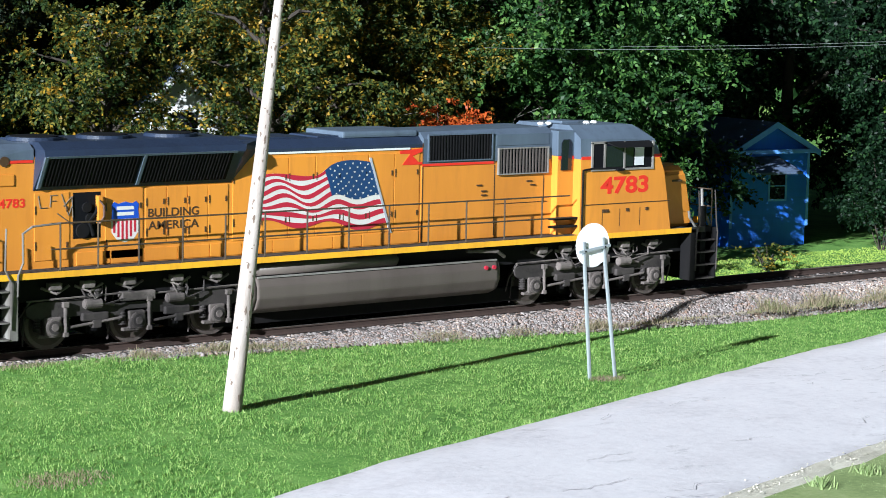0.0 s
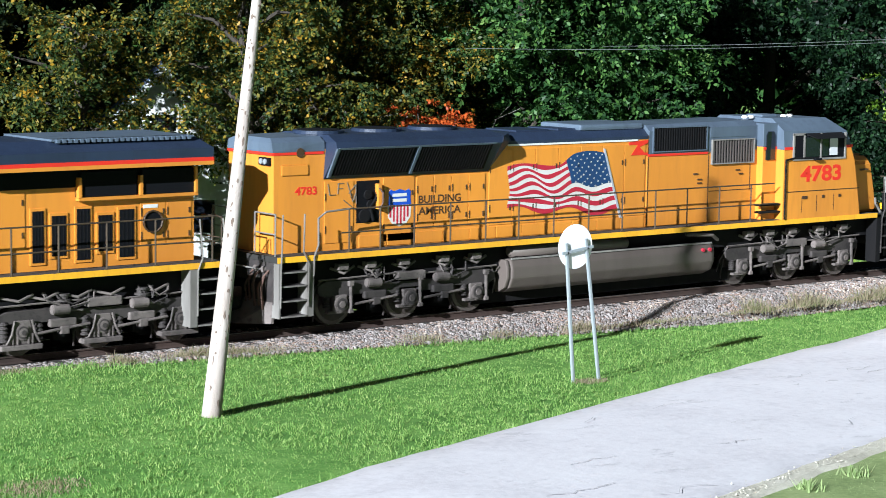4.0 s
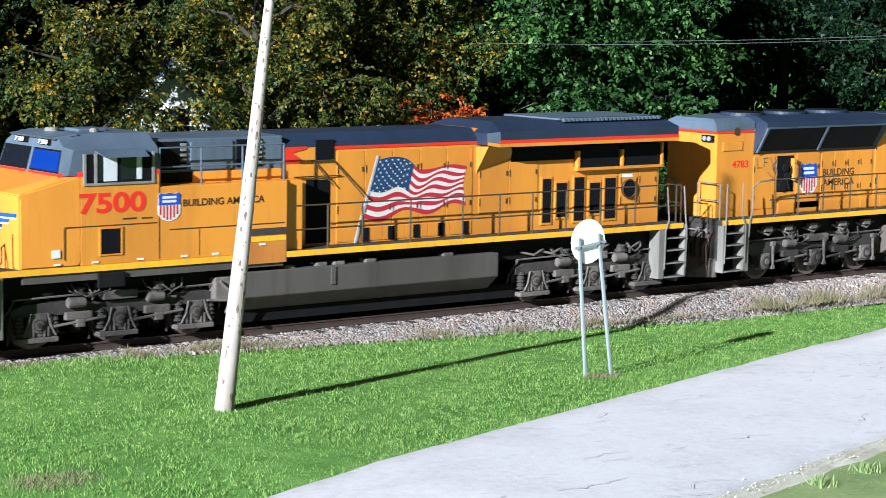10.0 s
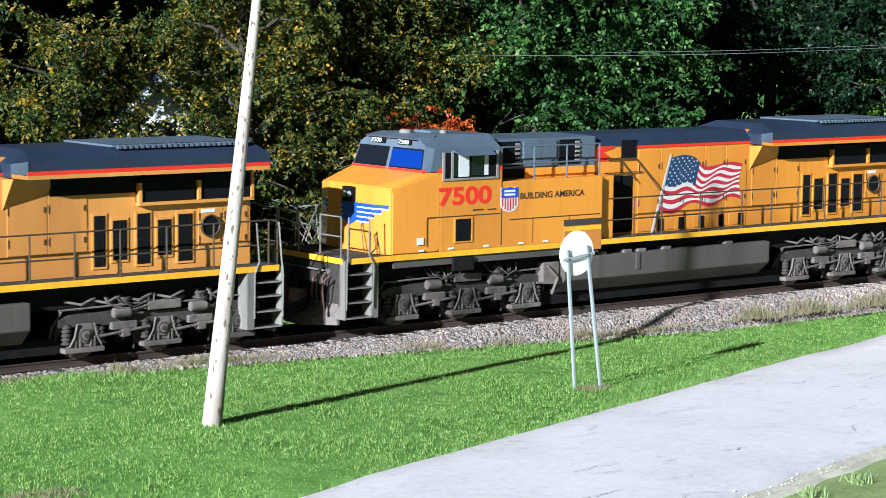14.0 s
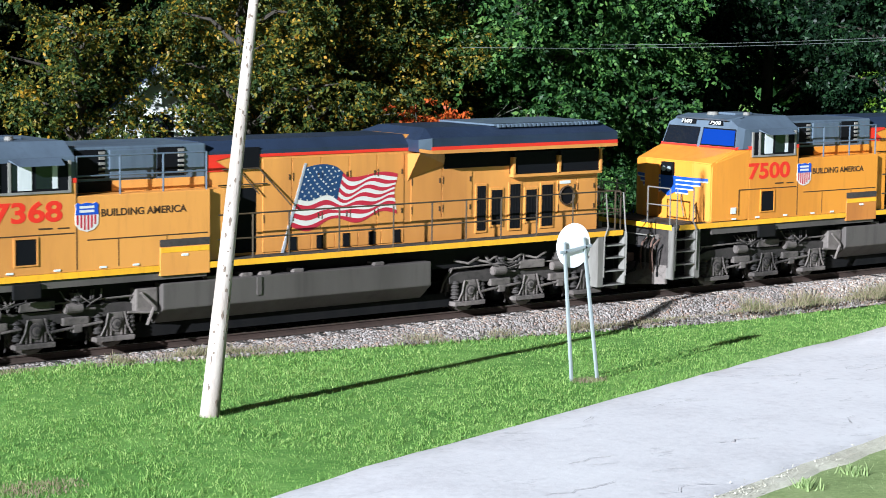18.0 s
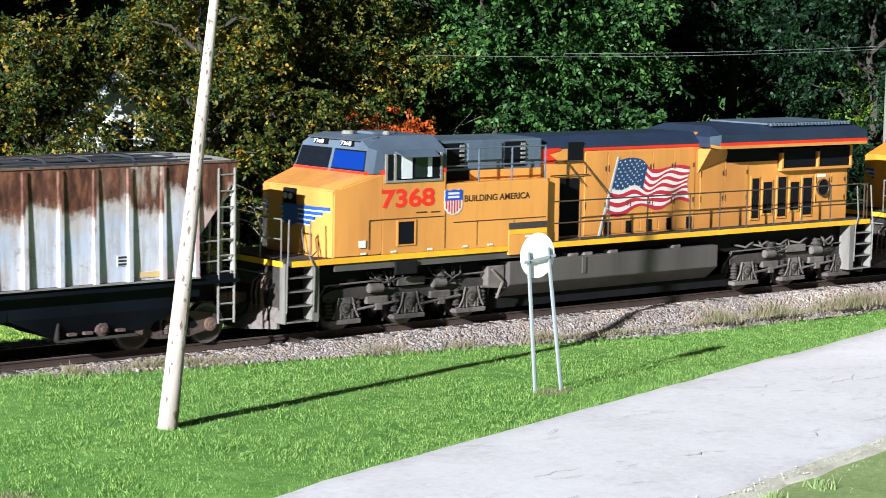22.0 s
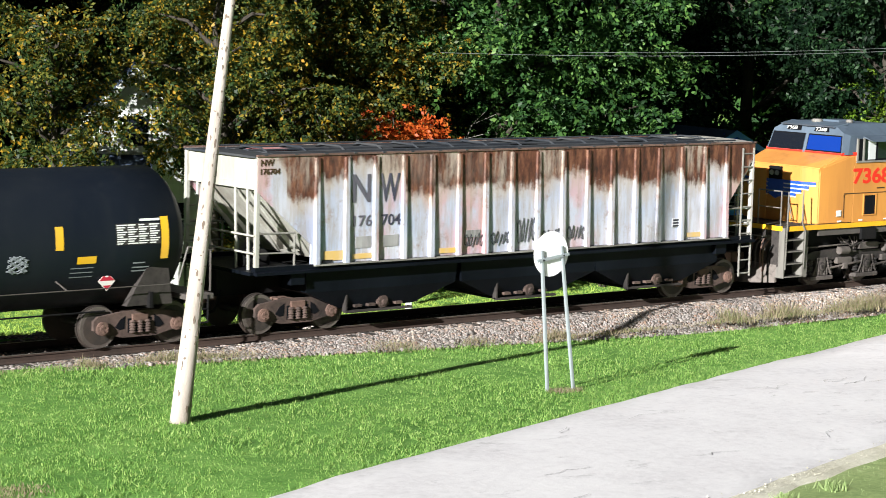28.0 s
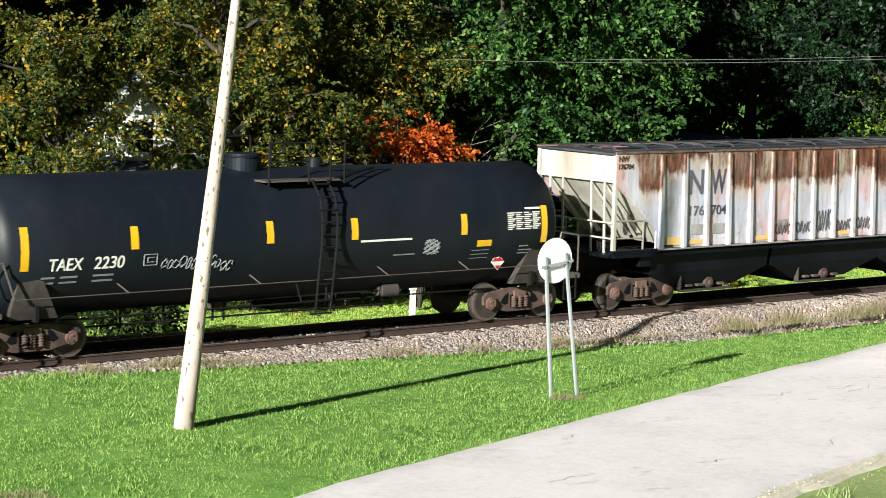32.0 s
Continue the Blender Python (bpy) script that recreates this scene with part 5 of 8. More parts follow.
def door_row(parent, x0, x1, n, y, z0, z1, mat, handle=True, latch=True, name="hood_door"):
    w = (x1 - x0) / n
    for i in range(n):
        a, b = x0 + i * w + 0.012, x0 + (i + 1) * w - 0.012
        d = part(name, boxed(a, b, y - 0.016, y + 0.004, z0, z1, bevel=0.005), mat, parent)
        if latch:
            for q in (0.22, 0.75):
                zq = z0 + (z1 - z0) * q
                part("latch", boxed(b - 0.08, b - 0.045, y - 0.03, y - 0.015, zq - 0.06, zq + 0.06), INK, d)
                part("hinge", boxed(a + 0.006, a + 0.03, y - 0.028, y - 0.015, zq - 0.09, zq + 0.09), INK, d)


def seam(parent, x0, x1, z0, z1, y, mat=None):
    part("panel_seam", boxed(x0, x1, y - 0.004, y + 0.003, z0, z1), mat or INK, parent)


def build_es(place, number, label, paint):
    """A six-axle locomotive with wide radiator wings, facing -x."""
    L = empty("locomotive", label, "locomotive", group="locomotives of the train")
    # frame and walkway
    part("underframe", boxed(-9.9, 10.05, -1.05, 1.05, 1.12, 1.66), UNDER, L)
    part("walkway", boxed(-10.05, 10.25, -1.50, 1.50, 1.66, 1.80), DECK, L)
    for k in (-1, 1):
        part("sill_stripe", boxed(-10.05, 10.22, k * 1.500, k * 1.512, 1.665, 1.80), SILL, L, "bright yellow sill stripe")
    part("frame_apron", boxed(-8.8, -2.3, -1.46, -1.40, 1.48, 1.66), TANKGREY, L)
    part("frame_apron", boxed(-8.8, -2.3, 1.40, 1.46, 1.42, 1.66), TANKGREY, L)
    # nose and cab
    nose = hull(both([(-8.85, 1.45, 1.80), (-9.04, 0.95, 1.80), (-8.85, 1.45, 3.36), (-9.02, 0.9, 3.40), (-7.96, 1.43, 3.72), (-7.45, 1.50, 3.72), (-7.45, 1.50, 1.80)]))
    bmesh.ops.bevel(nose, geom=list(nose.edges), offset=0.025, segments=2, affect="EDGES")
    n = part("nose", nose, paint, L, "bright yellow nose")
    part("cab_wall", boxed(-7.46, -5.55, -1.50, 1.50, 1.80, 3.72, bevel=0.015), paint, L)
    up = hull(both([(-7.94, 1.42, 3.722), (-7.75, 1.495, 3.722), (-5.56, 1.495, 3.722), (-7.772, 1.31, 4.33), (-7.58, 1.42, 4.26), (-5.56, 1.44, 4.26), (-7.72, 0.95, 4.52), (-5.56, 0.98, 4.56), (-7.2, 0.98, 4.57)]))
    cab = part("cab_top", up, GREY, L, "grey upper cab")
    part("roof_visor", hull(both([(-7.86, 0.98, 4.50), (-7.3, 1.06, 4.58), (-7.3, 1.06, 4.54), (-7.82, 1.0, 4.46)])), GREY, cab)
    # windscreen panes lie on the sloping front
    for k in (-1, 1):
        def ws(y, z, out=0.0):
            t = (z - 3.722) / (4.33 - 3.722)
            return (-7.94 + 0.168 * t - out, y * (1 - 0.08 * t), z)
        a, b = (0.06, 1.39)
        for nm, mt, o, g in (("windscreen_seal", BLACK, 0.006, 0.0), ("windscreen", BLUEGLASS if k < 0 else DARKGLASS, 0.014, 0.035)):
            pts = [ws(k * (a + g), 3.77 + g, o), ws(k * (b - g), 3.77 + g, o), ws(k * (b - g), 4.25 - g, o), ws(k * (a + g), 4.25 - g, o)]
            bm = hull(pts + [(x + 0.03, y, z) for x, y, z in pts])
            part(nm, bm, mt, cab)
        nb = part("number_board", hull([ws(k * 0.28, 4.33, 0.05), ws(k * 0.84, 4.33, 0.05), ws(k * 0.80, 4.47, 0.02), ws(k * 0.30, 4.47, 0.02), (-7.5, k * 0.3, 4.32), (-7.5, k * 0.8, 4.32), (-7.5, k * 0.3, 4.47), (-7.5, k * 0.8, 4.47)]), BLACK, cab)
        for t in lettering("number_digit", number, 0.105, 0, 0, 0, WHITE, nb, width=0.40):
            t.matrix_basis = Matrix.Translation((-7.862, k * 0.55 + 0.20, 4.345)) @ pose(0, 0, 0, 0, 0, -90) @ pose(0, 0, 0, -14, 0, 0)
        part("red_band", hull([(-7.965, k * 0.05, 3.70), (-7.965, k * 1.43, 3.70), (-7.93, k * 0.05, 3.765), (-7.93, k * 1.42, 3.765), (-7.8, k * 0.05, 3.70), (-7.8, k * 1.2, 3.70)]), RED, cab)
        part("red_band", hull([(-7.965, k * 1.43, 3.70), (-7.40, k * 1.512, 3.70), (-7.94, k * 1.43, 3.78), (-7.40, k * 1.508, 3.80), (-7.7, k * 1.2, 3.7), (-7.43, k * 1.3, 3.75)]), RED, cab)
        # side windows
        y = k * 1.497
        part("window_well", boxed(-7.38, -5.70, y - k * 0.012, y + k * 0.008, 3.545, 4.165), BLACK, cab)
        for x0, x1 in ((-7.06, -6.62), (-6.50, -6.02)):
            part("side_window", boxed(x0, x1, y + k * 0.004, y + k * 0.016, 3.60, 4.12), DARKGLASS, cab)
        fr = bmesh.new()
        for x0, x1 in ((-7.40, -7.34), (-7.14, -7.08), (-5.74, -5.68)):
            box(fr, x0, x1, y - k * 0.01, y + k * 0.03, 3.53, 4.18)
        box(fr, -7.40, -5.68, y - k * 0.01, y + k * 0.035, 3.50, 3.55)
        part("window_frame", fr, STEPGREY, cab)
        part("window_shade", boxed(-6.92, -6.60, y + k * 0.018, y + k * 0.026, 3.58, 4.14), CABWHITE, cab, "pale blind in the cab window")
        part("window_shade", boxed(-6.12, -6.00, y + k * 0.018, y + k * 0.026, 3.60, 4.1), CABWHITE, cab)
        part("awning", hull([(-7.1, k * 1.47, 4.24), (-5.9, k * 1.47, 4.24), (-7.0, k * 1.78, 4.10), (-5.95, k * 1.78, 4.10), (-7.1, k * 1.47, 4.20), (-5.9, k * 1.47, 4.20)]), GREY, cab)
        part("red_band", boxed(-5.68, -5.55, k * 1.500, k * 1.509, 3.70, 3.80), RED, cab)
    part("antenna", drummed((-7.3, 0.1, 4.60), "z", 0.16, 0.10, seg=14, bevel=0.02), STEPGREY, cab)
    part("air_conditioner", boxed(-6.9, -6.2, -0.35, 0.3, 4.55, 4.63, bevel=0.03), GREY, cab)
    part("antenna", drummed((-6.6, -0.5, 4.60), "z", 0.1, 0.10, seg=12, bevel=0.02), STEPGREY, cab)
    # nose details: wing emblem, lamps, grab irons
    x = -9.02
    em = part("emblem_wing", hull([(-9.045, -0.30, 2.98), (-9.045, 0.30, 2.98), (-9.05, 0.28, 2.55), (-9.05, -0.28, 2.55), (-9.05, 0, 2.42), (-9.0, 0, 2.7)]), BLUE, n, "painted blue and white winged emblem")
    def front_x(y):
        return -9.043 if abs(y) < 0.95 else -9.04 + (abs(y) - 0.95) / 0.5 * 0.19 - 0.006
    for k in (-1, 1):
        for i in range(4):
            za, wd = 2.97 - i * 0.115, 1.36 - i * 0.20
            for nm, mt, o, dz in (("wing_white", FLAGWHITE, 0.0, 0.118), ("wing_feather", BLUE, 0.006, 0.078)):
                pts = []
                for y in (0.30, 0.95, wd):
                    yy = min(y, wd)
                    for z in (za, za - dz):
                        pts.append((front_x(yy) - 0.006 - o, k * yy, z))
                        pts.append((front_x(yy) + 0.02, k * yy, z))
                part(nm, hull(pts), mt, em)
    part("headlight_box", boxed(-9.12, -9.0, -0.22, 0.22, 2.98, 3.34, bevel=0.02), BLACK, n)
    for yy in (-0.1, 0.1):
        part("headlight", drummed((-9.125, yy, 3.16), "x", 0.075, 0.03, seg=14), GALV, n)
    bm = tubed([(-9.0, -1.05, 2.3), (-9.1, -1.1, 2.25), (-9.15, -1.2, 1.95), (-9.4, -1.3, 1.82)], 0.018, 5)
    tube(bm, [(-9.06, -0.55, 2.5), (-9.14, -0.6, 2.4), (-9.2, -0.8, 1.9)], 0.018, 5)
    part("grab_iron", bm, RAILING, n)
    part("nose_door", boxed(-9.06, -9.03, 0.35, 0.9, 1.85, 3.25, bevel=0.006), paint, n)
    # cab side lettering
    y = -1.502
    lettering("road_number_digit", number, 0.42, -7.50, y, 2.92, RED, L, width=1.62, bold=0.018, label="large red road number")
    shield(L, -5.60, -5.02, 2.64, 3.27, y - 0.002)
    part("number_underline", boxed(-6.45, -6.12, y - 0.005, y + 0.002, 2.74, 2.775), INK, L)
    part("number_underline", boxed(-6.0, -5.72, y - 0.005, y + 0.002, 2.735, 2.765), INK, L)
    part("vent_opening", boxed(-6.99, -6.50, y - 0.006, y + 0.01, 2.02, 2.56, bevel=0.004), BLACK, L)
    fr = bmesh.new()
    for a in ((-7.03, -6.99, 1.99, 2.60), (-6.50, -6.46, 1.99, 2.60), (-6.99, -6.50, 2.56, 2.60), (-6.99, -6.50, 1.99, 2.02)):
        box(fr, a[0], a[1], y - 0.022, y + 0.004, a[2], a[3])
    part("vent_frame", fr, paint, L)
    seam(L, -7.85, -5.6, 2.62, 2.645, y)
    seam(L, -7.86, -7.84, 1.95, 2.62, y)
    seam(L, -5.56, -5.54, 1.85, 3.70, y)
    part("service_plate", boxed(-8.15, -7.95, y - 0.008, y + 0.002, 2.0, 2.17, bevel=0.003), WHITE, L)
    part("jack_pad", boxed(-7.05, -6.4, -1.53, -1.44, 1.30, 1.62, bevel=0.02), UNDER, L)
    # low equipment cabinet behind the cab
    part("equipment_cabinet", boxed(-5.55, -2.23, -1.50, 1.50, 1.80, 3.41, bevel=0.015), paint, L)
    lettering("slogan_letter", "BUILDING AMERICA", 0.155, -4.96, y, 2.955, INK, L, width=2.12, bold=0.005, label="dark painted slogan")
    seam(L, -5.3, -2.3, 2.45, 2.475, y)
    for sx in (-4.55, -3.35):
        seam(L, sx, sx + 0.015, 1.86, 2.44, y)
    part("cabinet_recess", boxed(-3.52, -2.25, y - 0.006, y + 0.01, 2.20, 2.36), TRUCKDARK, L)
    hang = part("hanging_box", boxed(-3.52, -2.25, -1.518, -1.40, 1.56, 2.19, bevel=0.012), BROWNBOX if paint is YELLOW else paint, L, "weathered hanging equipment box")
    part("box_strip", boxed(-3.50, -2.27, -1.524, -1.519, 2.07, 2.18), SILL, hang)
    part("box_latch", boxed(-2.98, -2.82, -1.533, -1.519, 1.98, 2.03), WHITE, hang)
    for bx in (-8.1, -7.2, -6.1, -5.0, -4.2):
        part("rivet_plate", boxed(bx, bx + 0.16, y - 0.014, y - 0.004, 1.84, 1.885), WHITE, L)
    part("front_stripe", boxed(-10.262, -10.252, -1.42, 1.42, 1.67, 1.80), SILL, L, "bright yellow front edge stripe")
    bm = bmesh.new()
    for zz in (3.82, 4.24):
        tube(bm, [(-5.5, -1.42, zz), (-2.28, -1.42, zz)], 0.02, 6)
    for xx in (-5.5, -4.45, -3.38, -2.28):
        tube(bm, [(xx, -1.42, 3.40), (xx, -1.42, 4.24)], 0.022, 6)
    part("cabinet_railing", bm, GREY, L)
    part("air_filter_housing", boxed(-5.55, -2.05, -1.02, 1.02, 3.41, 4.40, bevel=0.04), GREY, L)
    for x0, x1 in ((-5.35, -4.60), (-3.30, -2.62)):
        g = part("filter_opening", boxed(x0, x1, -1.045, -1.01, 3.72, 4.34, bevel=0.006), BLACK, L)
        for i in range(5):
            part("louvre", boxed(x1 - 0.16, x1 - 0.02, -1.07, -1.046, 3.78 + i * 0.115, 3.84 + i * 0.115), STEPGREY, g)
    part("filter_panel", boxed(-4.50, -3.40, -1.06, -1.015, 3.70, 4.33, bevel=0.02), GREY, L)
    part("lower_filter_wall", boxed(-5.50, -2.1, -1.05, -1.0, 3.41, 3.66), paint, L)
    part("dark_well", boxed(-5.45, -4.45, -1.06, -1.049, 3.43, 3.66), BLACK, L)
    # recess and long hood
    part("corner_panel", boxed(-2.23, -1.72, -1.36, 1.36, 1.80, 3.40, bevel=0.012), paint, L)
    part("recess_wall", boxed(-1.72, -0.55, -0.90, 0.90, 1.80, 3.45), paint, L)
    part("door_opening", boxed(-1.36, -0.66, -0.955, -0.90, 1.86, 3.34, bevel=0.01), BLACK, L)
    hood = hull(both([(-2.05, 0.95, 1.80), (9.80, 0.95, 1.80), (-2.05, 0.95, 4.18), (9.80, 0.95, 4.18), (-2.05, 0.72, 4.40), (9.80, 0.72, 4.40)]))
    H = part("hood", hood, paint, L)
    part("hood_roof", hull(both([(-2.07, 0.958, 4.10), (3.66, 0.958, 4.10), (-2.07, 0.958, 4.19), (3.66, 0.958, 4.19), (-2.07, 0.73, 4.415), (3.66, 0.73, 4.415)])), DARKGREY, L, "dark grey hood roof")
    part("red_stripe", boxed(-0.62, 3.66, -0.966, -0.950, 4.03, 4.10), RED, L)
    part("red_arrow", prismed([(-2.02, 4.12), (-1.35, 4.12), (-1.35, 4.06), (-1.75, 3.98), (-1.45, 3.80), (-1.45, 3.74), (-2.02, 3.74)], "y", -0.966, -0.95), RED, L)
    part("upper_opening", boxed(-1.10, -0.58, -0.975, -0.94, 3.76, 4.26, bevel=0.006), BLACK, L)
    bm = tubed([(-1.6, -1.0, 3.78), (-0.62, -1.0, 3.78), (0.20, -1.1, 2.9)], 0.018, 5)
    tube(bm, [(-1.15, -1.0, 3.75), (-0.65, -1.05, 3.2)], 0.016, 5)
    part("diagonal_handrail", bm, RAILING, L)
    bm = tubed([(-1.7, -1.0, 3.42), (-0.4, -1.0, 3.42)], 0.016, 5)
    part("hood_grab", bm, RAILING, L)
    flag(L, 0.68, 2.62, 3.74, 1.30, -0.966, 1, -0.33, 2.0, seed=2.4)
    door_row(L, -0.50, 3.55, 5, -0.950, 2.22, 3.98, paint, latch=True)
    door_row(L, -0.50, 3.55, 6, -0.950, 1.84, 2.16, paint, latch=False, name="lower_door")
    # Black blocks stand for the dark gaps along the hood foot.
    for i in range(5):
        xx = 0.25 + i * 0.75
        part("dark_gap_block", boxed(xx, xx + 0.18, -0.985, -0.95, 1.84, 2.15), BLACK, L)
    # radiator wings
    wing = hull(both([(3.66, 1.40, 4.02), (4.0, 1.46, 3.97), (10.0, 1.46, 3.97), (3.66, 1.38, 4.30), (4.0, 1.46, 4.34), (10.0, 1.46, 4.34), (4.2, 0.9, 4.56), (9.85, 0.9, 4.56)]))
    W = part("radiator_wing", wing, DARKGREY, L, "dark grey overhanging radiator housing")
    part("wing_edge", boxed(4.0, 10.0, -1.472, -1.455, 3.965, 4.05), paint, W)
    part("wing_edge", hull([(3.65, -1.415, 4.015), (4.0, -1.472, 3.965), (3.65, -1.40, 4.10), (4.0, -1.472, 4.05), (3.8, -1.3, 4.0), (4.0, -1.4, 4.05)]), paint, W)
    part("red_stripe", boxed(3.98, 10.0, -1.472, -1.455, 4.05, 4.135), RED, W)
    part("wing_corner", hull([(3.64, -1.40, 4.10), (4.0, -1.473, 4.06), (3.64, -1.385, 4.31), (4.0, -1.473, 4.345), (3.8, -1.2, 4.2)]), GREY, W)
    part("radiator_screen", boxed(6.2, 9.7, -1.1, 1.1, 4.555, 4.60), GREY, W)
    for i in range(24):
        part("roof_slat", boxed(6.3 + i * 0.14, 6.38 + i * 0.14, -1.16, -0.86, 4.52, 4.60), GREY, W)
    for k in (-1, 1):
        part("wing_support", hull([(3.66, k * 0.95, 3.96), (4.8, k * 0.95, 3.66), (3.66, k * 0.95, 3.3), (3.70, k * 1.38, 3.99), (4.5, k * 1.03, 3.70), (4.75, k * 0.99, 3.9)]), paint, W)
    for x0, x1 in ((6.92, 8.28), (8.42, 9.78)):
        g = part("intake_screen", boxed(x0, x1, -1.06, -0.95, 3.34, 3.88, bevel=0.008), BLACK, L)
        part("screen_post", boxed(x0 - 0.07, x0, -1.10, -0.95, 3.32, 3.76), paint, g)
    part("screen_post", boxed(9.74, 9.80, -1.12, -0.95, 3.32, 3.90), paint, L)
    part("screen_ledge", boxed(6.85, 9.82, -1.10, -0.95, 3.26, 3.33), paint, L)
    door_row(L, 3.75, 5.65, 2, -0.950, 2.30, 3.60, paint)
    for i, (xx, w, z0, z1) in enumerate(((5.80, 0.27, 1.98, 3.08), (6.26, 0.34, 2.10, 2.96), (6.86, 0.32, 1.98, 3.08), (7.38, 0.34, 2.14, 2.92), (7.90, 0.36, 1.98, 3.02))):
        g = part("vent_panel", boxed(xx - 0.05, xx + w + 0.05, -0.975, -0.95, z0 - 0.06, z1 + 0.06, bevel=0.006), paint, L)
        part("vent", boxed(xx, xx + w, -0.985, -0.976, z0, z1), BLACK, g)
        for j in range(3):
            part("vent_rib", boxed(xx + w * (j + 0.8) / 3.6, xx + w * (j + 0.8) / 3.6 + 0.02, -0.990, -0.985, z0, z1), UNDER, g)
    door_row(L, 8.42, 9.74, 2, -0.950, 2.20, 3.18, paint)
    bm = drummed((8.72, -0.985, 2.72), "y", 0.24, 0.05, seg=24)
    fan = part("round_vent", bm, BLACK, L)
    bm = bmesh.new()
    for i in range(12):
        a = i * 0.5236
        tube(bm, [(8.72 + 0.24 * math.cos(a), -1.02, 2.72 + 0.24 * math.sin(a)), (8.72 + 0.24 * math.cos(a + 0.5236), -1.02, 2.72 + 0.24 * math.sin(a + 0.5236))], 0.022, 5)
    part("vent_ring", bm, INK, fan)
    part("grab_label", boxed(8.5, 8.86, -0.975, -0.965, 3.02, 3.10), WHITE, L)
    # Black panels paint the wing's shadow onto the hood wall.
    part("wing_shade_panel", boxed(4.75, 6.84, -0.972, -0.94, 3.55, 3.985), BLACK, L)
    part("wing_shade_panel", boxed(6.84, 9.80, -0.972, -0.94, 3.34, 3.985), BLACK, L)
    # railings
    side_railing(L, [-1.10, -0.12, 1.28, 2.85, 4.0, 5.05, 6.15, 7.3, 8.5, 9.95], -1.49, 1.80, 2.82, ends=(0.9, 0.15))
    side_railing(L, [-1.10, 1.28, 4.0, 7.3, 9.95], 1.49, 1.80, 2.82, ends=(0.9, 0.15))
    # tank and ends
    prof = [(-1.42, 1.38), (-1.42, 0.80), (-1.0, 0.45), (1.0, 0.45), (1.42, 0.80), (1.42, 1.38)]
    part("fuel_tank", prismed(prof, "x", -3.40, 4.05, bevel=0.03), TANKGREY, L, "dull grey fuel tank")
    # Added dark box fills the gap below the tank in place of shade.
    part("tank_shade_box", boxed(-4.6, 5.0, -0.95, 0.95, 0.16, 0.50), UNDER, L)
    part("tank_flange", boxed(-0.95, -0.83, -1.45, -1.41, 0.95, 1.36), TANKGREY, L)
    part("tank_end_gear", boxed(-4.0, -3.45, -1.30, -1.0, 0.75, 1.30, bevel=0.04), TRUCKGREY, L)
    bm = tubed([(-3.9, -1.35, 1.2), (-3.6, -1.4, 0.9), (-3.75, -1.35, 0.5)], 0.035, 6)
    tube(bm, [(-4.2, -1.3, 0.8), (-3.5, -1.35, 0.75)], 0.03, 6)
    part("tank_pipe", bm, TRUCKGREY, L)
    for xx in (-2.2, -1.3, -0.8, 0.1, 2.4):
        part("frame_bracket", boxed(xx, xx + 0.3, -1.35, -1.0, 1.36, 1.46, bevel=0.03), TRUCKGREY, L)
    for xx in (5.0, 5.6, 6.4, 7.2, 8.3):
        bm = tubed([(xx, -1.1, 1.3), (xx + 0.35, -1.22, 1.22), (xx + 0.7, -1.16, 1.34)], 0.03, 6)
        part("cable_loom", bm, TRUCKGREY, L)
    end_gear(L, -10.25, -1, 1.78)
    end_gear(L, 10.35, 1, 1.78)
    loco_truck(L, -6.35, 1.93, place, "b")
    loco_truck(L, 7.40, 1.93, place, "b")
    return L


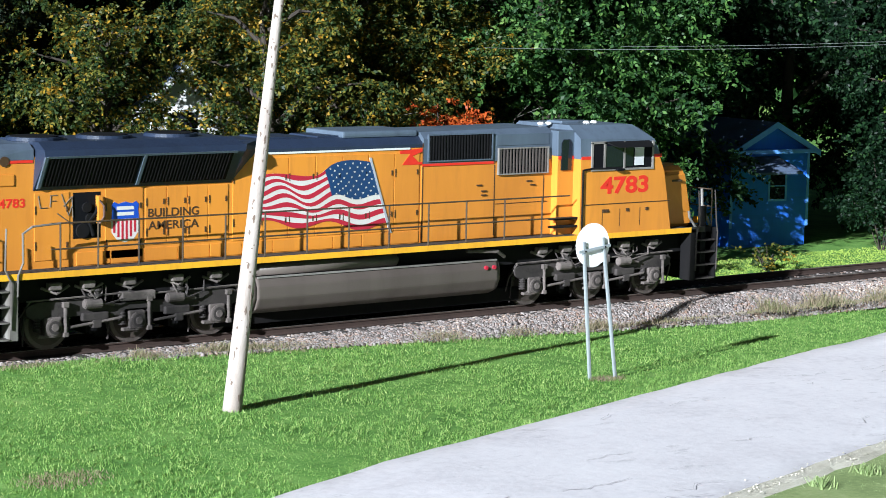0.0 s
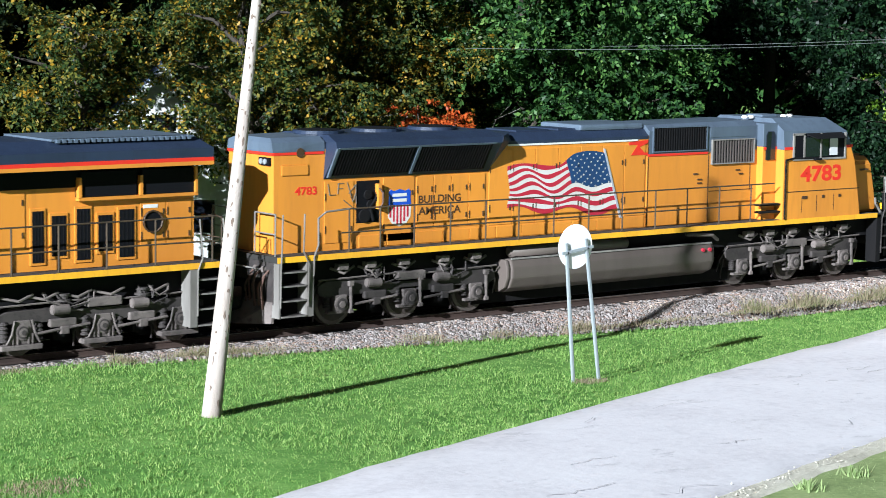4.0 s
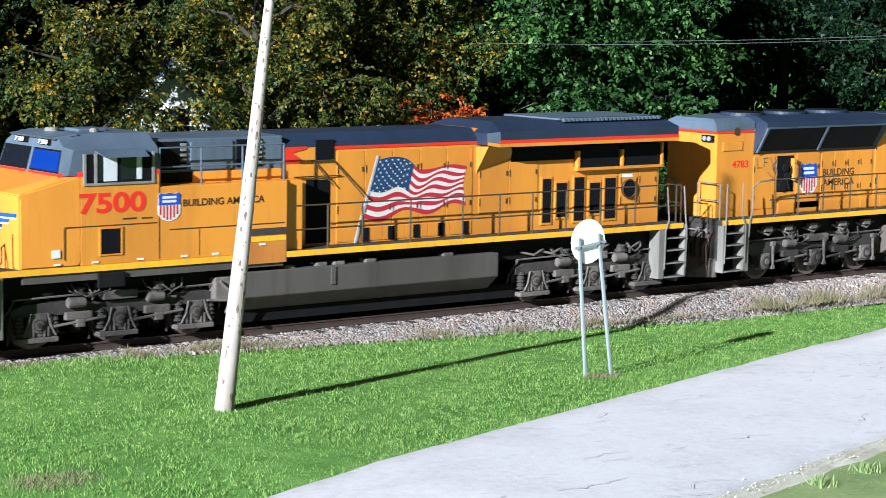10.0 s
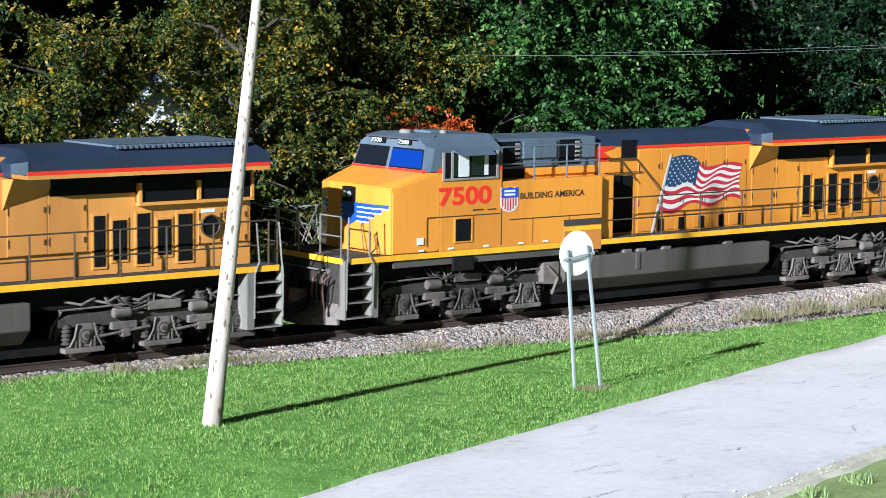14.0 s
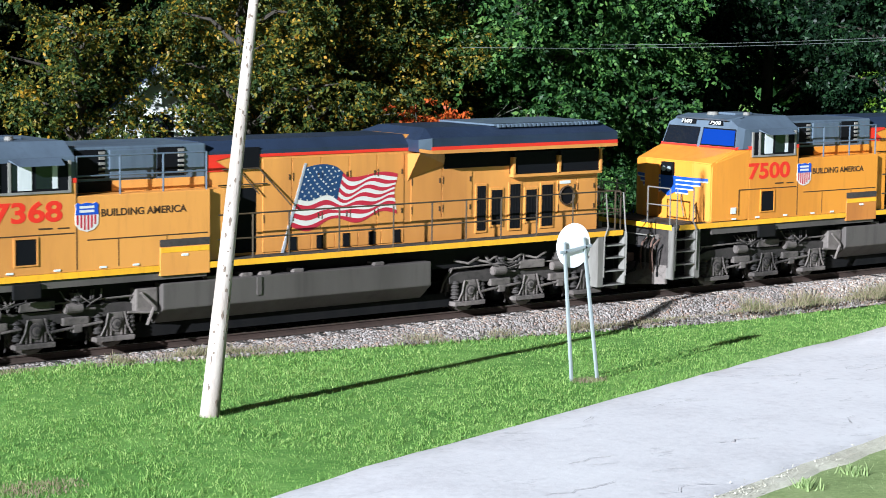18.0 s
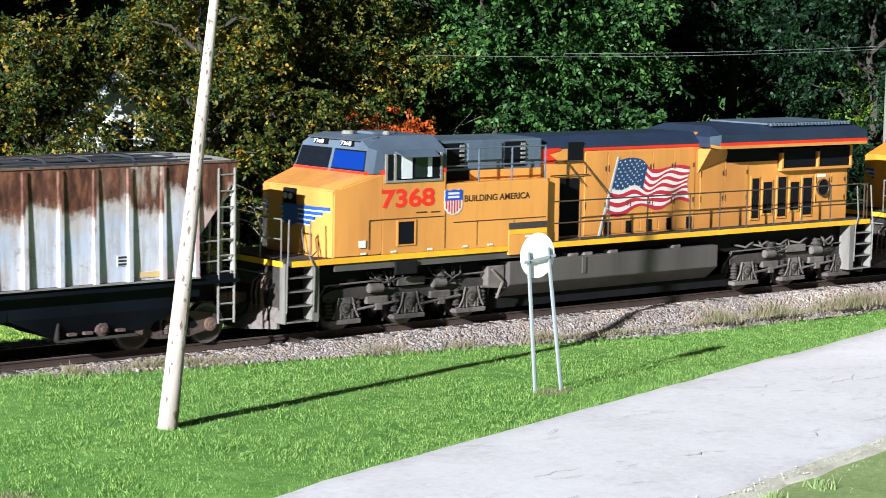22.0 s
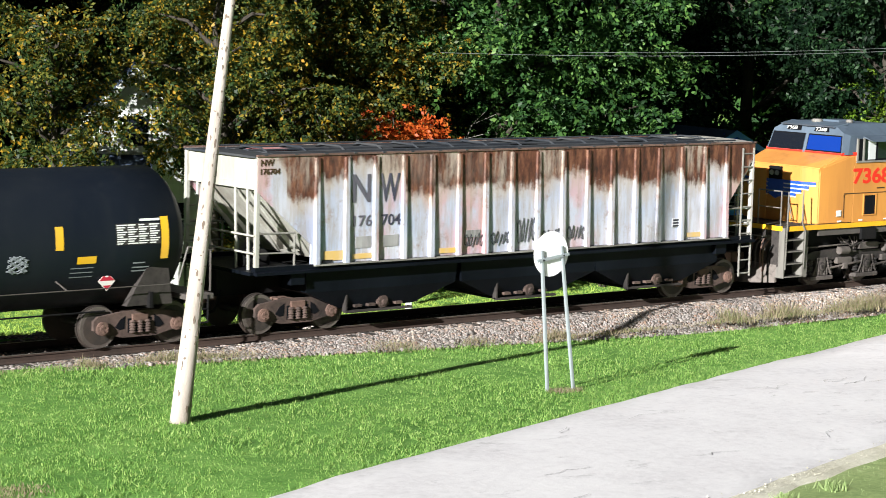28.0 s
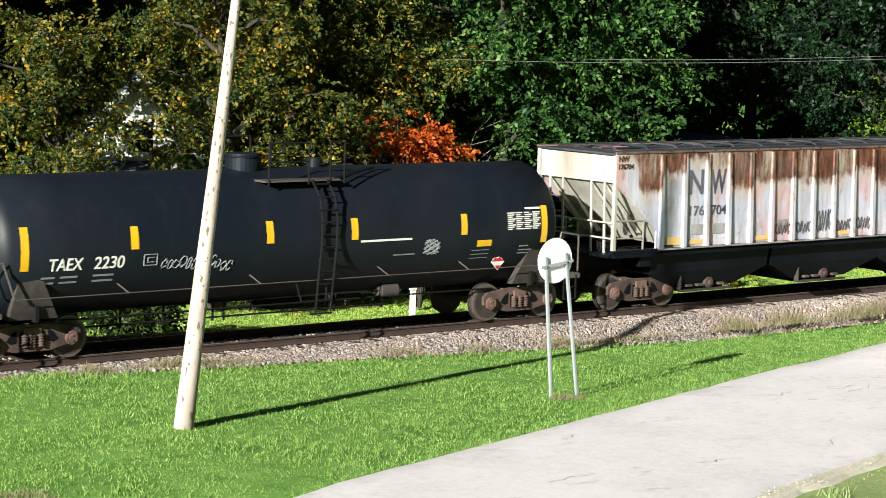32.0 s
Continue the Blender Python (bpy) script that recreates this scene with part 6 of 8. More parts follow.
def build_sd(place, number, label):
    """A six-axle locomotive with flared radiators at its rear, facing +x."""
    L = empty("locomotive", label, "locomotive", group="locomotives of the train")
    part("underframe", boxed(-10.3, 10.2, -1.05, 1.05, 1.10, 1.64), UNDER, L)
    part("walkway", boxed(-10.75, 10.3, -1.50, 1.50, 1.64, 1.78), DECK, L)
    for k in (-1, 1):
        part("sill_stripe", boxed(-10.75, 9.78, k * 1.500, k * 1.512, 1.645, 1.78), SILL, L, "bright yellow sill stripe")
    # long hood
    hood = hull(both([(-10.50, 0.95, 1.78), (5.4, 0.95, 1.78), (-10.50, 0.95, 4.16), (5.4, 0.95, 4.16), (-10.50, 0.74, 4.36), (5.4, 0.74, 4.36)]))
    part("hood", hood, YELLOW, L, "weathered yellow long hood")
    part("rear_cap", hull(both([(-10.54, 0.96, 4.12), (-9.1, 0.96, 4.12), (-10.54, 0.92, 4.34), (-9.1, 0.96, 4.34), (-10.44, 0.7, 4.44), (-9.1, 0.74, 4.46)])), GREY, L, "grey rear hood cap")
    part("red_stripe", boxed(-10.52, -9.12, -0.965, -0.95, 4.055, 4.115), RED, L)
    part("red_stripe", boxed(-10.545, -10.515, -0.95, 0.95, 4.055, 4.115), RED, L)
    part("hood_roof", hull(both([(-4.2, 0.96, 4.10), (1.3, 0.96, 4.10), (-4.2, 0.96, 4.18), (1.3, 0.96, 4.18), (-4.2, 0.74, 4.38), (1.3, 0.74, 4.38)])), DARKGREY, L, "dark grey hood roof")
    part("white_stripe", boxed(-3.55, 0.85, -0.972, -0.955, 4.06, 4.105), WHITE, L)
    # radiators: flared, with two dark grilles on each side
    body = hull(both([(-9.12, 0.96, 3.46), (-4.18, 0.96, 3.46), (-9.05, 1.40, 4.20), (-4.10, 1.40, 4.20), (-9.05, 1.36, 4.34), (-4.05, 1.36, 4.34), (-8.95, 0.9, 4.48), (-4.1, 0.9, 4.48)]))
    R = part("radiator_housing", body, DARKGREY, L, "flared dark radiator housing")
    part("flare_end", hull(both([(-4.20, 0.95, 3.44), (-4.08, 1.41, 4.22), (-4.04, 1.37, 4.35), (-3.45, 0.95, 4.20), (-3.5, 0.90, 4.38)])), DARKGREY, R)
    for x0, x1 in ((-8.92, -6.72), (-6.56, -4.38)):
        def lean(bm):
            for v in bm.verts:
                v.co.y -= 0.435 * (v.co.z - 3.46) / 0.74
            return bm
        g = part("radiator_grille", lean(boxed(x0, x1, -0.985, -0.95, 3.54, 4.16)), BLACK, R)
        for i in range(26):
            xx = x0 + 0.03 + i * (x1 - x0 - 0.06) / 26
            part("slat", lean(boxed(xx, xx + 0.022, -1.012, -0.985, 3.55, 4.15)), UNDER, g)
    def lean2(bm):
        for v in bm.verts:
            v.co.y -= 0.435 * (v.co.z - 3.46) / 0.74
        return bm
    for xx in (-9.06, -6.68):
        part("grille_post", lean2(boxed(xx, xx + 0.07, -1.02, -0.95, 3.50, 4.20)), GREY, R)
    part("grille_rail", lean2(boxed(-9.0, -4.3, -1.015, -0.95, 4.165, 4.21)), GREY, R)
    for i, xx in enumerate((-8.6, -6.9, -5.2)):
        f = part("roof_fan", drummed((xx, 0, 4.50), "z", 0.62, 0.10, seg=28, bevel=0.02), DARKGREY, L)
        part("fan_guard", drummed((xx, 0, 4.556), "z", 0.52, 0.02, seg=24), BLACK, f)
    for xx in (-3.0, -1.6, -0.2):
        part("roof_hatch", boxed(xx, xx + 1.1, -0.6, 0.6, 4.36, 4.42, bevel=0.02), DARKGREY, L)
    part("exhaust_hump", boxed(-1.0, 1.2, -0.8, 0.8, 4.36, 4.52, bevel=0.06), GREY, L)
    # rear end
    part("rear_headlight_box", boxed(-10.58, -10.5, -0.85, -0.42, 3.82, 4.0, bevel=0.01), BLACK, L)
    for yy in (-0.72, -0.55):
        part("rear_headlight", drummed((-10.59, yy, 3.91), "x", 0.065, 0.03, seg=14), GALV, L)
    part("number_board", boxed(-10.3, -9.55, -0.975, -0.95, 3.58, 3.82, bevel=0.02), YELLOW, L)
    lettering("small_number_digit", number, 0.19, -9.92, -0.952, 3.12, RED, L, width=0.62, bold=0.006)
    part("rear_emblem", drummed((-9.78, -0.965, 4.10), "y", 0.11, 0.02, seg=18), INK, L)
    # hood sides
    y = -0.950
    part("side_opening", boxed(-8.17, -7.50, y - 0.006, y + 0.01, 2.38, 3.38, bevel=0.004), BLACK, L)
    bm = bmesh.new()
    for a in ((-7.95, 2.55, 0.16), (-7.75, 2.8, 0.13), (-7.85, 3.05, 0.11)):
        drum(bm, (a[0], y - 0.03, a[1]), "y", a[2], 0.05, seg=12)
    tube(bm, [(-7.55, y - 0.03, 3.25), (-7.62, y - 0.05, 2.95), (-7.8, y - 0.04, 2.75), (-7.7, y - 0.04, 2.45)], 0.04, 6)
    part("engine_piping", bm, UNDER, L)
    part("open_door", boxed(-7.62, -7.52, y - 0.14, y - 0.006, 2.7, 3.30), YELLOW, L)
    bm = tubed([(-7.60, y - 0.15, 3.2), (-7.50, y - 0.16, 3.08), (-7.50, y - 0.16, 2.85), (-7.6, y - 0.15, 2.7)], 0.02, 5)
    part("door_hoop", bm, RUST, L)
    door_row(L, -9.1, -8.25, 1, y, 1.95, 3.40, YELLOW)
    shield(L, -7.26, -6.55, 2.24, 3.14, y - 0.012)
    door_row(L, -7.40, -6.45, 1, y, 1.90, 3.42, YELLOW)
    door_row(L, -6.40, -4.25, 4, y, 2.15, 3.42, YELLOW)
    door_row(L, -4.15, 1.15, 7, y, 2.12, 3.98, YELLOW)
    door_row(L, -8.1, 1.15, 11, y, 1.80, 2.08, YELLOW, latch=False, name="lower_door")
    lettering("slogan_letter", "BUILDING", 0.19, -6.33, y - 0.018, 2.77, INK, L, width=1.30, bold=0.004, label="dark painted slogan")
    lettering("slogan_letter", "AMERICA", 0.19, -6.33, y - 0.018, 2.49, INK, L, width=1.30, bold=0.004)
    for p in ([(-9.0, 3.34), (-8.95, 3.08), (-8.78, 3.08)], [(-8.7, 3.34), (-8.72, 3.1)], [(-8.72, 3.34), (-8.55, 3.34)], [(-8.7, 3.22), (-8.58, 3.22)], [(-8.45, 3.36), (-8.28, 2.9), (-8.2, 3.1)], [(-8.4, 3.1), (-8.2, 3.3), (-8.18, 2.85)], [(-8.55, 2.95), (-8.2, 2.7)]):
        part("graffiti_stroke", tubed([(a, y - 0.02, b) for a, b in p], 0.012, 4), SPRAY, L, "scrawled dark grey spray paint")
    flag(L, -0.33, 3.2, 3.80, 1.46, y - 0.018, -1, 0.36, 1.72, seed=0.6)
    part("red_arrow", prismed([(0.55, 4.03), (1.22, 4.08), (1.22, 4.00), (0.92, 3.90), (1.10, 3.75), (1.22, 3.75), (1.22, 3.69), (0.62, 3.69), (0.86, 3.96), (0.55, 3.96)], "y", y - 0.024, y - 0.005), RED, L)
    # dynamic brake and blower section
    part("grey_section", hull(both([(1.25, 0.985, 3.70), (5.30, 0.985, 3.70), (1.25, 0.985, 4.30), (5.30, 0.985, 4.36), (1.25, 0.8, 4.46), (5.3, 0.8, 4.50)])), GREY, L, "grey upper equipment section")
    part("red_stripe", boxed(1.22, 3.42, -0.995, -0.97, 3.64, 3.70), RED, L)
    grille(L, "brake_grille", 1.40, 3.34, -0.99, 3.77, 4.38, 22, GREY, UNDER, BLACK)
    grille(L, "blower_grille", 3.58, 5.14, -0.99, 3.38, 3.99, 15, STEPGREY, TANKGREY, BLACK, depth=0.05)
    part("roof_panel", boxed(3.5, 5.2, -0.998, -0.985, 4.08, 4.36, bevel=0.004), GREY, L)
    part("blower_wall", boxed(1.2, 5.35, -0.975, -0.95, 1.80, 3.64, bevel=0.006), YELLOW, L)
    for xx, z0, z1 in ((1.22, 1.85, 4.2), (3.45, 1.85, 3.6), (5.05, 2.6, 3.3)):
        seam(L, xx, xx + 0.025, z0, z1, -0.978)
    seam(L, 3.5, 5.2, 2.62, 2.64, -0.978)
    for xx, zz in ((2.9, 3.1), (3.05, 2.95), (3.05, 2.85), (4.5, 3.15), (4.62, 3.05)):
        part("hatch_handle", boxed(xx, xx + 0.16, -1.0, -0.975, zz, zz + 0.035), INK, L)
    # cab
    part("cab_wall", hull(both([(5.85, 1.50, 1.78), (9.02, 1.50, 1.78), (5.85, 1.50, 3.70), (8.56, 1.50, 3.70), (8.74, 1.50, 3.30), (8.90, 1.2, 3.5), (9.2, 1.2, 1.78)])), YELLOW, L, "yellow cab side")
    top = hull(both([(5.85, 1.495, 3.702), (8.62, 1.495, 3.702), (8.85, 1.1, 3.702), (5.85, 1.46, 4.22), (8.40, 1.46, 4.16), (8.55, 1.05, 4.25), (5.85, 1.0, 4.54), (8.0, 1.0, 4.52), (8.3, 0.95, 4.42)]))
    cab = part("cab_top", top, GREY, L, "grey upper cab")
    for k in (-1, 1):
        yy = k * 1.497
        part("window_well", boxed(6.22, 8.30, yy - k * 0.012, yy + k * 0.008, 3.44, 4.10), BLACK, cab)
        fr = bmesh.new()
        for x0, x1 in ((6.18, 6.24), (6.60, 6.66), (7.28, 7.33), (8.27, 8.33)):
            box(fr, x0, x1, yy - k * 0.01, yy + k * 0.03, 3.42, 4.12)
        box(fr, 6.18, 6.66, yy - k * 0.01, yy + k * 0.03, 4.08, 4.14)
        box(fr, 6.18, 8.33, yy - k * 0.01, yy + k * 0.035, 3.39, 3.44)
        part("window_frame", fr, STEPGREY, cab)
        for x0, x1 in ((6.68, 7.26), (7.36, 7.62)):
            part("side_window", boxed(x0, x1, yy + k * 0.004, yy + k * 0.016, 3.48, 4.06), DARKGLASS, cab)
        part("window_shade", boxed(7.66, 7.98, yy + k * 0.018, yy + k * 0.026, 3.5, 3.98), CABWHITE, cab, "pale blind in the cab window")
        part("awning", hull([(6.7, k * 1.47, 4.13), (8.2, k * 1.47, 4.13), (6.85, k * 1.80, 3.99), (8.05, k * 1.80, 3.99), (6.7, k * 1.47, 4.09), (8.2, k * 1.47, 4.09)]), UNDER, cab)
        for x0, x1 in ((5.86, 6.18), (8.34, 8.62)):
            part("red_band", boxed(x0, x1, k * 1.498, k * 1.507, 3.69, 3.77), RED, cab)
        part("windscreen", hull([(8.87, k * 0.12, 3.76), (8.87, k * 1.05, 3.76), (8.62, k * 0.12, 4.20), (8.62, k * 1.0, 4.20), (8.6, k * 0.12, 3.76), (8.5, k * 1.0, 4.1)]), DARKGLASS, cab)
    for xx, yy in ((5.5, -0.3), (5.75, -0.3), (7.0, -0.35), (7.3, -0.3)):
        part("antenna", drummed((xx, yy, 4.55), "z", 0.09, 0.08, seg=12, bevel=0.02), WHITE, cab)
    part("air_conditioner", boxed(6.2, 6.8, -0.3, 0.3, 4.52, 4.60, bevel=0.03), GREY, cab)
    # rear cab bulkhead with a round-topped door
    part("cab_bulkhead", boxed(5.32, 5.86, -1.20, 1.20, 1.78, 4.30, bevel=0.02), YELLOW, L)
    part("bulkhead_top", boxed(5.31, 5.87, -1.22, 1.22, 3.78, 4.42, bevel=0.02), GREY, L)
    part("red_band", boxed(5.34, 5.84, -1.232, -1.20, 3.70, 3.78), RED, L)
    part("cab_door_window", prismed([(5.42, 3.42), (5.76, 3.42), (5.76, 4.10), (5.70, 4.20), (5.48, 4.20), (5.42, 4.10)], "y", -1.245, -1.2, bevel=0.01), DARKGLASS, L)
    for zz in (1.98, 2.18):
        part("door_step", boxed(5.05, 5.85, -1.42, -1.2, zz, zz + 0.05), UNDER, L)
    y = -1.502
    lettering("road_number_digit", number, 0.42, 6.52, y, 2.81, RED, L, width=1.66, bold=0.018, label="large red road number")
    seam(L, 5.98, 8.95, 2.52, 2.545, y)
    for xx in (6.6, 7.2, 7.9):
        seam(L, xx, xx + 0.015, 1.95, 2.4, y)
    for xx, zz in ((6.62, 2.32), (6.72, 2.32), (7.42, 2.32), (8.1, 2.32)):
        part("hinge", boxed(xx, xx + 0.09, y - 0.02, y + 0.002, zz, zz + 0.08), INK, L)
    bm = tubed([(5.9, -1.53, 1.8), (5.9, -1.53, 3.42), (6.2, -1.53, 3.46), (7.2, -1.53, 3.44)], 0.024, 6)
    part("cab_handrail", bm, UNDER, L)
    part("mirror", boxed(7.0, 7.25, -1.62, -1.5, 3.38, 3.44, bevel=0.015), BLACK, L)
    # nose
    nose = hull(both([(8.9, 1.20, 1.78), (10.22, 1.12, 1.78), (8.9, 1.20, 3.22), (9.94, 1.08, 3.22), (9.0, 0.95, 3.44), (9.80, 0.90, 3.44)]))
    bmesh.ops.bevel(nose, geom=list(nose.edges), offset=0.07, segments=3, affect="EDGES")
    part("nose", nose, YELLOW, L, "yellow low nose")
    part("nose_vent", boxed(9.35, 9.70, -1.185, -1.10, 2.98, 3.03), INK, L)
    for k in (-1, 1):
        bm = tubed([(10.0, k * 1.45, 1.1), (10.0, k * 1.45, 1.75), (9.75, k * 1.45, 2.05), (9.72, k * 1.45, 2.2)], 0.035, 6)
        tube(bm, [(10.85, k * 1.2, 0.95), (10.85, k * 1.2, 1.6), (10.45, k * 1.2, 2.3), (10.42, k * 1.2, 2.75)], 0.035, 6)
        part("front_handrail", bm, STEPGREY, L, "pale curved front handrail")
    part("front_platform", boxed(9.7, 10.6, -1.4, 1.4, 1.62, 1.78, bevel=0.01), UNDER, L)
    part("ditch_light", boxed(10.55, 10.7, -1.05, -0.75, 1.80, 1.98, bevel=0.02), SILL, L)
    part("stanchion", boxed(10.25, 10.45, -1.38, -1.25, 0.5, 2.3, bevel=0.02), UNDER, L)
    # railings
    side_railing(L, [-8.75, -7.85, -6.85, -5.75, -4.65, -3.6, -2.45, -1.28, -0.12, 1.05, 2.2, 3.4, 4.6], -1.49, 1.78, 2.80, ends=(0.2, 0.9))
    side_railing(L, [-8.75, -5.75, -2.45, 1.05, 4.6], 1.49, 1.78, 2.80, ends=(0.2, 0.9))
    bm = tubed([(-9.75, -1.5, 1.3), (-9.75, -1.53, 1.75), (-9.62, -1.5, 2.0), (-9.62, -1.49, 2.62), (-9.4, -1.49, 2.76), (-8.75, -1.49, 2.80)], 0.024, 6)
    part("stair_handrail", bm, STEPGREY, L)
    # tank
    prof = [(-1.34, 1.28), (-1.42, 1.08), (-1.42, 0.80), (-1.30, 0.55), (-1.05, 0.42), (1.05, 0.42), (1.30, 0.55), (1.42, 0.80), (1.42, 1.08), (1.34, 1.28)]
    # Dark filler block standing in for the shade beneath the tank.
    part("tank_shade_box", boxed(-4.6, 4.4, -0.9, 0.9, 0.16, 0.5), UNDER, L)
    FT = part("fuel_tank", prismed(prof, "x", -3.72, 3.30, bevel=0.05), SDTANK, L, "brown-grey rounded fuel tank")
    for d, xx in ((-1, -3.80), (1, 3.34)):
        bm = prismed([(yy * 0.97, 0.86 + (zz - 0.86) * 0.97) for yy, zz in prof], "x", xx - 0.05, xx + 0.05, bevel=0.04)
        part("tank_end", bm, SDTANK, FT, "rounded tank end plate")
    part("tank_lip", boxed(-3.7, 3.28, -1.37, -1.33, 1.27, 1.31), STEPGREY, FT)
    bm = drummed((-1.7, -1.22, 1.46), "x", 0.15, 4.0, seg=20, bevel=0.05)
    for f in bm.faces:
        f.smooth = len(f.verts) == 4
    part("air_reservoir", bm, SDTANK, L)
    for xx in (2.9, 3.15):
        part("fuel_filler", drummed((xx, -1.43, 1.12), "y", 0.05, 0.06, seg=12), FLAGRED, L)
    bm = tubed([(2.4, -1.3, 1.55), (3.3, -1.35, 1.5), (3.6, -1.25, 1.35)], 0.05, 8)
    part("frame_pipe", bm, TRUCKGREY, L)
    for xx in (4.6, 5.4, 6.3, 7.4, 8.4, -9.0, -8.2, -7.2, -6.0, -5.0):
        bm = tubed([(xx, -1.1, 1.38), (xx + 0.3, -1.22, 1.26), (xx + 0.62, -1.16, 1.40)], 0.035, 6)
        box(bm, xx + 0.1, xx + 0.4, -1.3, -1.1, 1.34, 1.5, bevel=0.03)
        part("cable_loom", bm, TRUCKGREY, L)
    end_gear(L, 10.75, 1, 1.76, slim=True)
    end_gear(L, -10.72, -1, 1.76)
    loco_truck(L, 6.75, 2.05, place, "a")
    loco_truck(L, -6.70, 2.05, place, "a")
    return L


def freight_truck(parent, cx, place, wb=0.89, r=0.46):
    for x in (cx - wb, cx + wb):
        wheelset(parent, x, place, r)
    for k in (-1, 1):
        prof = [(-wb - 0.22, 0.62), (-wb - 0.10, 0.72), (-0.42, 0.80), (0.42, 0.80), (wb + 0.10, 0.72), (wb + 0.22, 0.62), (wb + 0.22, 0.42), (wb + 0.05, 0.36), (0.42, 0.22), (-0.42, 0.22), (-wb - 0.05, 0.36), (-wb - 0.22, 0.42)]
        part("side_frame", prismed([(cx + a, b) for a, b in prof], "y", k * 0.93, k * 1.02, bevel=0.012), FREIGHT, parent, "grimy cast bogie side frame")
        part("spring_window", boxed(cx - 0.30, cx + 0.30, k * 1.02, k * 1.026, 0.32, 0.64), BLACK, parent)
        for i in range(3):
            part("spring", coil(cx - 0.19 + i * 0.19, k * 1.035, 0.32, 0.60, 0.078, 5), FREIGHT, parent)
        for q in (-1, 1):
            bm = drummed((cx + q * wb, k * 1.03, r), "y", 0.155, 0.14, seg=18, bevel=0.02)
            drum(bm, (cx + q * wb, k * 1.11, r), "y", 0.10, 0.04, seg=14)
            for a in range(3):
                t = a * 2.094
                drum(bm, (cx + q * wb + 0.06 * math.cos(t), k * 1.13, r + 0.06 * math.sin(t)), "y", 0.02, 0.03, seg=6)
            part("roller_bearing", bm, RUST, parent)
            bm = prismed([(cx + q * 0.36, 0.70), (cx + q * 0.50, 0.62), (cx + q * 0.62, 0.46), (cx + q * 0.50, 0.40), (cx + q * 0.38, 0.42)], "y", k * 1.02, k * 1.028)
            part("frame_opening", bm, BLACK, parent)
    part("bolster", boxed(cx - 0.2, cx + 0.2, -1.06, 1.06, 0.52, 0.74, bevel=0.02), RUST, parent)
    part("brake_beam", boxed(cx - 0.6, cx - 0.5, -0.8, 0.8, 0.34, 0.44), UNDER, parent)
    part("brake_beam", boxed(cx + 0.5, cx + 0.6, -0.8, 0.8, 0.34, 0.44), UNDER, parent)


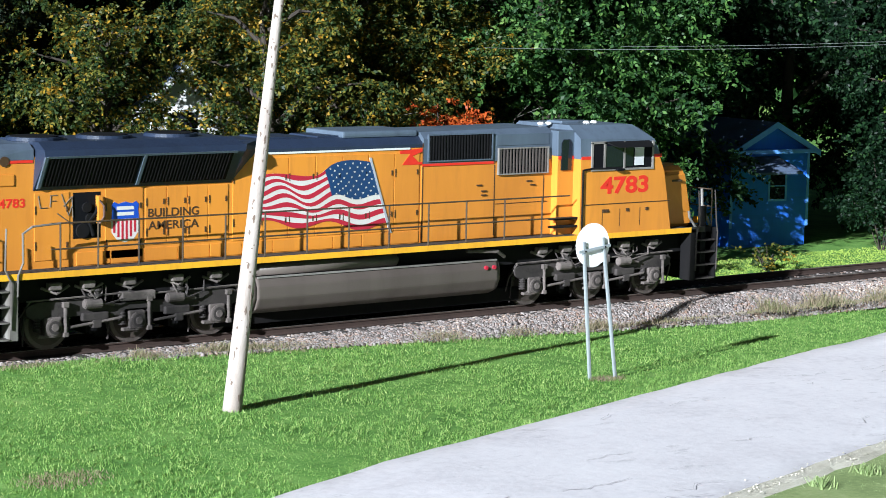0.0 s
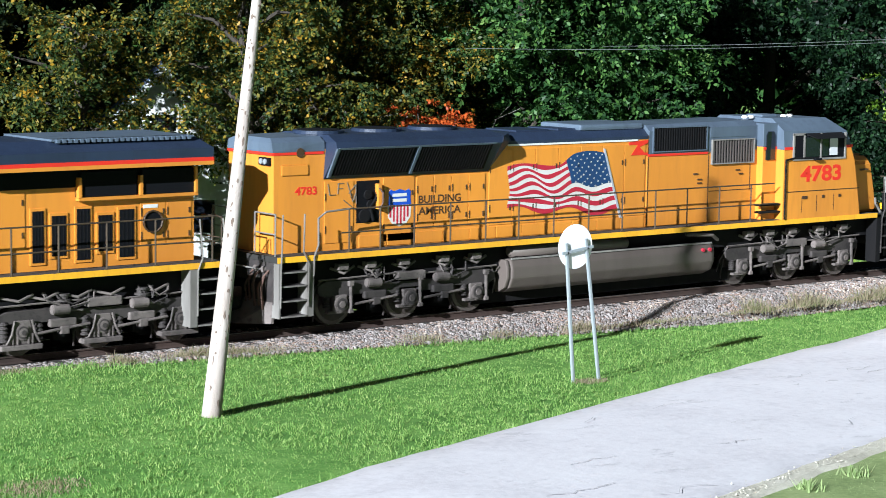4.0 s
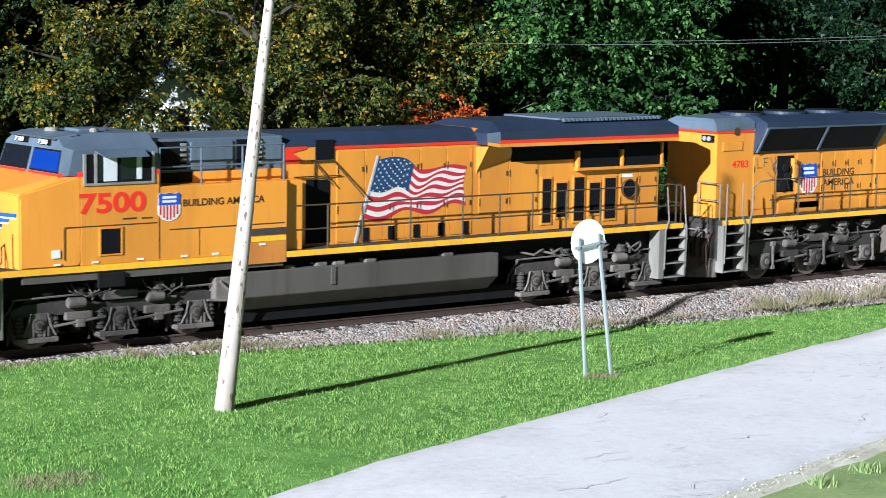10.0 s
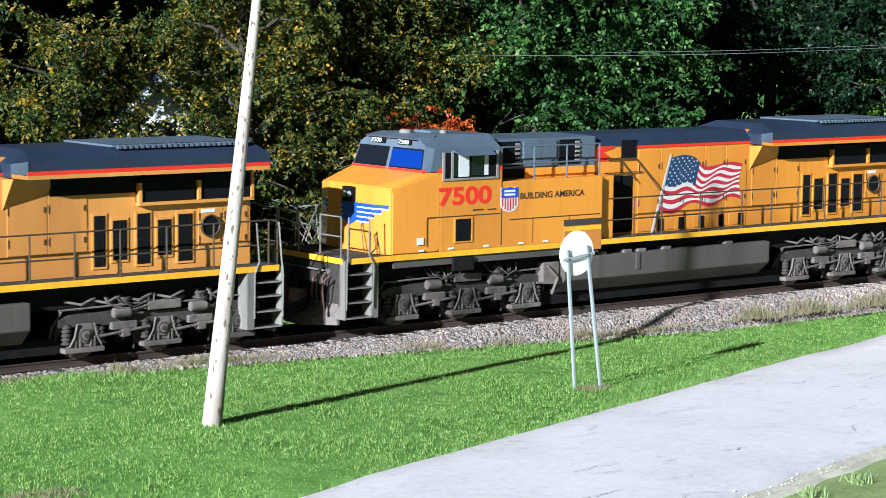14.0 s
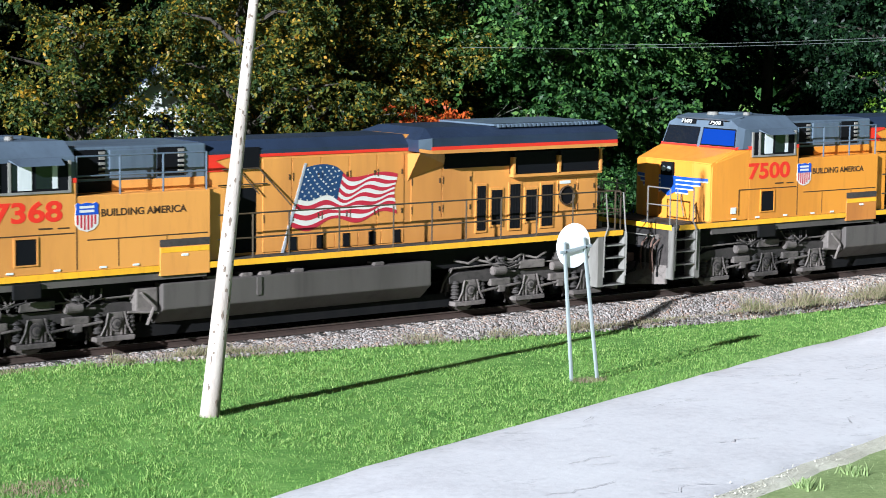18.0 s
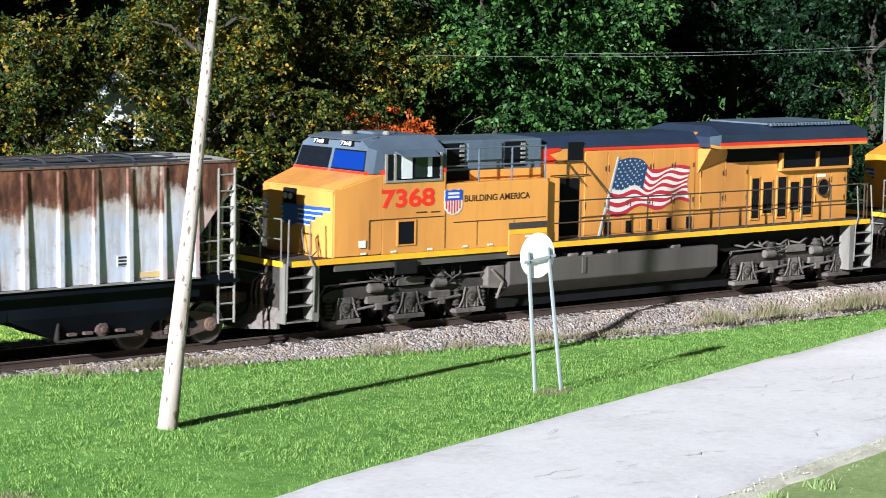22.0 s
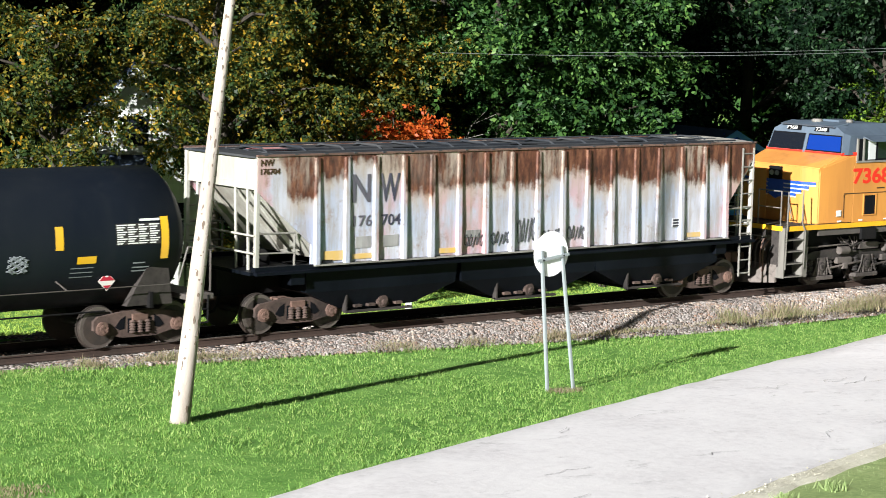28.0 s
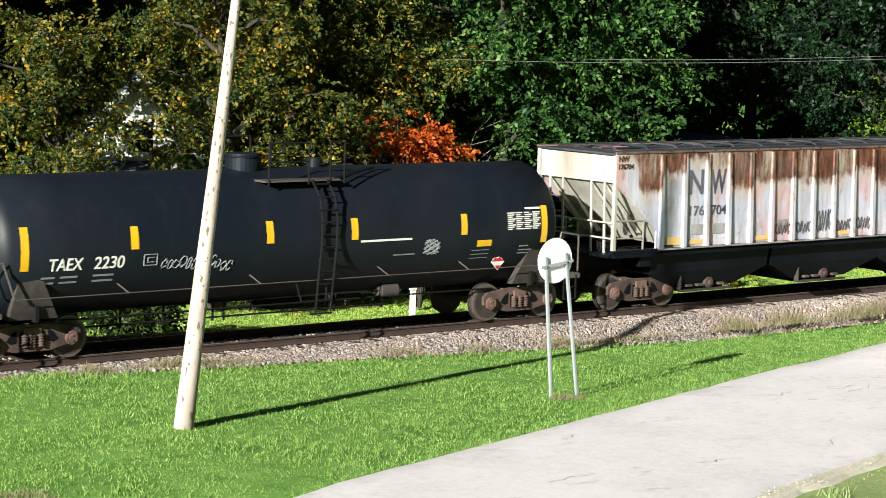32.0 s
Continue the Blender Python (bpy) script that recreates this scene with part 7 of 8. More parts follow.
def hopper_paint():
    """Faded white side paint: rust eaten in under the eaves, different in every bay, pink washes and brown streaks."""
    m = bpy.data.materials.new("rust_streaked_hopper_side")
    m.use_nodes = True
    nt = m.node_tree
    b = nt.nodes["Principled BSDF"]
    co = nt.nodes.new("ShaderNodeTexCoord").outputs["Object"]
    sep = nt.nodes.new("ShaderNodeSeparateXYZ")
    nt.links.new(co, sep.inputs[0])

    def calc(op, p, q, r=0.0):
        n = nt.nodes.new("ShaderNodeMath")
        n.operation = op
        for sock, v in zip(n.inputs, (p, q, r)):
            if isinstance(v, (int, float)):
                sock.default_value = v
            else:
                nt.links.new(v, sock)
        return n.outputs[0]

    def span(v, lo, hi, top=1.0):
        n = nt.nodes.new("ShaderNodeMapRange")
        nt.links.new(v, n.inputs[0])
        n.inputs[1].default_value, n.inputs[2].default_value, n.inputs[4].default_value = lo, hi, top
        return n.outputs[0]

    def chance(v, seed):
        n = nt.nodes.new("ShaderNodeTexWhiteNoise")
        n.noise_dimensions = "1D"
        nt.links.new(calc("ADD", v, seed), n.inputs["W"])
        return n.outputs["Value"]
    x, z = sep.outputs["X"], sep.outputs["Z"]
    bay = calc("FLOOR", calc("MULTIPLY_ADD", x, 1 / 0.8375, 6.42 / 0.8375), 0.0)
    pa, pb, pc = chance(bay, 3.0), chance(bay, 11.0), chance(bay, 27.0)
    blot = noise_node(nt, co, 2.2, 6, 0.7, (1, 0.3, 0.8))
    drip = noise_node(nt, co, 9.0, 4, 0.7, (1, 0.3, 0.06))
    edge = calc("ADD", calc("MULTIPLY_ADD", blot, 1.0, z), calc("MULTIPLY", drip, 0.5))
    edge = calc("MULTIPLY_ADD", pa, 0.50, calc("ADD", edge, 0.08))
    # bays by the reporting mark were patched and rust less
    patched = calc("MULTIPLY", span(x, -6.5, -6.4), span(x, -3.8, -4.0))
    edge = calc("MULTIPLY_ADD", patched, -0.40, edge)
    edge = calc("MULTIPLY_ADD", span(x, -7.15, -7.45), -0.7, edge)
    halo = span(edge, 3.95, 4.42, 0.75)
    rust = span(edge, 4.30, 4.52)
    worn = span(noise_node(nt, co, 5.0, 6, 0.75, (1, 0.3, 0.16)), 0.44, 0.62)
    bare = calc("MULTIPLY", calc("MULTIPLY", worn, span(pb, 0.35, 0.75)), span(z, 3.25, 3.6, 0.85))
    wash = calc("MULTIPLY", span(noise_node(nt, co, 1.1, 4, 0.6, (1, 0.3, 0.5)), 0.46, 0.58, 0.75), span(pc, 0.25, 0.6))
    grime = noise_node(nt, co, 6.0, 6, 0.78, (1, 0.3, 0.10))
    spots = noise_node(nt, co, 3.0, 7, 0.8, (1, 0.3, 0.7))
    c = mix(nt, span(noise_node(nt, co, 0.9, 3, 0.5, (1, 0.3, 0.8)), 0.35, 0.65), (0.57, 0.565, 0.66), (0.41, 0.455, 0.61))
    c = mix(nt, wash, c, (0.60, 0.29, 0.31))
    c = mix(nt, span(grime, 0.45, 0.66, 0.8), c, (0.34, 0.27, 0.22))
    c = mix(nt, span(spots, 0.55, 0.66, 0.75), c, (0.27, 0.17, 0.13))
    c = mix(nt, halo, c, (0.46, 0.37, 0.31))
    rr = ramp(nt, [(0.34, (0.030, 0.013, 0.010)), (0.50, (0.100, 0.034, 0.021)), (0.68, (0.23, 0.10, 0.058))])
    nt.links.new(noise_node(nt, co, 7.0, 5, 0.7, (1, 0.3, 0.3)), rr.inputs[0])
    c = mix(nt, rust, c, rr.outputs[0])
    c = mix(nt, bare, c, (0.46, 0.38, 0.33))
    nt.links.new(c, b.inputs["Base Color"])
    b.inputs["Roughness"].default_value = 0.62
    bn = nt.nodes.new("ShaderNodeBump")
    bn.inputs["Strength"].default_value, bn.inputs["Distance"].default_value = 0.15, 0.02
    nt.links.new(grime, bn.inputs["Height"])
    nt.links.new(bn.outputs[0], b.inputs["Normal"])
    return m


def build_hopper(place):
    C = empty("hopper_car", "rust-streaked white covered hopper wagon with ribbed sides", "hopper wagon")
    SIDE = hopper_paint()
    rib_x = [-6.42 + i * 0.8375 for i in range(17)]
    hb = 8.05
    for k in (-1, 1):
        y = k * 1.50
        bm = prismed([(-6.55, 1.62), (7.0, 1.62), (7.0, 2.40), (8.0, 3.72), (8.05, 4.15), (-8.05, 4.15), (-8.05, 3.35), (-6.85, 2.35), (-6.55, 2.1)], "y", y - 0.03, y + 0.03)
        S = part("side_sheet", bm, SIDE, C, "rust-streaked faded white side sheet")
        for i, x in enumerate(rib_x):
            bm = prismed([(x - 0.075, y + k * 0.03), (x - 0.055, y + k * 0.13), (x + 0.055, y + k * 0.13), (x + 0.075, y + k * 0.03)], "z", 1.62, 4.08)
            for v in bm.verts:
                if v.co.z > 4.0 and abs(v.co.y) > 1.6:
                    v.co.y -= k * 0.06
            part("rib", bm, SIDE, S)
        part("side_sill", prismed([(y - k * 0.1, 1.46), (y + k * 0.14, 1.46), (y + k * 0.14, 1.52), (y + k * 0.06, 1.54), (y + k * 0.06, 1.64), (y - k * 0.1, 1.64)], "x", -8.1, 8.1), HOPUNDER, C)
        part("sill_edge", boxed(-6.5, 7.05, y + k * 0.06, y + k * 0.145, 1.60, 1.635), STEPGREY, C)
        part("eave_rail", boxed(-8.08, 8.08, y - k * 0.02, y + k * 0.06, 4.13, 4.18, bevel=0.01), RUST, C)
        for i in range(20):
            part("hatch_clamp", boxed(-7.9 + i * 0.83, -7.82 + i * 0.83, y + k * 0.02, y + k * 0.07, 4.16, 4.19), HOPROOF, C)
        for x in (-8.02, 8.02):
            part("corner_post", boxed(x - 0.05, x + 0.05, y - k * 0.08, y + k * 0.02, 1.5, 4.14, bevel=0.008), HOPEND, C)
    roof = hull(both([(-8.1, 1.50, 4.10), (8.1, 1.50, 4.10), (-8.1, 1.50, 4.14), (8.1, 1.50, 4.14), (-8.1, 0.75, 4.15), (8.1, 0.75, 4.15)]))
    part("roof", roof, HOPROOF, C, "dark roof with a long hatch trough")
    part("roof_end", hull(both([(8.11, 1.5, 4.10), (6.9, 1.5, 4.165), (8.11, 1.5, 4.16), (8.11, 0.6, 4.20), (7.2, 0.6, 4.20)])), HOPEND, C)
    part("hatch_cover", boxed(-7.2, 7.2, -0.36, 0.36, 4.14, 4.175, bevel=0.01), HOPROOF, C)
    for i, (x0, x1) in enumerate(((-7.3, -3.7), (-3.6, 0.0), (0.1, 3.7), (3.8, 7.4))):
        for k in (-1, 1):
            part("running_board", boxed(x0, x1, k * 0.55, k * 0.98, 4.15, 4.17), HOPROOF, C, "roof running board")
        part("roof_hatch", boxed(x0 + 0.2, x0 + 1.1, -0.4, 0.4, 4.17, 4.19, bevel=0.006), PINK if i == 0 else HOPROOF, C)
    for yy in (-1.2, -0.45, 0.45, 1.2):
        part("roof_bar", tubed([(-7.6, yy, 4.20), (7.6, yy, 4.20)], 0.022, 5), HOPROOF, C)
    for i in range(14):
        part("hatch_bar", tubed([(-7.2 + i * 1.1, -0.62, 4.16), (-7.2 + i * 1.1, -0.40, 4.24), (-7.2 + i * 1.1, 0.40, 4.24), (-7.2 + i * 1.1, 0.62, 4.16)], 0.022, 5), HOPROOF, C)
    # sloping end sheets, braces, ladders and platforms
    for d in (-1, 1):
        bm = hull(both([(d * 8.0, 1.44, 4.12), (d * 7.98, 1.44, 3.45), (d * 6.3, 1.44, 1.75), (d * 6.0, 1.44, 1.75), (d * 7.6, 1.44, 4.12)]))
        part("slope_sheet", bm, HOPEND, C, "cream sloping end sheet")
        part("end_beam", boxed(d * 7.96 - 0.05, d * 7.96 + 0.05, -1.5, 1.5, 3.38, 3.52), HOPEND, C)
        part("end_platform", boxed(min(d * 6.6, d * 8.2), max(d * 6.6, d * 8.2), -1.5, 1.5, 1.46, 1.54), HOPUNDER, C)
        for yy in (-1.05, -0.55, 0.55, 1.05):
            bm = tubed([(d * 8.0, yy, 3.4), (d * 7.95, yy, 1.55)], 0.035, 6)
            part("end_brace", bm, HOPEND, C)
            bm = hull([(d * (8.02 - 0.0), yy - 0.03, 3.38), (d * 8.02, yy + 0.03, 3.38), (d * 6.55, yy - 0.03, 1.9), (d * 6.55, yy + 0.03, 1.9), (d * 6.75, yy - 0.03, 1.9), (d * 6.75, yy + 0.03, 1.9), (d * 7.9, yy, 3.2)])
            part("slope_rib", bm, HOPEND, C)
        part("end_rail", tubed([(d * 8.08, -1.48, 2.35), (d * 8.08, 1.48, 2.35)], 0.025, 6), HOPEND, C)
        part("end_rail", tubed([(d * 8.08, -1.48, 1.95), (d * 8.08, 1.48, 1.95)], 0.025, 6), HOPEND, C)
        for k in (-1, 1):
            bm = bmesh.new()
            lx = d * 8.0
            for q in (0.0, -0.42):
                tube(bm, [(lx + d * q, k * 1.54, 0.55), (lx + d * q, k * 1.54, 4.0)], 0.028, 6)
            if d * k < 0:
                lad = part("ladder", bm, STEPGREY, C, "pale grey corner ladder")
                for i in range(10):
                    part("rung", tubed([(lx, k * 1.54, 0.62 + i * 0.36), (lx - d * 0.42, k * 1.54, 0.62 + i * 0.36)], 0.02, 5), STEPGREY, lad)
            else:
                bm.free()
            bm = tubed([(d * 7.95, k * 1.5, 2.4), (d * 7.0, k * 1.5, 2.38), (d * 7.0, k * 1.5, 1.6)], 0.025, 6)
            tube(bm, [(d * 7.95, k * 1.5, 1.95), (d * 7.0, k * 1.5, 1.93)], 0.02, 6)
            part("side_grab_rail", bm, STEPGREY, C)
            part("jacking_pad", boxed(min(d * 6.7, d * 7.1), max(d * 6.7, d * 7.1), k * 1.38, k * 1.52, 1.18, 1.5, bevel=0.02), HOPUNDER, C)
        bm = drummed((d * 7.45, -0.5, 1.68), "x", 0.24, 0.7, seg=18, bevel=0.06)
        part("brake_reservoir", bm, UNDER, C)
        if d > 0:
            part("brake_wheel", drummed((8.2, 0.4, 2.9), "x", 0.28, 0.04, seg=20), UNDER, C)
        coupler(C, d * 8.72, d)
        part("draft_sill", boxed(min(d * 5.2, d * 8.3), max(d * 5.2, d * 8.3), -0.28, 0.28, 0.86, 1.46), UNDER, C)
    # outlet bays
    for x, w in ((-4.35, 1.35), (0.25, 1.35), (4.7, 1.35)):
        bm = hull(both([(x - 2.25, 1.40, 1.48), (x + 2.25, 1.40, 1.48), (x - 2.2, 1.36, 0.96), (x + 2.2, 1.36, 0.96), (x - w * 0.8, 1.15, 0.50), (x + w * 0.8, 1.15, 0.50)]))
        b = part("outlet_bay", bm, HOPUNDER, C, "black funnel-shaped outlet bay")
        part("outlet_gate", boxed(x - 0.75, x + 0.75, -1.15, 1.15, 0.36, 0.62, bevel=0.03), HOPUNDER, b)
        bm = drummed((x + 0.1, -1.22, 0.60), "y", 0.16, 0.12, seg=14, bevel=0.02)
        drum(bm, (x + 0.1, -1.30, 0.60), "y", 0.06, 0.1, seg=8)
        part("gate_capstan", bm, FREIGHT, b)
        part("bay_flange", boxed(x - 1.02, x - 0.98, -1.30, -1.16, 0.42, 1.30), TRUCKDARK, b)
        part("bay_flange", boxed(x - 1.02, x + 0.95, -1.32, -1.20, 0.40, 0.45), TRUCKDARK, b)
        for q in range(4):
            part("gate_rack", boxed(x - 0.75 + q * 0.4, x - 0.55 + q * 0.4, -1.30, -1.18, 0.52, 0.58), FREIGHT, b)
    part("centre_sill", boxed(-6.2, 6.2, -0.2, 0.2, 0.95, 1.5), UNDER, C)
    # lettering and graffiti
    STENCIL = surface("smudged_stencil_patch", (0.20, 0.19, 0.19), (0.50, 0.48, 0.50), grain=10, wear=0.95, bump=0)
    y = -1.54
    lettering("reporting_mark", "N", 0.66, -5.42, y, 3.03, HOPINK, C, width=0.52, bold=0.014, label="large dark reporting mark")
    lettering("reporting_mark", "W", 0.66, -4.62, y, 3.03, HOPINK, C, width=0.58, bold=0.014)
    lettering("car_number", "176", 0.26, -5.38, y, 2.46, HOPINK, C, width=0.54, bold=0.003)
    lettering("car_number", "704", 0.26, -4.56, y, 2.46, HOPINK, C, width=0.56, bold=0.003)
    lettering("small_mark", "NW", 0.15, -7.98, y, 3.93, INK, C, width=0.36, bold=0.003)
    lettering("small_mark", "176704", 0.13, -7.98, y, 3.74, INK, C, width=0.52, bold=0.003)
    for x in (-5.30, -4.50, -2.0):
        part("capacity_data", boxed(x, x + 0.45, y - 0.006, y + 0.012, 2.05 if x > -3 else 1.95, 2.22), STENCIL, C)
    for i, x in enumerate((-6.20, -5.38, -2.82, 0.46, 5.55)):
        part("yellow_strip", boxed(x, x + 0.55, y - 0.008, y + 0.012, 1.70, 1.82 + 0.1 * (i == 0)), FADEDTAPE, C)
    part("load_table", boxed(-6.25, -5.95, y - 0.008, y + 0.012, 1.655, 1.72), GRAFFITI, C)
    part("load_table", boxed(5.0, 5.42, y - 0.006, y + 0.012, 1.98, 2.22), HOPWHITE, C)
    for i in range(3):
        part("stencil_line", boxed(5.02, 5.40, y - 0.010, y - 0.006, 2.0 + i * 0.075, 2.045 + i * 0.075), GRAFFITI, C)
    rng = random.Random(9)
    for j, x0 in enumerate((-2.0, -1.16, -0.33, 0.50, 1.34)):
        x, tall = x0 + 0.02, (0.30, 0.30, 0.62, 0.30, 0.34)[j]
        for s in range(5):
            bm = bmesh.new()
            pts, px, pz = [], x + s * 0.12, 1.80 + rng.uniform(0, 0.06)
            for q in range(6):
                pts.append((px + 0.055 * math.cos(q * 1.25 + s), y - 0.004, pz + tall * (0.5 + 0.5 * math.sin(q * 1.25 + s * 1.7))))
            tube(bm, pts, 0.010, 4)
            part("graffiti_letter", bm, GRAFFITI, C, "scrawled black spray-painted tag")
    freight_truck(C, -6.55, place, 0.95)
    freight_truck(C, 6.75, place, 0.95)
    return C


def build_tank(place):
    C = empty("tank_car", "black cylindrical tank wagon with yellow reflective strips", "tank wagon")
    zc, R, hl = 2.37, 1.53, 7.45
    bm = bmesh.new()
    rings = []
    prof = [(-hl - 0.62, 0.05), (-hl - 0.60, 0.45), (-hl - 0.50, 0.85), (-hl - 0.34, 1.18), (-hl - 0.16, 1.40), (-hl, R)]
    for s in np.linspace(-hl, hl, 12)[1:-1]:
        prof.append((float(s), R))
    prof += [(-x, r) for x, r in prof[5::-1]]
    for x, r in prof:
        rings.append([bm.verts.new((x, r * math.sin(k / 48 * 6.2832), zc + r * math.cos(k / 48 * 6.2832))) for k in range(48)])
    for a, b in zip(rings, rings[1:]):
        for k in range(48):
            bm.faces.new((a[k], a[(k + 1) % 48], b[(k + 1) % 48], b[k]))
    bm.faces.new(rings[0])
    bm.faces.new(rings[-1][::-1])
    for f in bm.faces:
        f.smooth = True
    part("tank", bm, TANKBLACK, C, "glossy black tank barrel")

    def on_tank(x0, x1, z0, z1, mat, name, out=0.006, n=6, label=""):
        """A patch that follows the barrel on its -y side."""
        verts, faces = [], []
        for j in range(n + 1):
            z = z0 + (z1 - z0) * j / n
            yy = -math.sqrt(max(0.01, (R + out) ** 2 - (z - zc) ** 2))
            verts += [(x0, yy, z), (x1, yy, z)]
        for j in range(n):
            faces.append((2 * j, 2 * j + 1, 2 * j + 3, 2 * j + 2))
        o = raw(name, verts, faces, mat, C)
        if label:
            o["label"] = label
        return o
    for i, (x, z0, z1) in enumerate(((-7.2, 2.0, 2.92), (-4.58, 2.35, 2.84), (-1.08, 2.32, 2.82), (1.28, 2.30, 2.80), (4.55, 2.28, 2.78), (7.12, 1.98, 2.90))):
        on_tank(x - 0.10, x + 0.09, z0, z1, YELLOWTAPE, "reflective_strip")
    def text_on(name, text, size, x, z, width, mat):
        for t in lettering(name, text, size, x, 0, z, mat, C, width=width, bold=0.004, slant=0.12):
            for v in t.data.vertices:
                v.co.y -= math.sqrt((R + 0.006) ** 2 - (v.co.z - zc) ** 2)
            t.data.update()
    text_on("reporting_mark", "TAEX", 0.27, -6.62, 1.97, 0.80, WHITE)
    text_on("car_number", "2230", 0.27, -5.56, 1.97, 0.74, WHITE)
    rng = random.Random(4)
    for zz in (1.80, 1.68):
        for x, w in ((-6.78, 0.32), (-6.34, 0.42), (-5.55, 0.5)):
            on_tank(x, x + w, zz, zz + 0.045, CHALK, "stencil_line")
    bm = bmesh.new()
    def yo(z):
        return -math.sqrt((R + 0.01) ** 2 - (z - zc) ** 2)
    for a, b in (((-4.34, 1.98), (-4.02, 1.98)), ((-4.34, 2.22), (-4.02, 2.22)), ((-4.34, 1.98), (-4.34, 2.22)), ((-4.02, 1.98), (-4.02, 2.22)), ((-4.25, 2.05), (-4.1, 2.05)), ((-4.25, 2.15), (-4.1, 2.15)), ((-4.25, 2.05), (-4.25, 2.15))):
        tube(bm, [(a[0], yo(a[1]), a[1]), (b[0], yo(b[1]), b[1])], 0.012, 4)
    part("graffiti_box", bm, CHALK, C, "pale sprayed box mark")
    for s in range(11):
        px = -3.86 + s * 0.155 + (0.14 if s > 6 else 0.0)
        wide, tall, low = rng.uniform(0.05, 0.09), rng.uniform(0.13, 0.21), 1.90 - 0.012 * s + rng.uniform(-0.03, 0.03)
        pts = []
        for q in range(9):
            ang = q * rng.uniform(0.65, 0.95) + s * 1.9
            z = low + tall * (1 + math.sin(ang)) * 0.75
            pts.append((px + wide * math.cos(ang * 1.0) + 0.35 * (z - low), yo(z), z))
        part("graffiti_letter", tubed(pts, 0.011, 4), CHALK, C, "pale scribbled spray-paint letter")
    for x0 in (3.35,):
        bm = bmesh.new()
        for s in range(6):
            pts = []
            for q in range(7):
                z = 2.02 + 0.19 * math.sin(q * 1.1 + s * 2.3)
                pts.append((x0 + 0.24 + 0.24 * math.cos(q * 1.9 + s), yo(z), z))
            tube(bm, pts, 0.010, 4)
        part("graffiti", bm, CHALK, C)
    on_tank(1.45, 2.95, 2.225, 2.275, WHITE, "white_line")
    on_tank(2.45, 3.1, 1.86, 1.89, CHALK, "white_line")
    sheet = on_tank(5.90, 7.0, 2.32, 2.78, DECK, "data_panel", label="stencilled data panel in white")
    for i in range(9):
        for j in range(4):
            o = on_tank(5.92 + j * 0.27, 5.92 + j * 0.27 + 0.20 + 0.05 * ((i * 7 + j * 5) % 3 - 1), 2.34 + i * 0.049, 2.367 + i * 0.049, WHITE, "stencil_line", 0.010, 2)
            o.parent = sheet
    on_tank(6.5, 7.0, 2.82, 2.87, WHITE, "stencil_line")
    on_tank(4.98, 5.44, 1.96, 2.12, YELLOWTAPE, "yellow_placard")
    for zz in (1.66, 1.76, 1.86):
        on_tank(4.85, 5.40, zz, zz + 0.02, CHALK, "stencil_line")
    for zz, w in ((1.90, 0.3), (1.80, 0.42), (1.72, 0.36)):
        on_tank(6.35, 6.35 + w, zz, zz + 0.03, CHALK, "stencil_line")
    pl = part("placard", prismed([(-0.21, 0), (0, -0.21), (0.21, 0), (0, 0.21)], "y", -0.006, 0.006), FLAGWHITE, C, "red and white diamond hazard placard")
    pl.matrix_basis = pose(5.78, -1.34, 1.54, 0, 0, 0)
    part("placard_field", prismed([(-0.19, 0.012), (0.19, 0.012), (0, 0.19)], "y", -0.010, -0.007), FLAGRED, pl)
    part("placard_point", prismed([(-0.10, -0.09), (0, -0.19), (0.10, -0.09)], "y", -0.010, -0.007), FLAGRED, pl)
    part("placard_mark", boxed(-0.04, 0.04, -0.012, -0.007, 0.09, 0.14), WHITE, pl)
    # manway platform, dome, ladder
    part("manway", drummed((-0.85, 0, 3.98), "z", 0.42, 0.40, seg=26, bevel=0.04), TANKBLACK, C, "domed manway")
    part("manway_lid", drummed((-0.85, 0, 4.21), "z", 0.45, 0.08, seg=26, bevel=0.03), TANKBLACK, C)
    part("valve_housing", drummed((1.15, 0.0, 3.97), "z", 0.20, 0.26, seg=18, bevel=0.03), TANKBLACK, C)
    for k in (-1, 1):
        part("platform", boxed(-1.05, 1.05, k * 0.55, k * 1.22, 3.66, 3.70), TANKGREY, C, "steel walkway beside the manway")
        bm = bmesh.new()
        for xx in (-0.95, 0.15, 0.75, 1.15):
            tube(bm, [(xx, k * 1.22, 3.6), (xx, k * 1.22, 4.55)], 0.022, 6)
        for zz in (4.55, 4.12):
            tube(bm, [(-0.95, k * 1.22, zz), (0.15, k * 1.22, zz)], 0.02, 6)
            tube(bm, [(0.75, k * 1.22, zz), (1.15, k * 1.22, zz)], 0.02, 6)
        part("platform_railing", bm, UNDER, C)
        bm = bmesh.new()
        for q in (0.20, 0.62):
            tube(bm, [(q + 0.05, k * 1.22, 3.68), (q + 0.10, k * 1.48, 3.3), (q + 0.10, k * 1.60, 2.8), (q + 0.08, k * 1.62, 2.2), (q, k * 1.60, 1.3)], 0.028, 6)
            tube(bm, [(q, k * 1.60, 1.3), (q - 0.06, k * 1.60, 0.62)], 0.024, 6)
        lad = part("ladder", bm, UNDER, C, "dark side ladder")
        for i in range(9):
            zz = 1.32 + i * 0.285
            yy = 1.60 if zz < 2.9 else 1.60 - 0.30 * ((zz - 2.9) / 0.75) ** 1.5
            part("rung", tubed([(0.22, k * yy, zz), (0.66, k * yy, zz)], 0.02, 6), UNDER, lad)
        for zz in (0.65, 0.95):
            part("rung", tubed([(0.0, k * 1.60, zz), (0.6, k * 1.60, zz)], 0.02, 6), UNDER, lad)
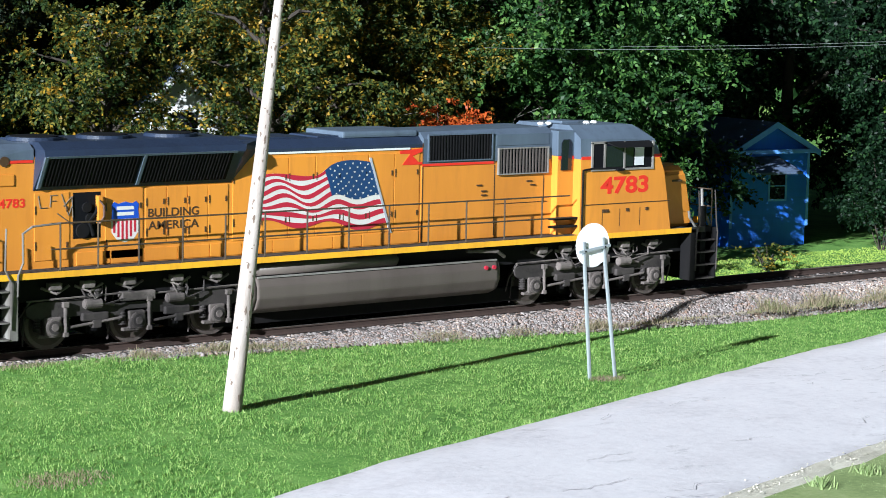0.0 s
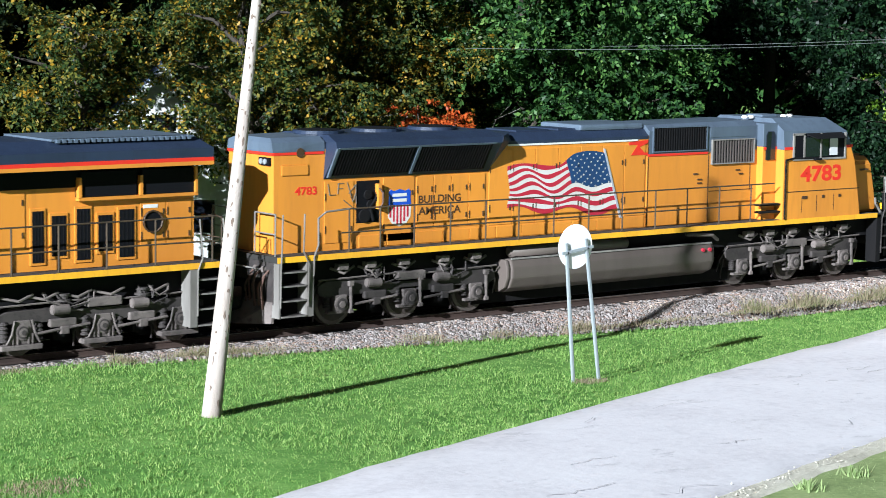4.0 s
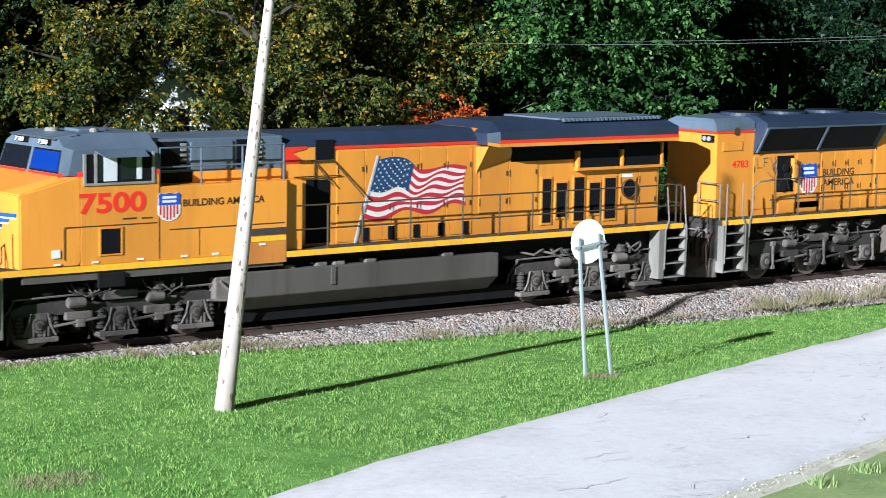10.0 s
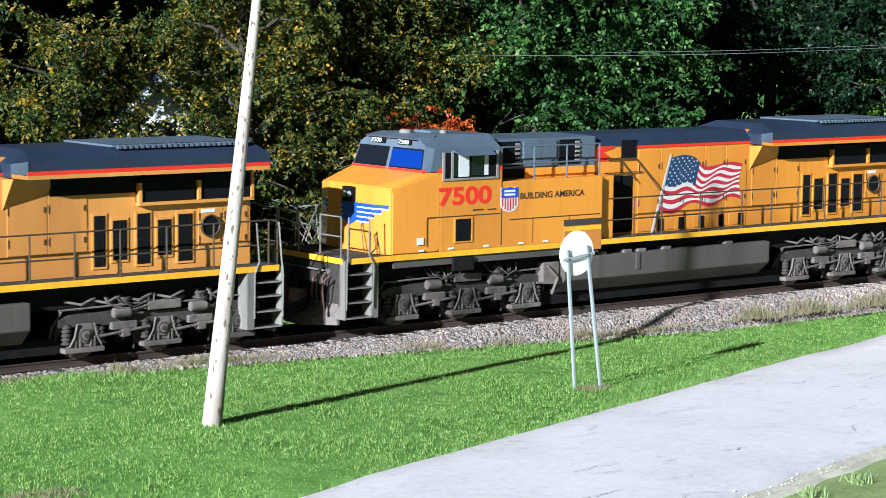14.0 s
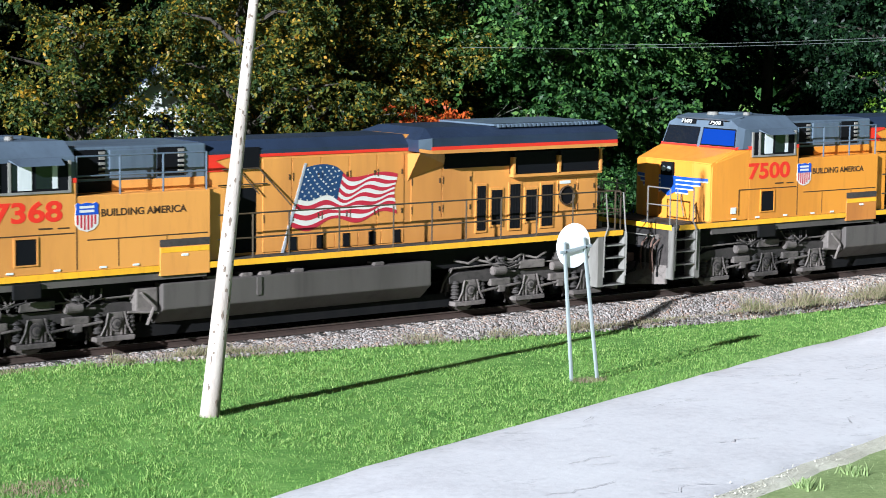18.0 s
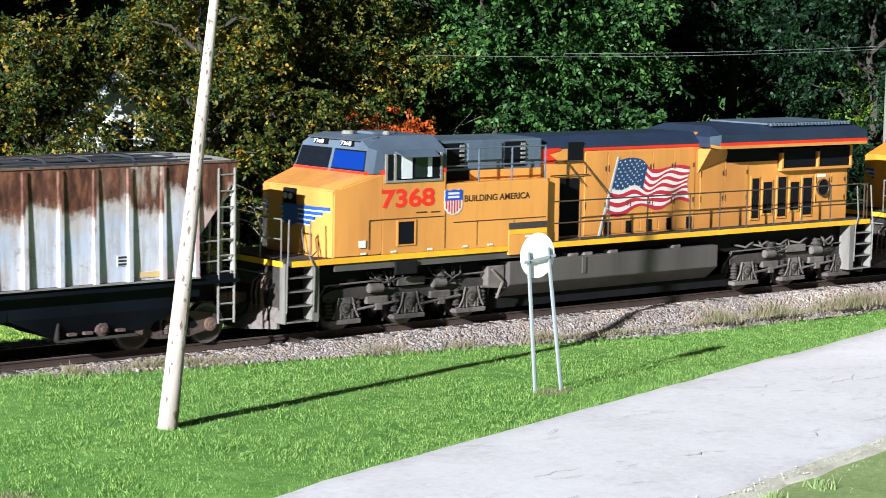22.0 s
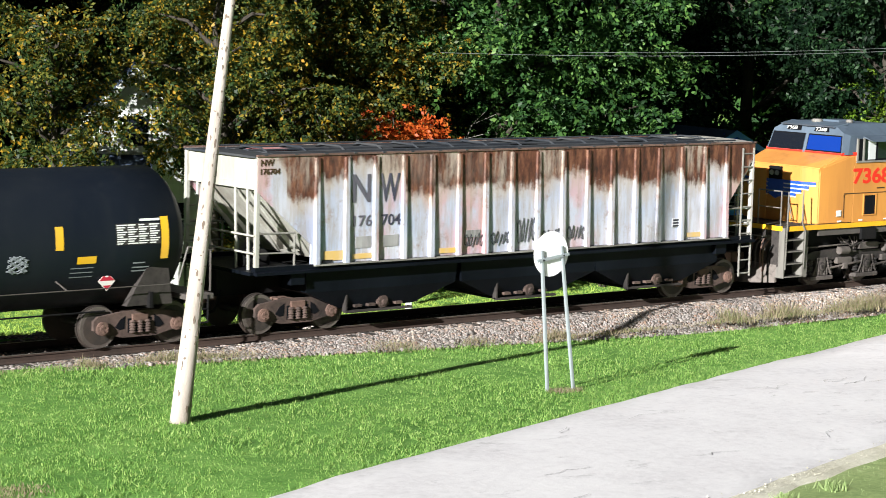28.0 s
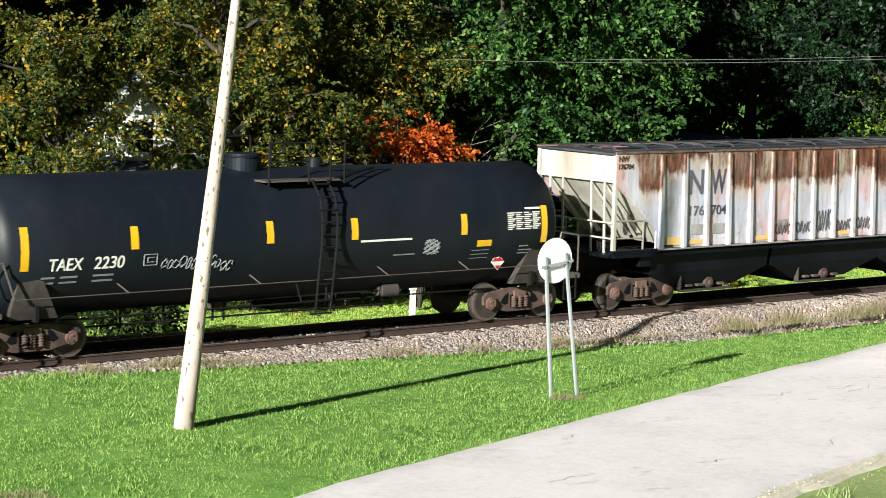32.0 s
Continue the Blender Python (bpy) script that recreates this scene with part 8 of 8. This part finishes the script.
        part("stirrup_step", tubed([(-0.35, k * 1.5, 1.42), (-0.25, k * 1.6, 0.95), (0.45, k * 1.6, 0.95), (0.5, k * 1.5, 1.42)], 0.022, 5), UNDER, C)
        part("platform_strut", tubed([(1.05, k * 0.9, 3.68), (2.5, k * 0.4, 3.86)], 0.06, 6), TANKBLACK, C)
        # side bar, saddles and brackets
        part("side_handrail", tubed([(-7.4, k * 1.56, 1.42), (7.3, k * 1.56, 1.42)], 0.012, 5), TANKGREY, C)
        for xx in (-4.9, -1.5, 2.1, 4.55):
            part("rail_bracket", tubed([(xx, k * 1.30, 1.62), (xx + 0.16, k * 1.56, 1.42)], 0.016, 5), TANKGREY, C)
        for d in (-1, 1):
            bm = hull([(d * 6.3, k * 1.10, 0.95), (d * 7.45, k * 1.10, 0.95), (d * 6.7, k * 1.42, 1.75), (d * 7.25, k * 1.42, 1.95), (d * 6.3, k * 1.3, 0.95), (d * 7.45, k * 1.3, 0.95), (d * 6.9, k * 1.25, 2.0)])
            part("saddle", bm, TRUCKDARK, C, "dark tank saddle plate")
            part("bolster_web", boxed(d * 6.85 - 0.04, d * 6.85 + 0.04, k * 0.5, k * 1.42, 0.9, 1.25), UNDER, C)
            part("end_grab_rail", tubed([(d * 8.3, k * 1.5, 1.2), (d * 8.3, k * 1.5, 2.1), (d * 7.7, k * 1.52, 2.2), (d * 7.45, k * 1.55, 1.45)], 0.022, 6), TANKGREY, C)
            bm = tubed([(d * 8.25, k * 1.5, 1.1), (d * 8.25, k * 1.5, 0.5), (d * 7.85, k * 1.5, 0.5), (d * 7.85, k * 1.5, 1.1)], 0.022, 6)
            tube(bm, [(d * 8.25, k * 1.5, 0.8), (d * 7.85, k * 1.5, 0.8)], 0.02, 6)
            part("corner_step", bm, UNDER, C)
    for d in (-1, 1):
        part("end_sill", boxed(min(d * 7.7, d * 8.4), max(d * 7.7, d * 8.4), -1.5, 1.5, 1.02, 1.14, bevel=0.01), TANKGREY, C)
        part("stub_sill", boxed(min(d * 5.4, d * 8.4), max(d * 5.4, d * 8.4), -0.26, 0.26, 0.72, 1.04), UNDER, C)
        coupler(C, d * 8.85, d)
    part("bottom_outlet", drummed((0.2, 0, 0.80), "z", 0.25, 0.4, seg=16), UNDER, C)
    part("outlet_skid", boxed(-0.3, 0.7, -0.4, 0.4, 0.60, 0.86, bevel=0.08), UNDER, C)
    part("brake_cylinder", drummed((2.8, -0.8, 0.95), "x", 0.17, 0.55, seg=16, bevel=0.03), TANKGREY, C)
    bm = tubed([(-6.0, -0.9, 0.82), (6.0, -0.9, 0.82)], 0.02, 5)
    tube(bm, [(-5.0, -0.6, 0.95), (2.6, -0.8, 0.95)], 0.025, 5)
    part("brake_rod", bm, UNDER, C)
    for zz in (0.74, 0.56):
        part("train_pipe", tubed([(-5.6, -0.45, zz), (3.2, -0.45, zz)], 0.022, 6), UNDER, C)
    for xx in (-5.4, -4.3, -3.2, -1.9, -1.6, 1.5, 2.9):
        part("pipe_hanger", boxed(xx - 0.025, xx + 0.025, -0.47, -0.43, 0.48, 1.0), UNDER, C)
    freight_truck(C, -6.75, place, 0.93)
    freight_truck(C, 6.80, place, 0.93)
    return C


CARS = [
    (build_sd(42.58, "4783", "weathered yellow and grey diesel locomotive with a painted waving flag"), 42.58),
    (build_es(20.15, "7500", "yellow and grey diesel locomotive with radiator wings, coupled second", YELLOW), 20.15),
    (build_es(-2.15, "7368", "sun-faded yellow and grey diesel locomotive coupled before the hopper wagon", FADED), -2.15),
    (build_hopper(-21.8), -21.8),
    (build_tank(-39.35), -39.35),
]

build_track()
build_grass()
build_weed(-6.4, -18.5)
build_weed(-4.8, -18.1)


def travel(t):
    """How far the train has come along the track at t seconds, from where it stands at 19 s."""
    u = t / 16.0 - 1.0
    return float(np.polynomial.chebyshev.chebval(u, (-6.5182, 40.8817, 1.5832, -0.5477, -0.0307, 0.0446, 0.0568, -0.0128, -0.0382)))


def motions():
    times = [i * 0.5 for i in range(65)]
    for car, place in CARS:
        walk(car, [(t, pose(place + travel(t), 0, 0)) for t in times])
    quarter = [i * 0.25 for i in range(129)]
    for w, x, place, r in WHEELS:
        walk(w, [(t, pose(x, 0, r, 0, math.degrees(travel(t) / r), 0)) for t in quarter])


motions()
